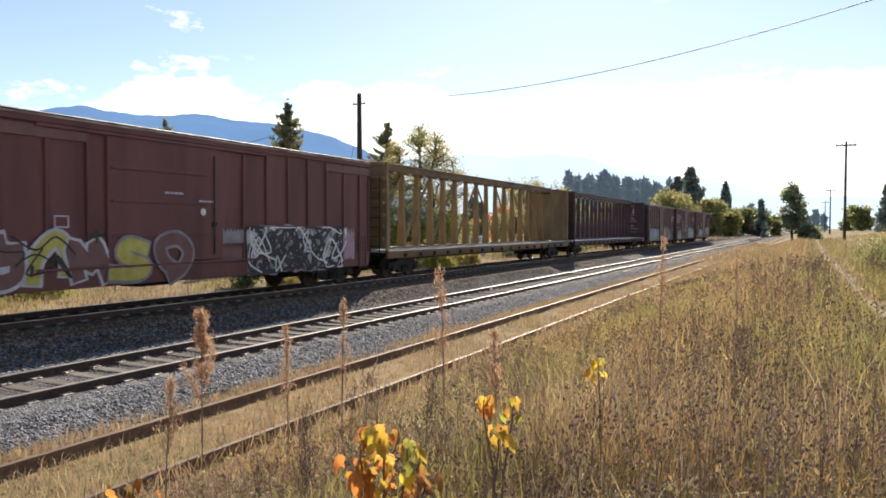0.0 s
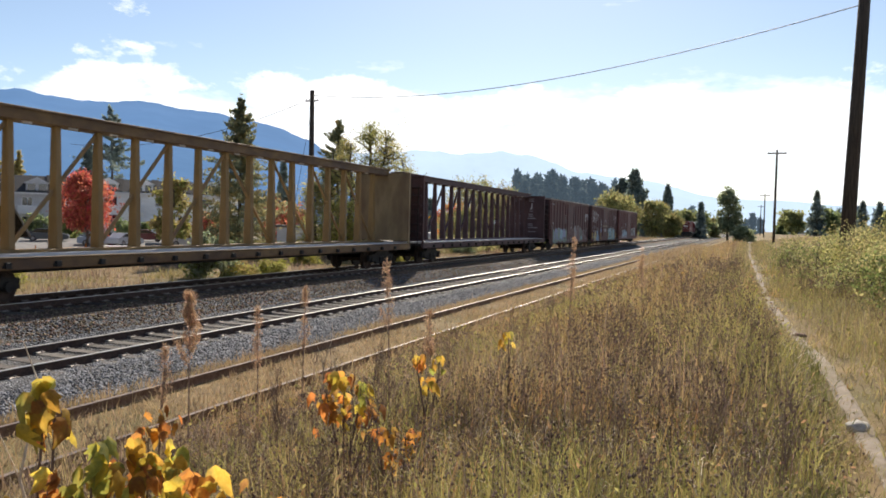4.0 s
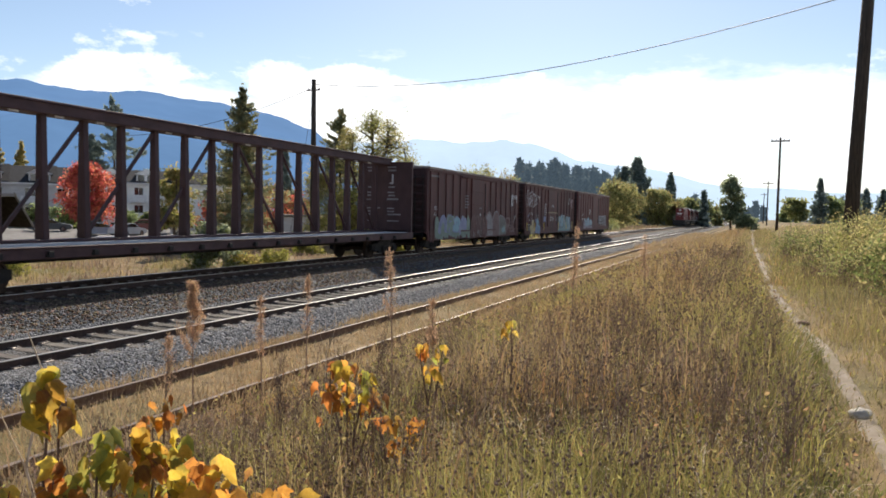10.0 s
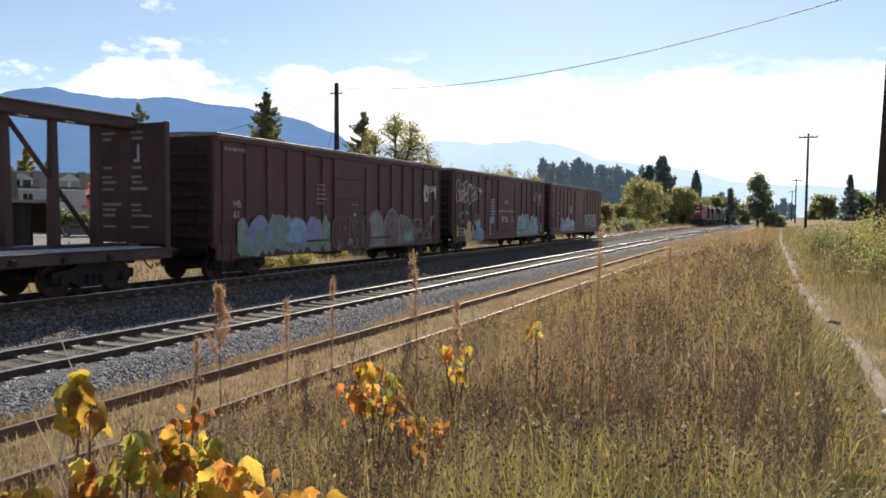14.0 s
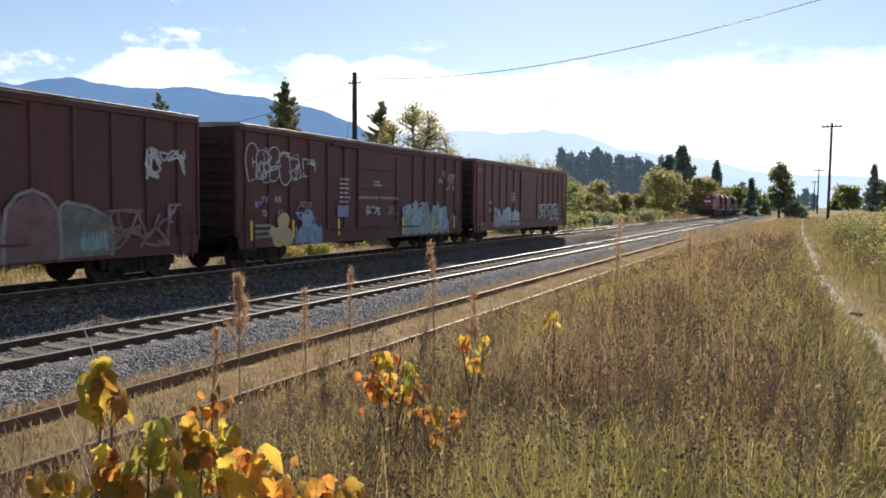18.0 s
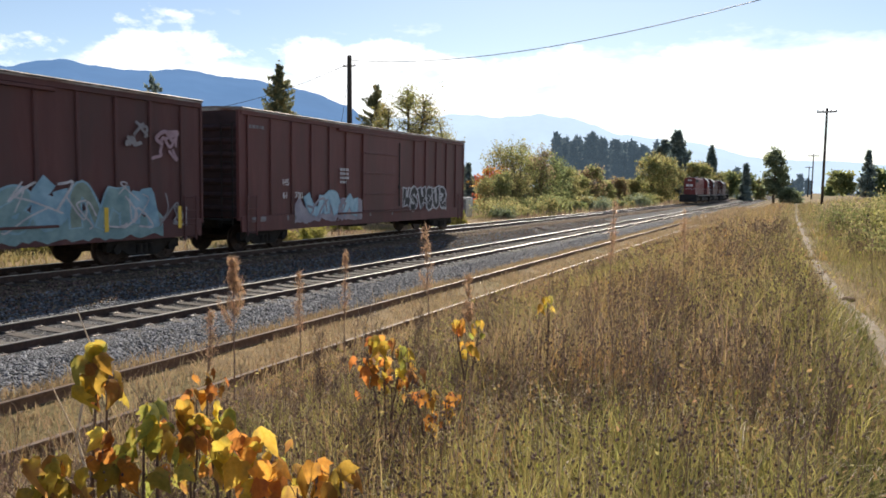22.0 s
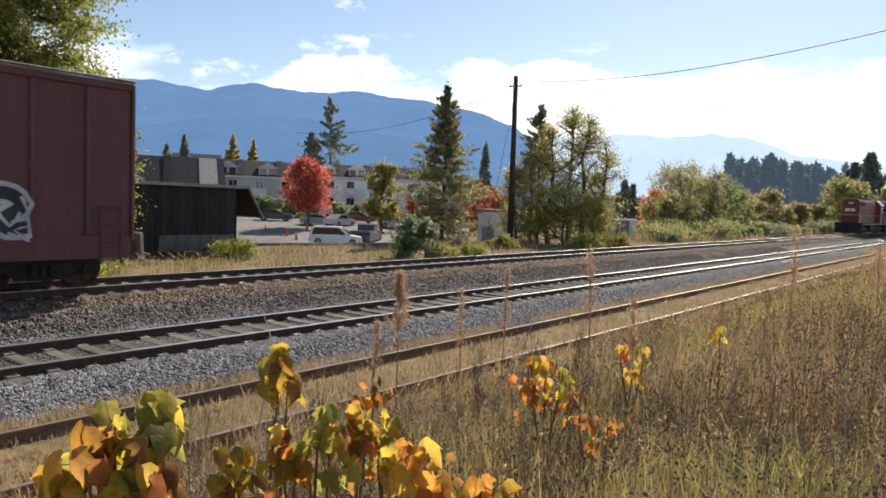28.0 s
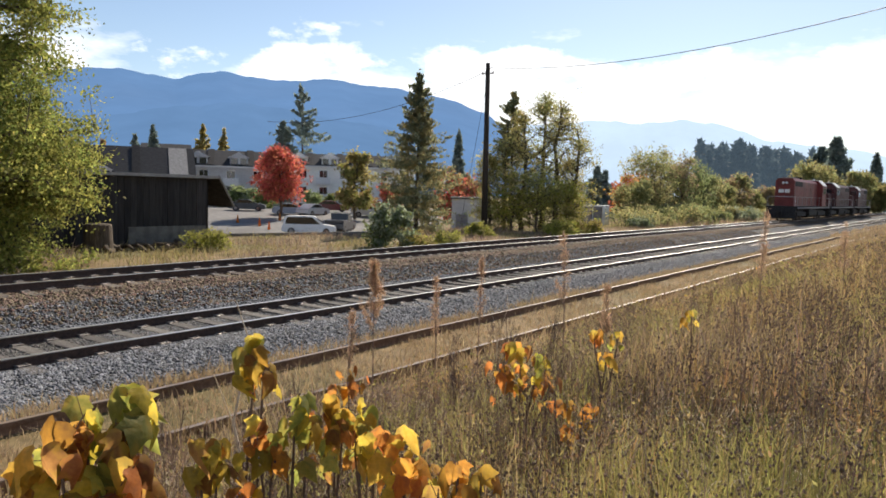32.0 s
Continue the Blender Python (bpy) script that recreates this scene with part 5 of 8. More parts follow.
# ---- plants ----
def leaf_cards(P, size, rng, droop=0.0, aspect=1.6):
    """Small two-triangle leaves at points P."""
    n = len(P)
    u = rng.normal(0, 1, (n, 3))
    u /= np.linalg.norm(u, axis=1, keepdims=True)
    u[:, 2] -= droop
    w = np.cross(u, rng.normal(0, 1, (n, 3)))
    w /= np.linalg.norm(w, axis=1, keepdims=True) + 1e-9
    sc = size * rng.uniform(0.6, 1.35, (n, 1))
    V = np.stack([P - u * sc * aspect * 0.5, P + w * sc * 0.5, P + u * sc * aspect * 0.5, P - w * sc * 0.5], 1)
    V[:, 1] += 0.15 * sc * np.cross(u, w)
    F = np.array([(0, 1, 2), (0, 2, 3)])[None] + 4 * np.arange(n)[:, None, None]
    return V.reshape(-1, 3), F.reshape(-1, 3)


def merged(sets):
    V, F, n = [], [], 0
    for v, f in sets:
        V.append(v)
        F.append(f + n)
        n += len(v)
    return np.concatenate(V), np.concatenate(F)


def broadleaf(name, label, at, h, r, leaves, size, colour, seed, bare=0.18, group="", second=None, stems=1, squash=1.0, z=None, limbs=22, uneven=1.5, tight=1.0):
    """A tree with tapered stems, limbs, twigs and a crown of small leaves in clumps."""
    rng, rr = np.random.default_rng(seed), random.Random(seed)
    zb = float(land(*at)) if z is None else z
    t = thing(name, label, "tree", (at[0], at[1], zb - 0.05), group=group)
    wood, clumps = Shape(), []
    for s_ in range(stems):
        a0 = rr.uniform(0, 6.28)
        lean = 0 if stems == 1 else r * 0.55
        top = (lean * math.cos(a0 + s_ * 6.28 / stems), lean * math.sin(a0 + s_ * 6.28 / stems), h * rr.uniform(0.82, 0.97))
        base = (0.12 * stems * math.cos(a0 + s_ * 6.28 / stems) * (stems > 1), 0.12 * stems * math.sin(a0 + s_ * 6.28 / stems) * (stems > 1), 0)
        spine = [tuple(base[i] + (top[i] - base[i]) * k / 6 + (rr.uniform(-0.03, 0.03) * h * (0 < k < 6) if i < 2 else 0) for i in range(3)) for k in range(7)]
        r0 = 0.022 * h / stems ** 0.4
        wood.tube(spine, [r0 * (1 - 0.13 * k) for k in range(7)], 8)
        for k in range(int(limbs / stems ** 0.5)):
            f = rr.uniform(bare, 0.97)
            i = min(int(f * 6), 5)
            p = Vector(spine[i]).lerp(Vector(spine[i + 1]), f * 6 - i)
            reach = r * math.sin(math.pi * min(1, (f - bare) / (1 - bare) * 0.78 + 0.22)) ** 0.7 * rr.uniform(0.55, 1.08) / (1 if stems == 1 else 1.5)
            an = rr.uniform(0, 6.28)
            q = p + Vector((reach * math.cos(an), reach * math.sin(an), reach * rr.uniform(0.05, 0.6) * squash))
            m = p.lerp(q, 0.5) + Vector((0, 0, -0.04 * reach))
            wood.tube([p, m, q], [r0 * 0.35 * (1 - 0.6 * f), r0 * 0.2, r0 * 0.06], 5, False)
            for g in (0.35, 0.55, 0.75, 0.9, 1.0):
                b = p.lerp(q, g)
                clumps.append((b, min(0.14 * r, 0.42 + 0.04 * r) * rr.uniform(0.7, 1.3)))
                for _ in range(2):
                    tw = b + Vector((rr.gauss(0, 1), rr.gauss(0, 1), rr.gauss(0.1, 0.8))) * min(0.16 * r, 0.35 + 0.05 * r)
                    wood.tube([b, tw], [r0 * 0.05, r0 * 0.02], 3, False)
                    clumps.append((tw, min(0.10 * r, 0.3 + 0.02 * r) * rr.uniform(0.6, 1.3)))
    part("trunk", wood, M["bark"], t)
    C = np.array([c_[0] for c_ in clumps])
    S = np.array([c_[1] for c_ in clumps])
    weight = rng.random(len(C)) ** uneven + 0.05
    pick = rng.choice(len(C), leaves, p=weight / weight.sum())
    P = C[pick] + rng.normal(0, 1, (leaves, 3)) * S[pick][:, None] * tight * np.array([1, 1, 0.75])
    P[:, 2] = np.maximum(P[:, 2], 0.15)
    if second:
        cut = rng.random(leaves) < 0.3 + 0.4 * (np.sin(P[:, 2] * 1.1 + P[:, 0]) > 0.2)
        part("crown", tri_mesh("crown", *leaf_cards(P[~cut], size, rng, 0.25), M["leaf_" + colour]), None, t)
        part("crown", tri_mesh("crown", *leaf_cards(P[cut], size, rng, 0.25), M["leaf_" + second]), None, t)
    else:
        part("crown", tri_mesh("crown", *leaf_cards(P, size, rng, 0.25), M["leaf_" + colour]), None, t)
    return t


def conifer_arrays(h, r, whorls, per, cards, size, rng, start=0.08, gaps=0.0, sag=0.42, full=1.0):
    """Needle sprays along tiers of boughs that droop and turn up at their tips."""
    P = []
    for k in range(whorls):
        f = start + (1 - start) * (k / whorls) ** 0.92
        z0, reach = f * h, r * min(1.0, full * (1 - f)) ** 1.05 * rng.uniform(0.7, 1.1) + 0.012 * r
        for b in range(per):
            if rng.random() < gaps:
                continue
            an, ln_ = rng.uniform(0, 6.28), reach * rng.uniform(0.45, 1.2)
            zb = z0 + rng.normal(0, 0.55) * h / whorls
            g = rng.uniform(0.1, 1, cards) ** 0.75
            side = rng.normal(0, 0.11, cards) * ln_ * (1.15 - g)
            x = ln_ * g * math.cos(an) - side * math.sin(an)
            y = ln_ * g * math.sin(an) + side * math.cos(an)
            z = zb + ln_ * ((0.12 + 0.6 * f * f) * g - 0.95 * sag * g * g + 0.55 * sag * g ** 4) - np.abs(side) * 0.5
            P.append(np.stack([x, y, z + rng.normal(0, 0.012 * r + 0.01, cards)], 1))
    tip = np.stack([rng.normal(0, 0.003 * h, 18), rng.normal(0, 0.003 * h, 18), h * rng.uniform(0.92, 1.03, 18)], 1)
    P.append(tip)
    return leaf_cards(np.concatenate(P), size, rng, 0.2, 2.4)


def conifer(name, label, at, h, r, colour, seed, whorls=26, per=7, cards=12, size=0.22, start=0.08, second=None, group="", z=None, gaps=0.05, sag=0.42, full=1.0):
    rng = np.random.default_rng(seed)
    zb = float(land(*at)) if z is None else z
    t = thing(name, label, "tree", (at[0], at[1], zb - 0.05), group=group)
    part("trunk", Shape().tube([(0, 0, 0), (0.02 * r, 0, h * 0.5), (0, 0, h * 0.98)], [0.014 * h, 0.008 * h, 0.002 * h], 8), M["bark"], t)
    part("foliage", tri_mesh("foliage", *conifer_arrays(h, r, whorls, per, cards, size, rng, start, gaps, sag, full), M["leaf_" + colour]), None, t)
    if second:
        part("foliage", tri_mesh("foliage", *conifer_arrays(h * 0.92, r * 0.95, int(whorls * 0.7), per, cards, size, rng, start, gaps, sag, full), M["leaf_" + second]), None, t)
    return t


def polar(az, d):
    """A place d metres off at az degrees to the left of the track's line."""
    return -d * math.sin(radians(az)), d * math.cos(radians(az))


broadleaf("ash_tree", "tall ash tree with drooping olive-green autumn leaves beside the shed", polar(69.2, 24.5), 13.5, 3.4, 240000, 0.06, "ash", 1, bare=0.03, second="ashgreen", squash=-0.16, limbs=150, uneven=1.8, tight=0.72)
broadleaf("red_maple", "round red maple tree in autumn colour on the car park edge", polar(48.5, 86), 7.9, 2.65, 11000, 0.19, "red", 2, bare=0.30, limbs=80, uneven=0.35, squash=0.6, z=-1.45)
broadleaf("street_tree", "upright tree with yellowing green leaves by the car park", polar(42.8, 86), 8.3, 2.4, 4200, 0.26, "olive", 3, bare=0.18, second="gold", squash=1.4, z=-1.45)
conifer("spruce_tree", "spruce tree with sparse olive and rust coloured needles", polar(38.1, 44), 9.4, 2.8, "spruce", 4, 34, 13, 44, 0.085, 0.03, second="firgold", gaps=0.15, sag=0.3, full=1.6)
GROVE = ((32.4, 49, 5.6, 1.6, "birchgold", "birch"), (31.2, 50.5, 7.6, 1.8, "birch", "olive"), (29.8, 49.5, 8.6, 1.9, "birch", "birchgold"), (28.4, 51, 9.6, 2.0, "birch", "ash"),
         (27.2, 50, 9.8, 2.1, "birch", "birchgold"), (25.9, 49.5, 7.6, 1.8, "birchgold", "birch"), (28.7, 47, 4.0, 2.0, "birch", "limegreen"), (26.4, 47.5, 3.4, 1.7, "limegreen", "birchgold"), (30.6, 47.5, 3.6, 1.8, "birchgold", "limegreen"))
for k, (az, d, h, r, c1, c2) in enumerate(GROVE):
    broadleaf("birch_tree", "slender trackside birch with thin yellow-green leaves", polar(az, d), h, r, 5200, 0.072, c1, 300 + k, bare=0.05, second=c2, squash=1.5, limbs=46, group="birches behind the pole", uneven=1.3)
conifer("pine_tree", "young pine with an open dark crown standing in the grove", polar(30.8, 52), 9.6, 2.3, "spruce", 8, 15, 8, 64, 0.085, 0.45, second="firgold", gaps=0.2, sag=0.1, full=2.2)
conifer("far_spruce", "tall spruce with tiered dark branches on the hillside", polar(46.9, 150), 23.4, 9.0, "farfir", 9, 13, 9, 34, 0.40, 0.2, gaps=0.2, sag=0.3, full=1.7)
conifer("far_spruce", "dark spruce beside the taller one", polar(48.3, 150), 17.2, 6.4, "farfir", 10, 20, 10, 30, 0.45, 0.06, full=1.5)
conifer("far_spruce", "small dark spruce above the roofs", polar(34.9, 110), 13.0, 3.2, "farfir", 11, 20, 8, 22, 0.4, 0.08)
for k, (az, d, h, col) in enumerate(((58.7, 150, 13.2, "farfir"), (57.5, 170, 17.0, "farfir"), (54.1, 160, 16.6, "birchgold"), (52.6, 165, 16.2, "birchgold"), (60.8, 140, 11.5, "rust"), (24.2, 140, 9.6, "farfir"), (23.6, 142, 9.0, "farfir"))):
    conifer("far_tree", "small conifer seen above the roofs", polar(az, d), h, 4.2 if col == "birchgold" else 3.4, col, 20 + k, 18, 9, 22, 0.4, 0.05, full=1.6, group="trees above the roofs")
broadleaf("red_maple", "red tree behind the spruce", polar(34.9, 84), 7.2, 3.2, 4200, 0.24, "red", 30, second="rust", bare=0.2)
broadleaf("red_maple", "red tree far along the line", polar(21.4, 125), 9.2, 3.8, 4200, 0.30, "red", 31, second="orange", bare=0.1)
broadleaf("red_maple", "small red tree beside the spruce", polar(40.4, 92), 5.2, 2.4, 1800, 0.26, "red", 36, second="rust", bare=0.2)
rr = random.Random(5)
BAND = [(20.3, 78, 7.4, "gold", "olive"), (19.6, 80, 4.6, "gold", "rust"), (18.7, 84, 7.2, "olive", "rust"), (17.7, 88, 6.6, "olive", "green"), (16.7, 95, 5.6, "green", "olive"),
        (15.8, 100, 5.6, "gold", "olive"), (15.0, 112, 4.6, "olive", "gold"), (14.2, 118, 6.4, "rust", "olive"), (13.3, 128, 4.2, "olive", "gold"), (12.5, 140, 5.4, "rust", "gold"),
        (11.8, 150, 4.6, "olive", "rust"), (11.0, 165, 6.0, "gold", "olive"), (10.2, 175, 6.4, "olive", "gold"), (9.3, 165, 11.0, "gold", "olive"), (8.6, 190, 9.5, "gold", "olive"), (21.6, 72, 4.0, "olive", "gold"),
        (4.6, 240, 9.0, "olive", "green"), (5.4, 215, 8.0, "olive", "gold"), (3.2, 260, 9.0, "green", "olive"), (6.6, 210, 10.5, "olive", "gold"), (2.2, 280, 7.5, "olive", "gold")]
for k, (az, d, h, c1, c2) in enumerate(BAND):
    broadleaf("trackside_tree", "shaggy trackside tree in mixed olive and yellow leaf" if c1 != "rust" else "brown thin-leaved trackside tree", polar(az, d), h, h * 0.42, 7500, 0.0015 * d, "dull" + c1, 40 + k, bare=0.03, stems=5, second="dull" + c2, group="trees along the railway", squash=1.6, limbs=40, uneven=2.0, tight=0.8)
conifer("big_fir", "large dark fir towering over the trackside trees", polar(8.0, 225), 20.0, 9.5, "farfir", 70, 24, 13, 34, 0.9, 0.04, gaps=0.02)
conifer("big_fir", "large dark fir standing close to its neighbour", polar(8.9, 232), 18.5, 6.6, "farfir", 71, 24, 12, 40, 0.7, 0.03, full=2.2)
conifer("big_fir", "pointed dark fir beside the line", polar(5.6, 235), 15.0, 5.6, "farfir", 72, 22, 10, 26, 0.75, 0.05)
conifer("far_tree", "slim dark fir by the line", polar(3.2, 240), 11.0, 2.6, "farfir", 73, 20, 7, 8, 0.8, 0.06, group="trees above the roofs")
broadleaf("dark_tree", "dense dark green tree standing alone beside the field", polar(1.3, 130), 9.8, 2.0, 7500, 0.24, "hazegreen", 74, bare=0.16, squash=1.2, limbs=60, uneven=0.7)
broadleaf("dark_tree", "low dark bush at the foot of the lone tree", polar(0.3, 128), 2.4, 2.0, 2400, 0.26, "hazegreen", 75, bare=0.02, squash=0.4)
for k, (az, d, h) in enumerate(((-4.4, 210, 11.0), (-5.4, 220, 10.0), (-3.0, 260, 9.5), (-8.2, 200, 8.0), (-9.4, 190, 7.5), (-6.4, 240, 9.5), (-7.2, 205, 8.5), (-2.2, 280, 8.0), (-10.5, 190, 9.0), (-12, 200, 10.0))):
    if k % 3 == 0:
        conifer("field_tree", "dark conifer at the far side of the field", polar(az, d), h, h * 0.33, "farfir", 80 + k, 18, 8, 18, 0.55, 0.05, group="trees across the field")
    else:
        broadleaf("field_tree", "olive bushy tree at the far side of the field", polar(az, d), h * 0.8, h * 0.5, 1900, 0.6, "dullgreen" if k % 2 else "dullolive", 80 + k, bare=0.02, stems=3, group="trees across the field")


def far_forest():
    rng = np.random.default_rng(3)
    sets = []
    for k in range(150):
        az, d = rng.uniform(8.0, 16.8), rng.uniform(290, 350)
        h = rng.uniform(18, 26) * (1.0 if az > 11 else 0.85)
        if k < 3:
            az, h = (16.9, 16.2, 14.2)[k], 27
        x, y = polar(az, d)
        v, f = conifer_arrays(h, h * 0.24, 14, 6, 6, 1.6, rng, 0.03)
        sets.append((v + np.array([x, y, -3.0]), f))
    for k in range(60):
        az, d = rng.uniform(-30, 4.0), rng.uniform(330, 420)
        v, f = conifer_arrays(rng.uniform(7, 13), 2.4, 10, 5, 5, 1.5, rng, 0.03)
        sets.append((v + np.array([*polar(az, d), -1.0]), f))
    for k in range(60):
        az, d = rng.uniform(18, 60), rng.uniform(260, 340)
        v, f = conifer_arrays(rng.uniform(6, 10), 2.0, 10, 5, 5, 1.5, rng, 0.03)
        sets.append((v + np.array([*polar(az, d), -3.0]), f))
    return tagged(new("far_forest", tri_mesh("far_forest", *merged(sets), M["far_fir_haze"])), "distant spruce forest with a weak bluish glow for haze", "forest", kind="stuff")


far_forest()


def mountain(name, label, profile, d, material, depth, seed, amp):
    """A ridge far away; profile gives elevation against azimuth."""
    rng = np.random.default_rng(seed)
    az = np.linspace(-70, 120, 420)
    el = np.interp(az, [p[0] for p in profile], [p[1] for p in profile])
    for k in range(1, 6):
        el += amp / k * np.sin(az * (0.35 * 2 ** k) + rng.uniform(0, 6)) * np.clip(el / 4, 0.1, 1)
    rows = 26
    V = np.zeros((rows, len(az), 3))
    for j in range(rows):
        g = j / (rows - 1)
        dist = d - depth * (1 - g)
        zz = 2.0 + d * np.tan(np.radians(el)) * g ** 0.85 - 40 * (1 - g)
        wob = 0.015 * depth * np.sin(az * 0.5 + 3 * g) * (1 - g) * g * 4
        fold = 1
        V[j, :, 0], V[j, :, 1], V[j, :, 2] = -(dist + wob) * np.sin(np.radians(az)), (dist + wob) * np.cos(np.radians(az)), zz * fold
    n = len(az)
    i, j = np.meshgrid(np.arange(n - 1), np.arange(rows - 1))
    a0 = (j * n + i).ravel()
    F = np.concatenate([np.stack([a0, a0 + 1, a0 + n + 1], 1), np.stack([a0, a0 + n + 1, a0 + n], 1)])
    me = tri_mesh(name, V, F, material)
    me.polygons.foreach_set("use_smooth", [True] * len(me.polygons))
    return tagged(new(name, me), label, "mountain", kind="structure")


mountain("backdrop_far_ridge", "mountain ridge in the distance, glowing pale blue for haze",
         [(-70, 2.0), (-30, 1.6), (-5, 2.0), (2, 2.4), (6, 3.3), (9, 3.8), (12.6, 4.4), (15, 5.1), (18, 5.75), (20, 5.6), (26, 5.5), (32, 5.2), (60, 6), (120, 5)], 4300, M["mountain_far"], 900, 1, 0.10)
mountain("backdrop_near_ridge", "forested mountain ridge behind the town, glowing blue for haze",
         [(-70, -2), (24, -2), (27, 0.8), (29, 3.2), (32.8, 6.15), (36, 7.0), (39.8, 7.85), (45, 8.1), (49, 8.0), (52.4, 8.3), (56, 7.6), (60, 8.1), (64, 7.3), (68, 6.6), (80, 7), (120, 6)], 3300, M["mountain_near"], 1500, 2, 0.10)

mountain("backdrop_mid_ridge", "forested shoulder below the ridge, glowing darker blue for haze",
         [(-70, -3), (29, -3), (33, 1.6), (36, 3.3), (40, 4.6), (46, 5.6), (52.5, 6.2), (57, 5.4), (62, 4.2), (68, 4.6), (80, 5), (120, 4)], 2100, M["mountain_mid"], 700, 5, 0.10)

# ---- grass, weeds, path ----
def blades(x, y, h, w, lean, rng, zoff=0.0):
    n = len(x)
    z = land(x, y) + zoff
    an = rng.uniform(0, 6.28, n)
    dx, dy = np.cos(an), np.sin(an)
    ba = rng.uniform(0, 6.28, n)
    bx, by = np.cos(ba), np.sin(ba)
    l1, l2 = lean * 0.3, lean
    V = np.zeros((n, 5, 3))
    for i, (g, off, ww) in enumerate(((0, 0, -1), (0, 0, 1), (0.55, l1, -0.8), (0.55, l1, 0.8), (1.0, l2, 0))):
        V[:, i, 0] = x + dx * off * h + bx * ww * w / 2
        V[:, i, 1] = y + dy * off * h + by * ww * w / 2
        V[:, i, 2] = z + h * g * (1 - 0.25 * (off if np.isscalar(off) else off))
    F = np.array([(0, 1, 3), (0, 3, 2), (2, 3, 4)])[None] + 5 * np.arange(n)[:, None, None]
    return V.reshape(-1, 3), F.reshape(-1, 3)


def scatter(n, xr, y0, y1, rng, power=2.2):
    y = y0 + (y1 - y0) * rng.random(n) ** power
    return rng.uniform(xr[0], xr[1], n), y


def path_x(y):
    return np.interp(y, [0, 6, 9, 12, 17, 30, 55, 120], [1.2, 0.98, 0.88, 0.85, 0.55, 0.42, 0.2, 0.4])


def patch(x, y, s):
    return 0.5 + 0.25 * (np.sin(x * 1.1 * s + 1.3 * np.sin(y * 0.6 * s)) + np.sin(y * 0.8 * s + 2.1 * np.sin(x * 0.5 * s)))


def sight(x):
    """Height that grass keeps below on the slope to the siding, which stays open and trampled."""
    return 2.06 - 2.46 * np.abs(x) / 6.37 - land(x, 0 * x) - 0.06


def field_grass():
    rng = np.random.default_rng(11)
    made = {"grass_gold": [], "grass_olive": [], "grass_brown": [], "grass_rust": []}
    zones = ((52000, 0.5, 7, 1.0, 0.005), (80000, 6, 24, 1.3, 0.008), (70000, 20, 110, 1.5, 0.02))
    for n, y0, y1, power, width in zones:
        x, y = scatter(n, (-5.9, 10 + (y1 > 30) * 10), y0, y1, rng, power)
        if y1 > 30:
            x = np.where(rng.random(n) < 0.55, rng.uniform(-5.6, 2, n), x)
        off = np.abs(x - path_x(y))
        keep = (off > 0.07 * rng.random(n) * (np.sin(2.1 * y) + np.sin(0.77 * y + 1) > -0.6)) & (np.hypot(x, y) > 0.9)
        x, y, off = x[keep], y[keep], off[keep]
        edge = np.clip((off - 0.02) / 0.6, 0.22, 1) * np.clip((x + 6.3) / 1.5, 0.3, 1)
        h = rng.gamma(3.2, 1 / 3.2, len(x)) * (0.26 + 0.2 * patch(x + 7, y, 1.6)) * edge
        g = patch(x, y, 1.0) + rng.normal(0, 0.25, len(x))
        kind = np.where((g > 0.57) | ((off < 1.0) & (rng.random(len(x)) < 0.75)) | ((y < 7) & (rng.random(len(x)) < 0.2)) | ((x > 1.2) & (rng.random(len(x)) < 0.72)), 1, np.where(rng.random(len(x)) < 0.58, 2, 0))
        dry = np.clip((-1.2 - x) / 1.6, 0, 0.75) * (y < 30)
        kind = np.where((kind == 1) & (rng.random(len(x)) < dry), np.where(rng.random(len(x)) < 0.6, 2, 0), kind)
        sunny = np.exp(-((x + 1.0) / 1.6) ** 2 - ((y - 11.5) / 4.5) ** 2)
        kind = np.where((kind == 2) & (rng.random(len(x)) < 0.9 * sunny), 0, kind)
        h = h * (1 + 0.35 * sunny)
        kind = np.where((kind == 0) & (y < 6.5) & (rng.random(len(x)) < 0.45), 2, kind)
        clump = patch(x + 3, y, 2.4)
        kind = np.where((kind == 2) & (clump > 0.64) & (rng.random(len(x)) < 0.7), 0, kind)
        kind = np.where((kind != 1) & (clump < 0.3) & (rng.random(len(x)) < 0.45), 1, kind)
        h = np.minimum(h * (0.85 + 0.3 * clump), 0.3 + 0.11 * np.hypot(x, y))
        h = np.where((x < -0.8) & (y > 5), np.minimum(h, np.maximum(0.05, sight(x) * (0.75 + 0.3 * rng.random(len(x))))), h)
        drift = patch(x - 5, 0.7 * y + 2, 1.5)
        kind = np.where((kind != 1) & (drift > 0.6) & (rng.random(len(x)) < 0.5), 3, kind)
        for k, key in enumerate(("grass_gold", "grass_olive", "grass_brown", "grass_rust")):
            s_ = kind == k
            made[key].append(blades(x[s_], y[s_], h[s_] * (0.75 if k == 1 else 1.08), width * rng.uniform(0.6, 1.5, s_.sum()), rng.uniform(0.05, 1.1, s_.sum()), rng))
    names = {"grass_gold": "tall dry golden grass of the field", "grass_olive": "olive green grass of the field", "grass_brown": "brown withered grass of the field", "grass_rust": "rust and ochre tinted grass of the field"}
    for key, sets in made.items():
        tagged(new("grass", tri_mesh("grass", *merged(sets), M[key])), names[key], "grass", kind="stuff")


field_grass()


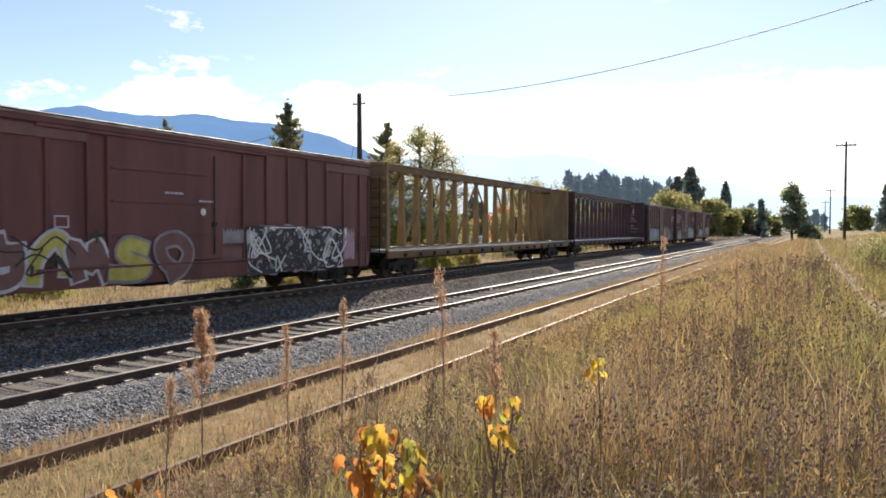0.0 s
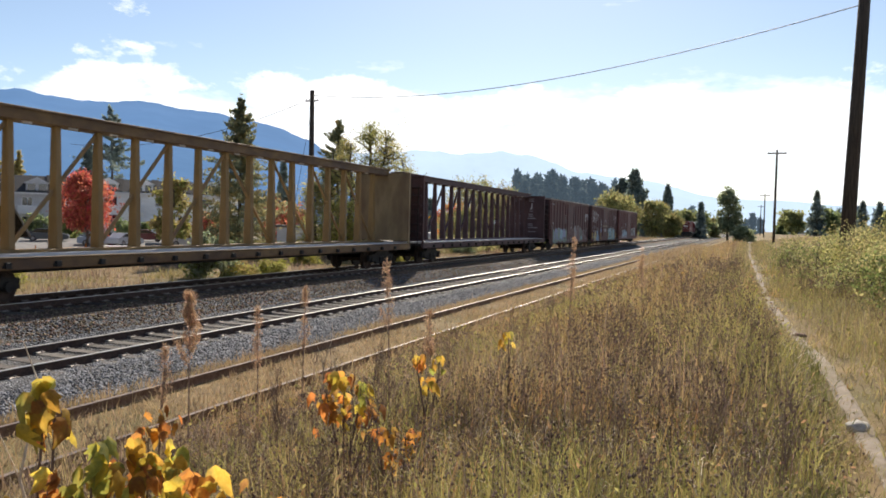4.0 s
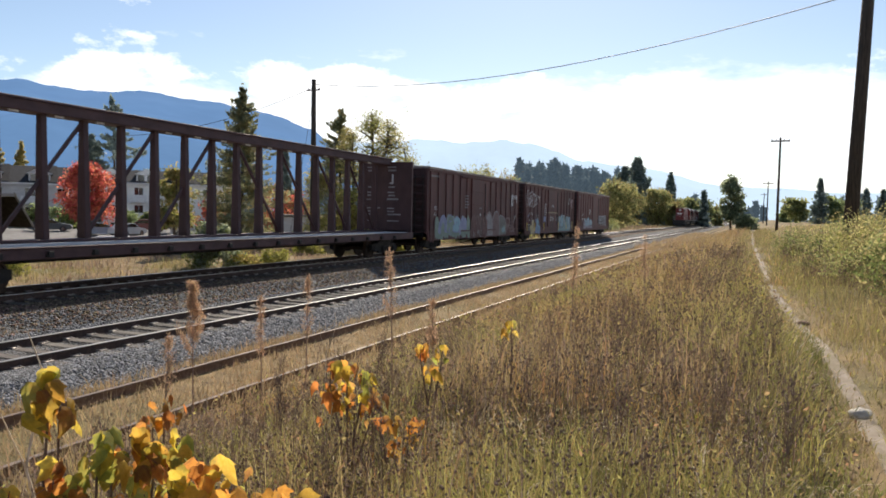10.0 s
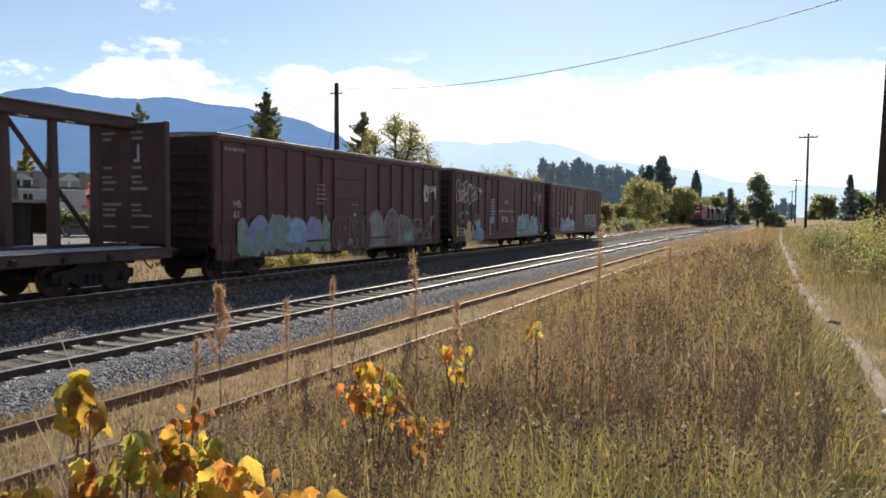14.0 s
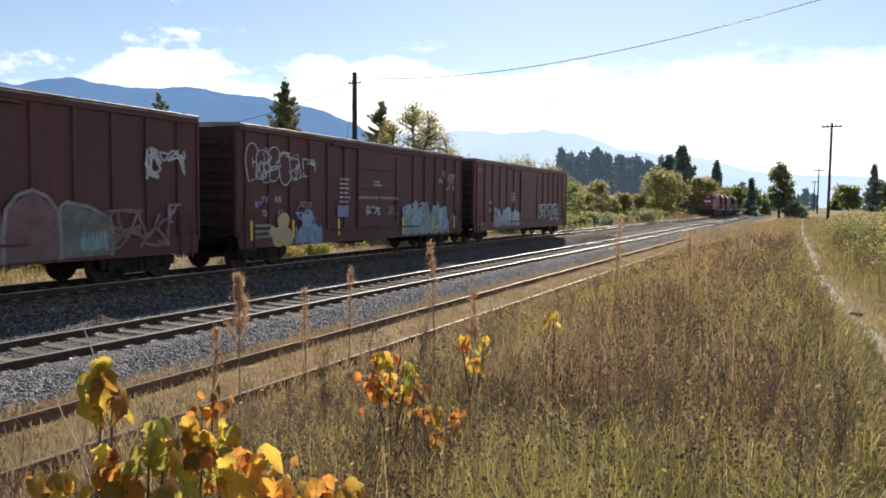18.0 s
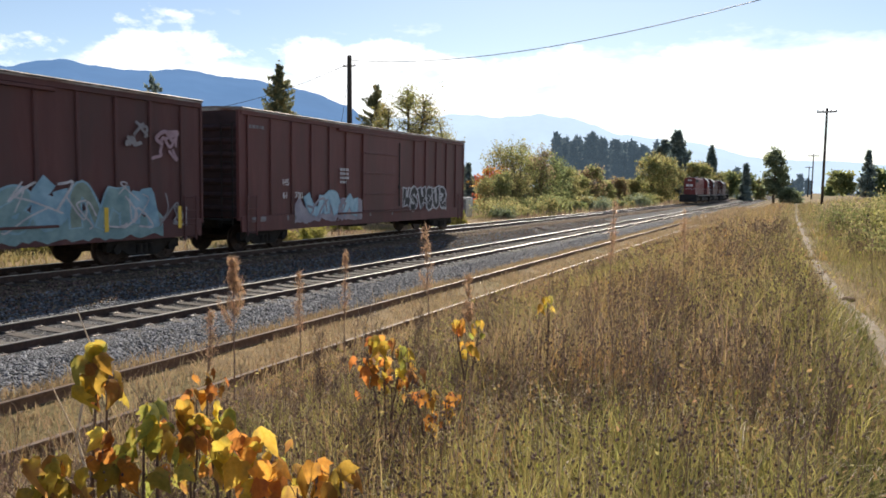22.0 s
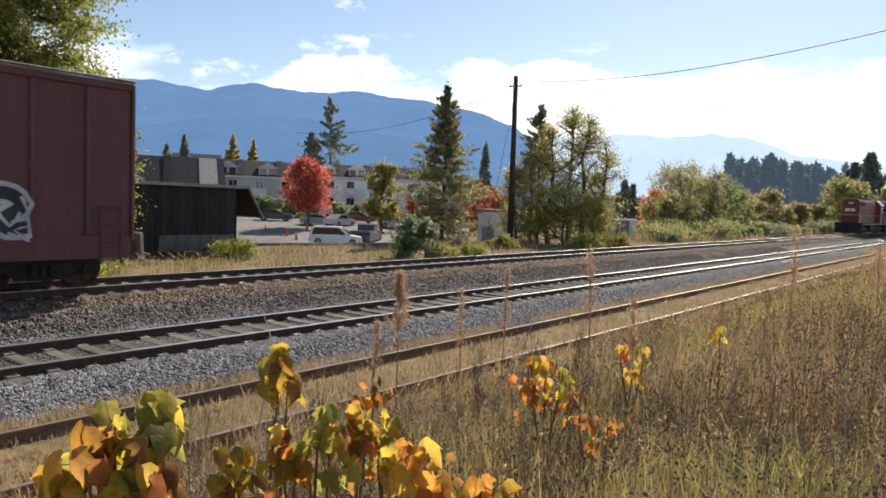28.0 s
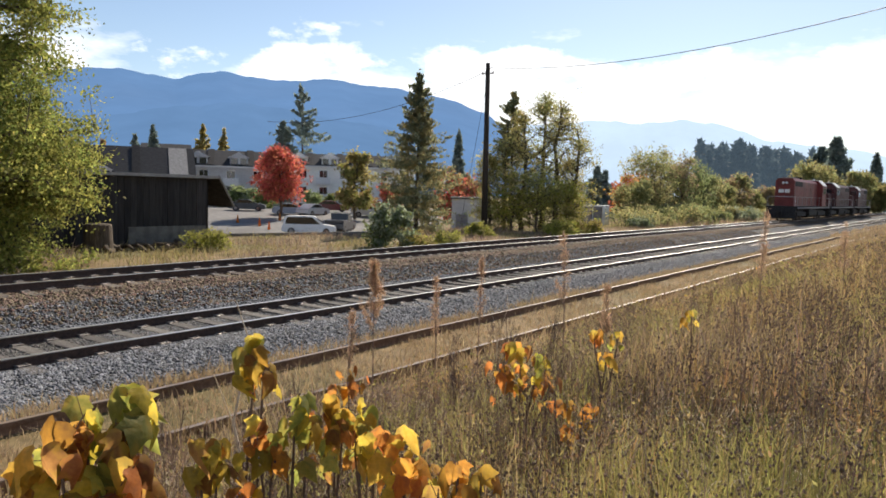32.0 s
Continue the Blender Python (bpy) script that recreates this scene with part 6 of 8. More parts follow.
def near_tufts():
    """Fresh green tufts and bleached fallen straws close to the path of the eye."""
    rng = np.random.default_rng(19)
    cx, cy = rng.uniform(-3.2, 0.8, 520), 1.7 + 9.5 * rng.random(520) ** 1.3
    x, y = np.repeat(cx, 16) + rng.normal(0, 0.05, 520 * 16), np.repeat(cy, 16) + rng.normal(0, 0.05, 520 * 16)
    tagged(new("green_tufts", tri_mesh("green_tufts", *blades(x, y, rng.uniform(0.12, 0.38, len(x)), 0.007 * rng.uniform(0.6, 1.4, len(x)), rng.uniform(0.2, 1.1, len(x)), rng), M["grass_green"])), "fresh green grass tufts among dry weeds", "grass", kind="stuff")
    cx, cy = rng.uniform(-4.2, 1.0, 2600), 3 + 22 * rng.random(2600) ** 1.2
    fresh = (patch(cx + 9, cy * 0.8, 1.4) > 0.55) & (np.abs(cx - path_x(cy)) > 0.45)
    cx, cy = cx[fresh], cy[fresh]
    x, y = np.repeat(cx, 14) + rng.normal(0, 0.07, 14 * len(cx)), np.repeat(cy, 14) + rng.normal(0, 0.07, 14 * len(cx))
    tall = np.minimum(rng.uniform(0.25, 0.62, len(x)), np.maximum(0.1, np.where(x < -0.8, sight(x), 1.0)))
    tagged(new("green_tufts", tri_mesh("green_tufts", *blades(x, y, tall, 0.006 * rng.uniform(0.6, 1.4, len(x)) + 0.0004 * y, rng.uniform(0.1, 0.8, len(x)), rng), M["grass_lime"])), "yellow-green grass clumps among dry weeds", "grass", kind="stuff")
    x, y = rng.uniform(-5.2, 0.6, 5200), 1.5 + 9 * rng.random(5200) ** 1.4
    tagged(new("fallen_straw", tri_mesh("fallen_straw", *blades(x, y, rng.uniform(0.1, 0.24, len(x)), 0.006 * rng.uniform(0.6, 1.3, len(x)), rng.uniform(1.2, 2.8, len(x)), rng, 0.08 * rng.random(len(x)) + 0.05), M["pale_straw"])), "bleached fallen straws", "grass", kind="stuff")

    sx, sz, _ = (*TRACKS["siding"], 0)
    cx, cy = sx + rng.uniform(-1.25, 1.25, 1500), 1.5 + 48 * rng.random(1500) ** 1.5
    x, y = np.repeat(cx, 12) + rng.normal(0, 0.06, 18000), np.repeat(cy, 12) + rng.normal(0, 0.07, 18000)
    clear = np.abs(np.abs(x - sx) - 0.7525) > 0.06
    x, y = x[clear], y[clear]
    tagged(new("siding_grass", tri_mesh("siding_grass", *blades(x, y, rng.uniform(0.04, 0.17, len(x)) * np.where(np.abs(x - sx) < 0.75, 0.8, 1.0), 0.007 * rng.uniform(0.6, 1.4, len(x)), rng.uniform(0.2, 1.4, len(x)), rng), M["straw"])), "short straw tufts growing between the siding rails", "grass", kind="stuff")


near_tufts()


def verge_grass():
    """Short straw between siding and ballast, and on the far side of the main track."""
    rng = np.random.default_rng(12)
    sets, green, brown = [], [], []
    for xr, y0, y1, n, h0, w in (((-8.9, -7.95), 0, 70, 18000, 0.13, 0.012), ((-7.75, -6.5), 0, 70, 22000, 0.10, 0.012), ((-6.35, -5.5), 0, 60, 9000, 0.2, 0.012), ((-28, -19.0), 5, 60, 30000, 0.19, 0.022), ((-27, -18.8), 60, 200, 6000, 0.4, 0.08), ((-10.2, -9.2), 2, 40, 900, 0.08, 0.01), ((-8.6, -6), 60, 130, 4000, 0.3, 0.05)):
        x, y = scatter(n, xr, y0, y1, rng, 1.35)
        keep = patch(x, y, 1.7) + rng.normal(0, 0.2, n) > 0.32
        x, y = x[keep], y[keep]
        h = h0 * rng.gamma(4, 0.25, len(x))
        s_ = (patch(x + 3, y, 0.8) + 0.22 * np.clip((26 - y) / 6, 0, 1) > 0.66) & (x < -15)
        zo = np.where((x > -9.4) & (x < -5), 0.03, 0.0)
        b_ = ~s_ & (x < -15) & (rng.random(len(x)) < 0.3 + 0.5 * patch(x, y + 4, 1.1))
        p_ = ~s_ & ~b_
        sets.append(blades(x[p_], y[p_], h[p_], w * rng.uniform(0.6, 1.4, p_.sum()), rng.uniform(0.1, 0.9, p_.sum()), rng, zo[p_]))
        if b_.any():
            brown.append(blades(x[b_], y[b_], 1.15 * h[b_], w * rng.uniform(0.6, 1.4, b_.sum()), rng.uniform(0.1, 0.9, b_.sum()), rng))
        if s_.any():
            green.append(blades(x[s_], y[s_], h[s_], w * rng.uniform(0.6, 1.4, s_.sum()), rng.uniform(0.1, 0.9, s_.sum()), rng))
    tagged(new("verge_grass", tri_mesh("verge_grass", *merged(sets), M["straw"])), "short pale straw along the tracks", "grass", kind="stuff")
    tagged(new("verge_grass", tri_mesh("verge_grass", *merged(green), M["grass_olive"])), "green grass tufts across the tracks", "grass", kind="stuff")
    tagged(new("verge_grass", tri_mesh("verge_grass", *merged(brown), M["grass_brown"])), "withered brown grass across the tracks", "grass", kind="stuff")


verge_grass()


def seeding_weeds():
    """Thin upright stems with dark seed heads all over the field."""
    rng = np.random.default_rng(13)
    n = 6000
    y = 1.4 + 30 * rng.random(n) ** 1.6
    x = rng.uniform(-5.4, 2.4, n)
    thick = patch(x + 1.5, y * 0.8, 1.2) + 0.5 * np.exp(-((x + 1.0) / 1.6) ** 2 - ((y - 6.5) / 3.5) ** 2) + rng.normal(0, 0.15, n) > 0.42
    x, y = x[thick], y[thick]
    keep = np.abs(x - path_x(y)) > 0.6
    x, y = x[keep], y[keep]
    thin = (y < 12) | (rng.random(len(x)) < 0.55)
    x, y = x[thin], y[thin]
    n = len(x)
    h = np.where(x < -0.8, np.minimum(rng.uniform(0.4, 0.9, n), np.maximum(0.08, sight(x) * (0.55 + 0.4 * rng.random(n)))), rng.uniform(0.4, 0.9, n))
    stems = [blades(x, y, h, 0.0045 + 0.0004 * y, rng.uniform(0.0, 0.3, n), rng)]
    z = land(x, y)
    heads = []
    base = np.array([(1, 0, 0), (-0.5, 0.87, 0), (-0.5, -0.87, 0), (0, 0, 1.3), (0, 0, -1.3)])
    f = np.array([(0, 1, 3), (1, 2, 3), (2, 0, 3), (1, 0, 4), (2, 1, 4), (0, 2, 4)])
    for k in range(9):
        g = rng.uniform(0.55, 1.0, n)
        P = np.stack([x + rng.normal(0, 0.06, n) * (1.2 - g) * 2, y + rng.normal(0, 0.06, n) * (1.2 - g) * 2, z + h * g], 1)
        V = P[:, None] + base[None] * (rng.uniform(0.0032, 0.0068, n) + 0.0006 * y)[:, None, None]
        heads.append((V.reshape(-1, 3), (f[None] + 5 * np.arange(n)[:, None, None]).reshape(-1, 3)))
    tagged(new("weed_stems", tri_mesh("weed_stems", *merged(stems), M["umber"])), "thin brown upright weed stems", "weeds", kind="stuff")
    tagged(new("seed_heads", tri_mesh("seed_heads", *merged(heads), M["seed"])), "dark dried seed heads on the weeds", "weeds", kind="stuff")


seeding_weeds()


def weed_leaves():
    """Small dry and green leaves of the weeds between the grass."""
    rng = np.random.default_rng(17)
    for n, key, zr in ((8000, "gold", (0.05, 0.6)), (22000, "olive", (0.0, 0.4)), (14000, "rust", (0.05, 0.65)), (6000, "limegreen", (0.0, 0.3)), (260, "yellow", (0.05, 0.5))):
        y = 1.2 + 30 * rng.random(n) ** 1.9
        x = rng.uniform(-5.5, 4.5 if key in ("olive", "limegreen") else 0.6, n)
        keep = (np.abs(x - path_x(y)) > 0.25) & (patch(x + 2.0 * len(key), y + 1.3 * len(key), 1.3) + rng.normal(0, 0.12, n) > 0.5)
        x, y = x[keep], y[keep]
        P = np.stack([x, y, land(x, y) + rng.uniform(*zr, len(x))], 1)
        v, f = leaf_cards(P, 1.0, rng, 0.2, 1.9)
        size = np.repeat(0.011 + 0.0011 * y, 4)[:, None]
        centre = np.repeat(P, 4, axis=0)
        tagged(new("weed_leaves", tri_mesh("weed_leaves", centre + (v - centre) * size, f, M["leaf_" + key])), "small autumn leaves among the field weeds", "weeds", kind="stuff")


weed_leaves()


def foot_path():
    ys = np.concatenate([np.arange(-3, 40, 0.4), np.linspace(40, 120, 40)])
    rng = np.random.default_rng(14)
    offs = np.array([-0.085, -0.045, 0, 0.045, 0.085])
    V = np.zeros((len(ys), 5, 3))
    V[:, :, 0] = path_x(ys)[:, None] + offs[None] * rng.uniform(0.7, 1.2, (len(ys), 5))
    V[:, :, 1] = ys[:, None]
    V[:, :, 2] = land(V[:, :, 0], V[:, :, 1]) + np.array([0.004, 0.016, 0.012, 0.016, 0.004])
    i, j = np.meshgrid(np.arange(4), np.arange(len(ys) - 1))
    a0 = (j * 5 + i).ravel()
    F = np.concatenate([np.stack([a0, a0 + 1, a0 + 6], 1), np.stack([a0, a0 + 6, a0 + 5], 1)])
    return tagged(new("footpath", tri_mesh("footpath", V, F, M["path"])), "narrow trodden dirt footpath through the grass", "path", kind="structure")


foot_path()


def rock(name, label, at, size, material, seed, group=""):
    rng = random.Random(seed)
    bm = bmesh.new()
    bmesh.ops.create_icosphere(bm, subdivisions=3, radius=1.0)
    for v in bm.verts:
        k = 1 + 0.28 * noise.noise(v.co * 1.4 + Vector((seed, 0, 0))) + 0.1 * noise.noise(v.co * 4)
        v.co = Vector((v.co.x * size[0] * k, v.co.y * size[1] * k, v.co.z * size[2] * k))
    me = bpy.data.meshes.new(name)
    bm.to_mesh(me)
    bm.free()
    me.materials.append(material)
    me.polygons.foreach_set("use_smooth", [True] * len(me.polygons))
    ob = tagged(new(name, me), label, "stone", group)
    ob.matrix_world = pose(at[0], at[1], float(land(*at)) + size[2] * 0.45, 0, 0, rng.uniform(0, 360))
    return ob


rock("path_stone", "pale flat stone lying on the footpath", (0.92, 7.0), (0.11, 0.08, 0.05), M["pale_stone"], 1)
rock("path_stone", "small brown stone in the path", (0.85, 13.2), (0.10, 0.09, 0.05), M["stone_brown"], 2)

# ---- tall weeds and leafy shrubs close to the camera ----
def tall_weed(at, h, r, label, seed, fluff=85):
    """A dried plume: stem with side twigs and a fluffy spike of seed."""
    rng, rr = np.random.default_rng(seed), random.Random(seed)
    t = thing("dried_plume_weed", label, "weed", (at[0], at[1], float(land(*at)) - 0.02), group="dried plume weeds")
    top = (rr.uniform(-0.05, 0.05), rr.uniform(-0.05, 0.05), h)
    s = Shape().tube([(0, 0, 0), (top[0] * 0.3, top[1] * 0.3, h * 0.5), top], [0.008, 0.006, 0.003], 5)
    P = []
    for k in range(30):
        g = rr.uniform(0.5, 0.99)
        b = Vector((top[0] * g, top[1] * g, h * g))
        ln_ = r * (1.12 - g) * rr.uniform(0.5, 1.15)
        an = rr.uniform(0, 6.28)
        e_ = b + Vector((ln_ * math.cos(an), ln_ * math.sin(an), ln_ * 2.1))
        s.tube([b, e_], [0.003, 0.001], 3, False)
        for _ in range(fluff):
            q = b.lerp(e_, rr.uniform(0.2, 1.05))
            P.append((q.x + rr.gauss(0, 0.016), q.y + rr.gauss(0, 0.016), q.z + rr.gauss(0, 0.02)))
    part("stem", s, M["grass_brown"], t)
    tagged(part("seed_plume", tri_mesh("seed_plume", *leaf_cards(np.array(P), 0.006, rng, -0.9, 4.5), M["leaf_plume"]), None, t), kind="stuff")
    return t


def on_ray(az, d):
    return polar(az, d)


tall_weed(on_ray(41.5, 7.6), 1.66, 0.25, "tall rusty brown dried plume weed", 1, 110)
tall_weed(on_ray(43.6, 7.4), 1.2, 0.2, "slim rusty dried weed stalk", 2, 26)
tall_weed(on_ray(36.5, 8.2), 1.45, 0.14, "slim orange-tipped dried weed stalk", 3, 26)
tall_weed(on_ray(26.5, 8.0), 1.65, 0.2, "tall thin reddish dried weed", 4, 26)
tall_weed(on_ray(33.2, 8.6), 1.62, 0.12, "tall thin dried weed with a brown tip", 5, 26)
tall_weed(on_ray(12.6, 9.5), 1.75, 0.13, "tall thin dried weed in the field", 6, 26)
tall_weed(on_ray(23.2, 7.2), 1.05, 0.12, "short dried weed in the field", 7, 26)
tall_weed(on_ray(7.2, 12.0), 1.5, 0.16, "dried weed far in the field", 8, 26)

s = Shape().tube([(0, 0, 0), (0.06, -0.03, 0.35), (0.02, 0.05, 0.62), (0.12, 0.1, 0.95), (0.08, 0.14, 1.12)], [0.008, 0.007, 0.006, 0.004, 0.002], 5).tube([(0.02, 0.05, 0.62), (-0.05, 0.02, 0.85)], [0.004, 0.002], 4)
ob = solo("bare_twig", s, M["pale_straw"], "bleached bare crooked twig standing beside the siding", "twig")
ob.matrix_world = pose(*on_ray(31.9, 8.9), float(land(*on_ray(31.9, 8.9))))
ob = solo("bare_twig", s, M["pale_straw"], "bleached bare twig leaning over the leafy shrub", "twig")
ob.matrix_world = pose(*on_ray(51.9, 3.9), float(land(*on_ray(51.9, 3.9))), 0, -4, 60) @ Matrix.Diagonal((1.2, 1.2, 1.27, 1))


def branching_weed(seed):
    """A stiff dead stalk with rising twigs and a seed head at each tip."""
    rr = random.Random(seed)
    stem, heads = Shape(), Shape()
    h = rr.uniform(0.62, 0.98)
    lean = (rr.uniform(-0.08, 0.08), rr.uniform(-0.08, 0.08))
    stem.tube([(0, 0, 0), (lean[0] * 0.4, lean[1] * 0.4, h * 0.5), (lean[0], lean[1], h)], [0.0032, 0.0026, 0.0014], 4)
    tips = [Vector((lean[0], lean[1], h))]
    for k in range(rr.randrange(9, 15)):
        g = rr.uniform(0.3, 0.95)
        b = Vector((lean[0] * g, lean[1] * g, h * g))
        a0, ln_ = rr.uniform(0, 6.28), h * rr.uniform(0.12, 0.36) * (1.25 - g)
        tip = b + Vector((ln_ * 0.6 * math.cos(a0), ln_ * 0.6 * math.sin(a0), ln_))
        stem.tube([b, b.lerp(tip, 0.5) + Vector((0.01 * math.cos(a0), 0.01 * math.sin(a0), -0.01)), tip], [0.0022, 0.0018, 0.0012], 3)
        tips.append(tip)
        for _ in range(2):
            q = b.lerp(tip, rr.uniform(0.4, 0.9))
            e_ = q + Vector((rr.uniform(-0.05, 0.05), rr.uniform(-0.05, 0.05), rr.uniform(0.03, 0.08)))
            stem.tube([q, e_], [0.0014, 0.001], 3)
            tips.append(e_)
    for p in tips:
        r = rr.uniform(0.0035, 0.0065)
        heads.add([(p.x + r, p.y, p.z), (p.x - r * 0.5, p.y + r * 0.87, p.z), (p.x - r * 0.5, p.y - r * 0.87, p.z), (p.x, p.y, p.z + 1.4 * r), (p.x, p.y, p.z - 1.2 * r)],
                  [(0, 1, 3), (1, 2, 3), (2, 0, 3), (1, 0, 4), (2, 1, 4), (0, 2, 4)])
    return stem.mesh("stem", M["weed_stem"]), heads.mesh("seed_cluster", M["seed"])


WEEDS = [branching_weed(k) for k in range(9)]
rr = random.Random(78)
for k in range(90):
    p = polar(rr.uniform(36, 66), 2.3 + 2.6 * rr.random())
    a0, b0 = WEEDS[(k * 4) % 9]
    t = thing("dried_seed_weed", "low dead brown branching weed among the shrubs", "weed", (p[0], p[1], float(land(*p)) - 0.02), rr.uniform(0, 360), group="dried seeding weeds")
    t.scale = (0.7 * rr.uniform(0.7, 1.1),) * 3
    part("stem", a0, None, t)
    tagged(part("seed_cluster", b0, None, t), kind="stuff")
rr = random.Random(77)
for k in range(150):
    az, d = rr.uniform(-4, 62), 3.2 + 6.4 * rr.random()
    p = polar(az, d)
    if p[0] < -4.2 or abs(p[0] - float(path_x(p[1]))) < 0.5:
        continue
    a0, b0 = WEEDS[k % 9]
    t = thing("dried_seed_weed", "dead brown branching weed with dark seed heads", "weed", (p[0], p[1], float(land(*p)) - 0.02), rr.uniform(0, 360), group="dried seeding weeds")
    part("stem", a0, None, t)
    tagged(part("seed_cluster", b0, None, t), kind="stuff")


def maple_leaf_mesh(name, size, curl, material, blunt=False):
    """A lobed leaf with a folded midrib and drooping tips."""
    out = [(0, 0), (0.22, -0.10), (0.42, -0.03), (0.42, 0.16), (0.56, 0.40), (0.38, 0.48), (0.28, 0.66), (0.15, 0.86), (0, 1.0)]
    fold, tip = -0.22, 1.06
    if blunt:
        out, fold, tip = [(0, 0), (0.22, -0.10), (0.43, 0.00), (0.42, 0.18), (0.57, 0.46), (0.34, 0.52), (0.25, 0.70), (0.12, 0.92), (0, 1.0)], -0.38, 1.14

    def bent(x, y):
        return fold * abs(x) - curl * (y * y + 0.9 * x * x) + 0.07 * math.sin(8.0 * x + 5.0 * y + 9.0 * curl)

    V = [(0, 0, 0), (0, 0.35, 0.02), (0, 0.65, -curl * 0.35), (0, tip, -curl * 1.1)]
    V += [(x, y, bent(x, y)) for x, y in out[1:-1]] + [(-x * 0.94, y, bent(-x, y)) for x, y in out[1:-1]]
    F = []
    for base in (4, 11):
        F += [(0, base, 1), (base, base + 1, 1), (base + 1, base + 2, 1), (base + 2, base + 3, 1), (base + 3, base + 4, 1), (base + 4, 2, 1), (base + 4, base + 5, 2), (base + 5, base + 6, 2), (base + 6, 3, 2)]
    sh = Shape().add([(x * size, y * size, z * size) for x, y, z in V], F)
    return sh.mesh(name, material, True)


LEAVES = {key: [maple_leaf_mesh("leaf", 1.0, c_, M["maple_" + key], c_ > 0.5) for c_ in (0.35, 0.6, 0.9)] for key in ("yellow", "orange", "green", "rust")}
Y, O, G, R = "yellow", "orange", "green", "rust"


def leafy_shrub(label, az, d, boughs, size, seed):
    """Boughs: (degrees aside, metres further, height, half width, half depth, leaves, colours)."""
    rr = random.Random(seed)
    at = polar(az, d)
    g0 = float(land(*at)) - 0.02
    t = thing("maple_shrub", label, "shrub", (at[0], at[1], g0), group="autumn shrubs by the camera")
    for daz, dd, h, hw, hh, count, colours in boughs:
        q = polar(az + daz, d + dd)
        c0 = Vector((q[0] - at[0], q[1] - at[1], h))
        foot = Vector((rr.uniform(-0.03, 0.03), rr.uniform(-0.03, 0.03), 0))
        top = c0 + Vector((0, 0, hh * 0.75))
        bend = Vector((c0.x * 0.55 + rr.uniform(-0.03, 0.03), c0.y * 0.55 + rr.uniform(-0.03, 0.03), (h - hh) * 0.6))
        part("stem", Shape().tube([foot, bend, c0 - Vector((0, 0, hh * 0.5)), top], [0.0085, 0.007, 0.005, 0.002], 6), M["twig"], t)
        for j in range(max(5, int(count * 0.9)) if h > 0.7 or d > 4 else int(count * 0.55)):
            a0, r0 = rr.uniform(0, 6.28), hw * math.sqrt(rr.random())
            f = rr.uniform(-1, 1)
            p = c0 + Vector((r0 * math.cos(a0), r0 * math.sin(a0), hh * f + 0.35 * size))
            p.x, p.y = c0.x + (p.x - c0.x) * (1.1 - 0.35 * f), c0.y + (p.y - c0.y) * (1.1 - 0.35 * f)
            sc = size * rr.uniform(0.6, 1.2)
            m = Matrix.Translation(p) @ Euler((radians(rr.uniform(-95, -40)), radians(rr.uniform(-35, 35)), a0 - math.pi / 2 + rr.uniform(-0.6, 0.6))).to_matrix().to_4x4() @ Matrix.Diagonal((sc * rr.uniform(0.8, 1.1), sc, sc, 1))
            part("leaf", LEAVES[colours[rr.randrange(len(colours))]][rr.randrange(3)], None, t, at=m)
            if j % 3 == 0:
                part("leaf_stalk", Shape().tube([c0 + (p - c0) * 0.2, p + Vector((0, 0, 0.01))], [0.002, 0.0013], 4, False), M["twig"], t)


leafy_shrub("maple shrub with large hanging green, yellow and rust leaves", 61.7, 2.25, [(-1.8, 0.1, 1.15, 0.07, 0.07, 15, (G, G, Y)), (-0.6, 0, 1.05, 0.08, 0.07, 14, (G, Y, R)), (1.3, 0.1, 1.12, 0.07, 0.07, 12, (G, Y)),
            (3.0, 0, 1.08, 0.10, 0.08, 18, (G, O, Y, R)), (4.6, 0.05, 1.0, 0.07, 0.06, 9, (O, R, Y)), (-0.4, -0.05, 0.98, 0.10, 0.08, 16, (R, R, O)), (2.0, 0, 0.95, 0.1, 0.08, 12, (Y, R, O))], 0.098, 1)
leafy_shrub("young maple with a bunch of yellow drooping leaves on thin stems", 50.9, 3.32, [(0.2, 0, 1.17, 0.085, 0.10, 20, (Y, Y, G, O)), (-0.5, 0.05, 1.10, 0.06, 0.07, 7, (O, Y, R))], 0.098, 2)
leafy_shrub("low maple with yellow and rust leaves", 54.6, 3.02, [(0.4, 0, 0.82, 0.08, 0.09, 13, (Y, Y, R)), (-0.7, 0.05, 0.78, 0.08, 0.09, 12, (R, O, Y)), (0, -0.1, 0.55, 0.12, 0.08, 8, (R, O))], 0.094, 3)
leafy_shrub("maple shrub with pale green and yellow leaves", 47.7, 3.21, [(0.3, 0, 0.94, 0.09, 0.08, 18, (G, G, Y)), (-0.6, 0.1, 0.80, 0.10, 0.10, 14, (G, Y, R)), (0.8, 0, 0.68, 0.10, 0.08, 10, (Y, G, O))], 0.090, 4)
leafy_shrub("orange and yellow leaved maple seedlings", 50.2, 3.2, [(0.6, 0, 0.86, 0.07, 0.07, 9, (O, Y, R)), (-0.6, 0, 0.82, 0.08, 0.07, 11, (Y, O, G)), (1.2, 0, 0.66, 0.08, 0.07, 7, (R, O))], 0.090, 5)
leafy_shrub("maple shrub with faded pinkish rust leaves", 44.8, 3.4, [(0.5, 0, 0.90, 0.08, 0.09, 13, (R, O, Y)), (-0.5, 0, 0.80, 0.10, 0.12, 17, (R, R, O, Y)), (0, 0.1, 0.66, 0.13, 0.1, 14, (R, O, G))], 0.086, 6)
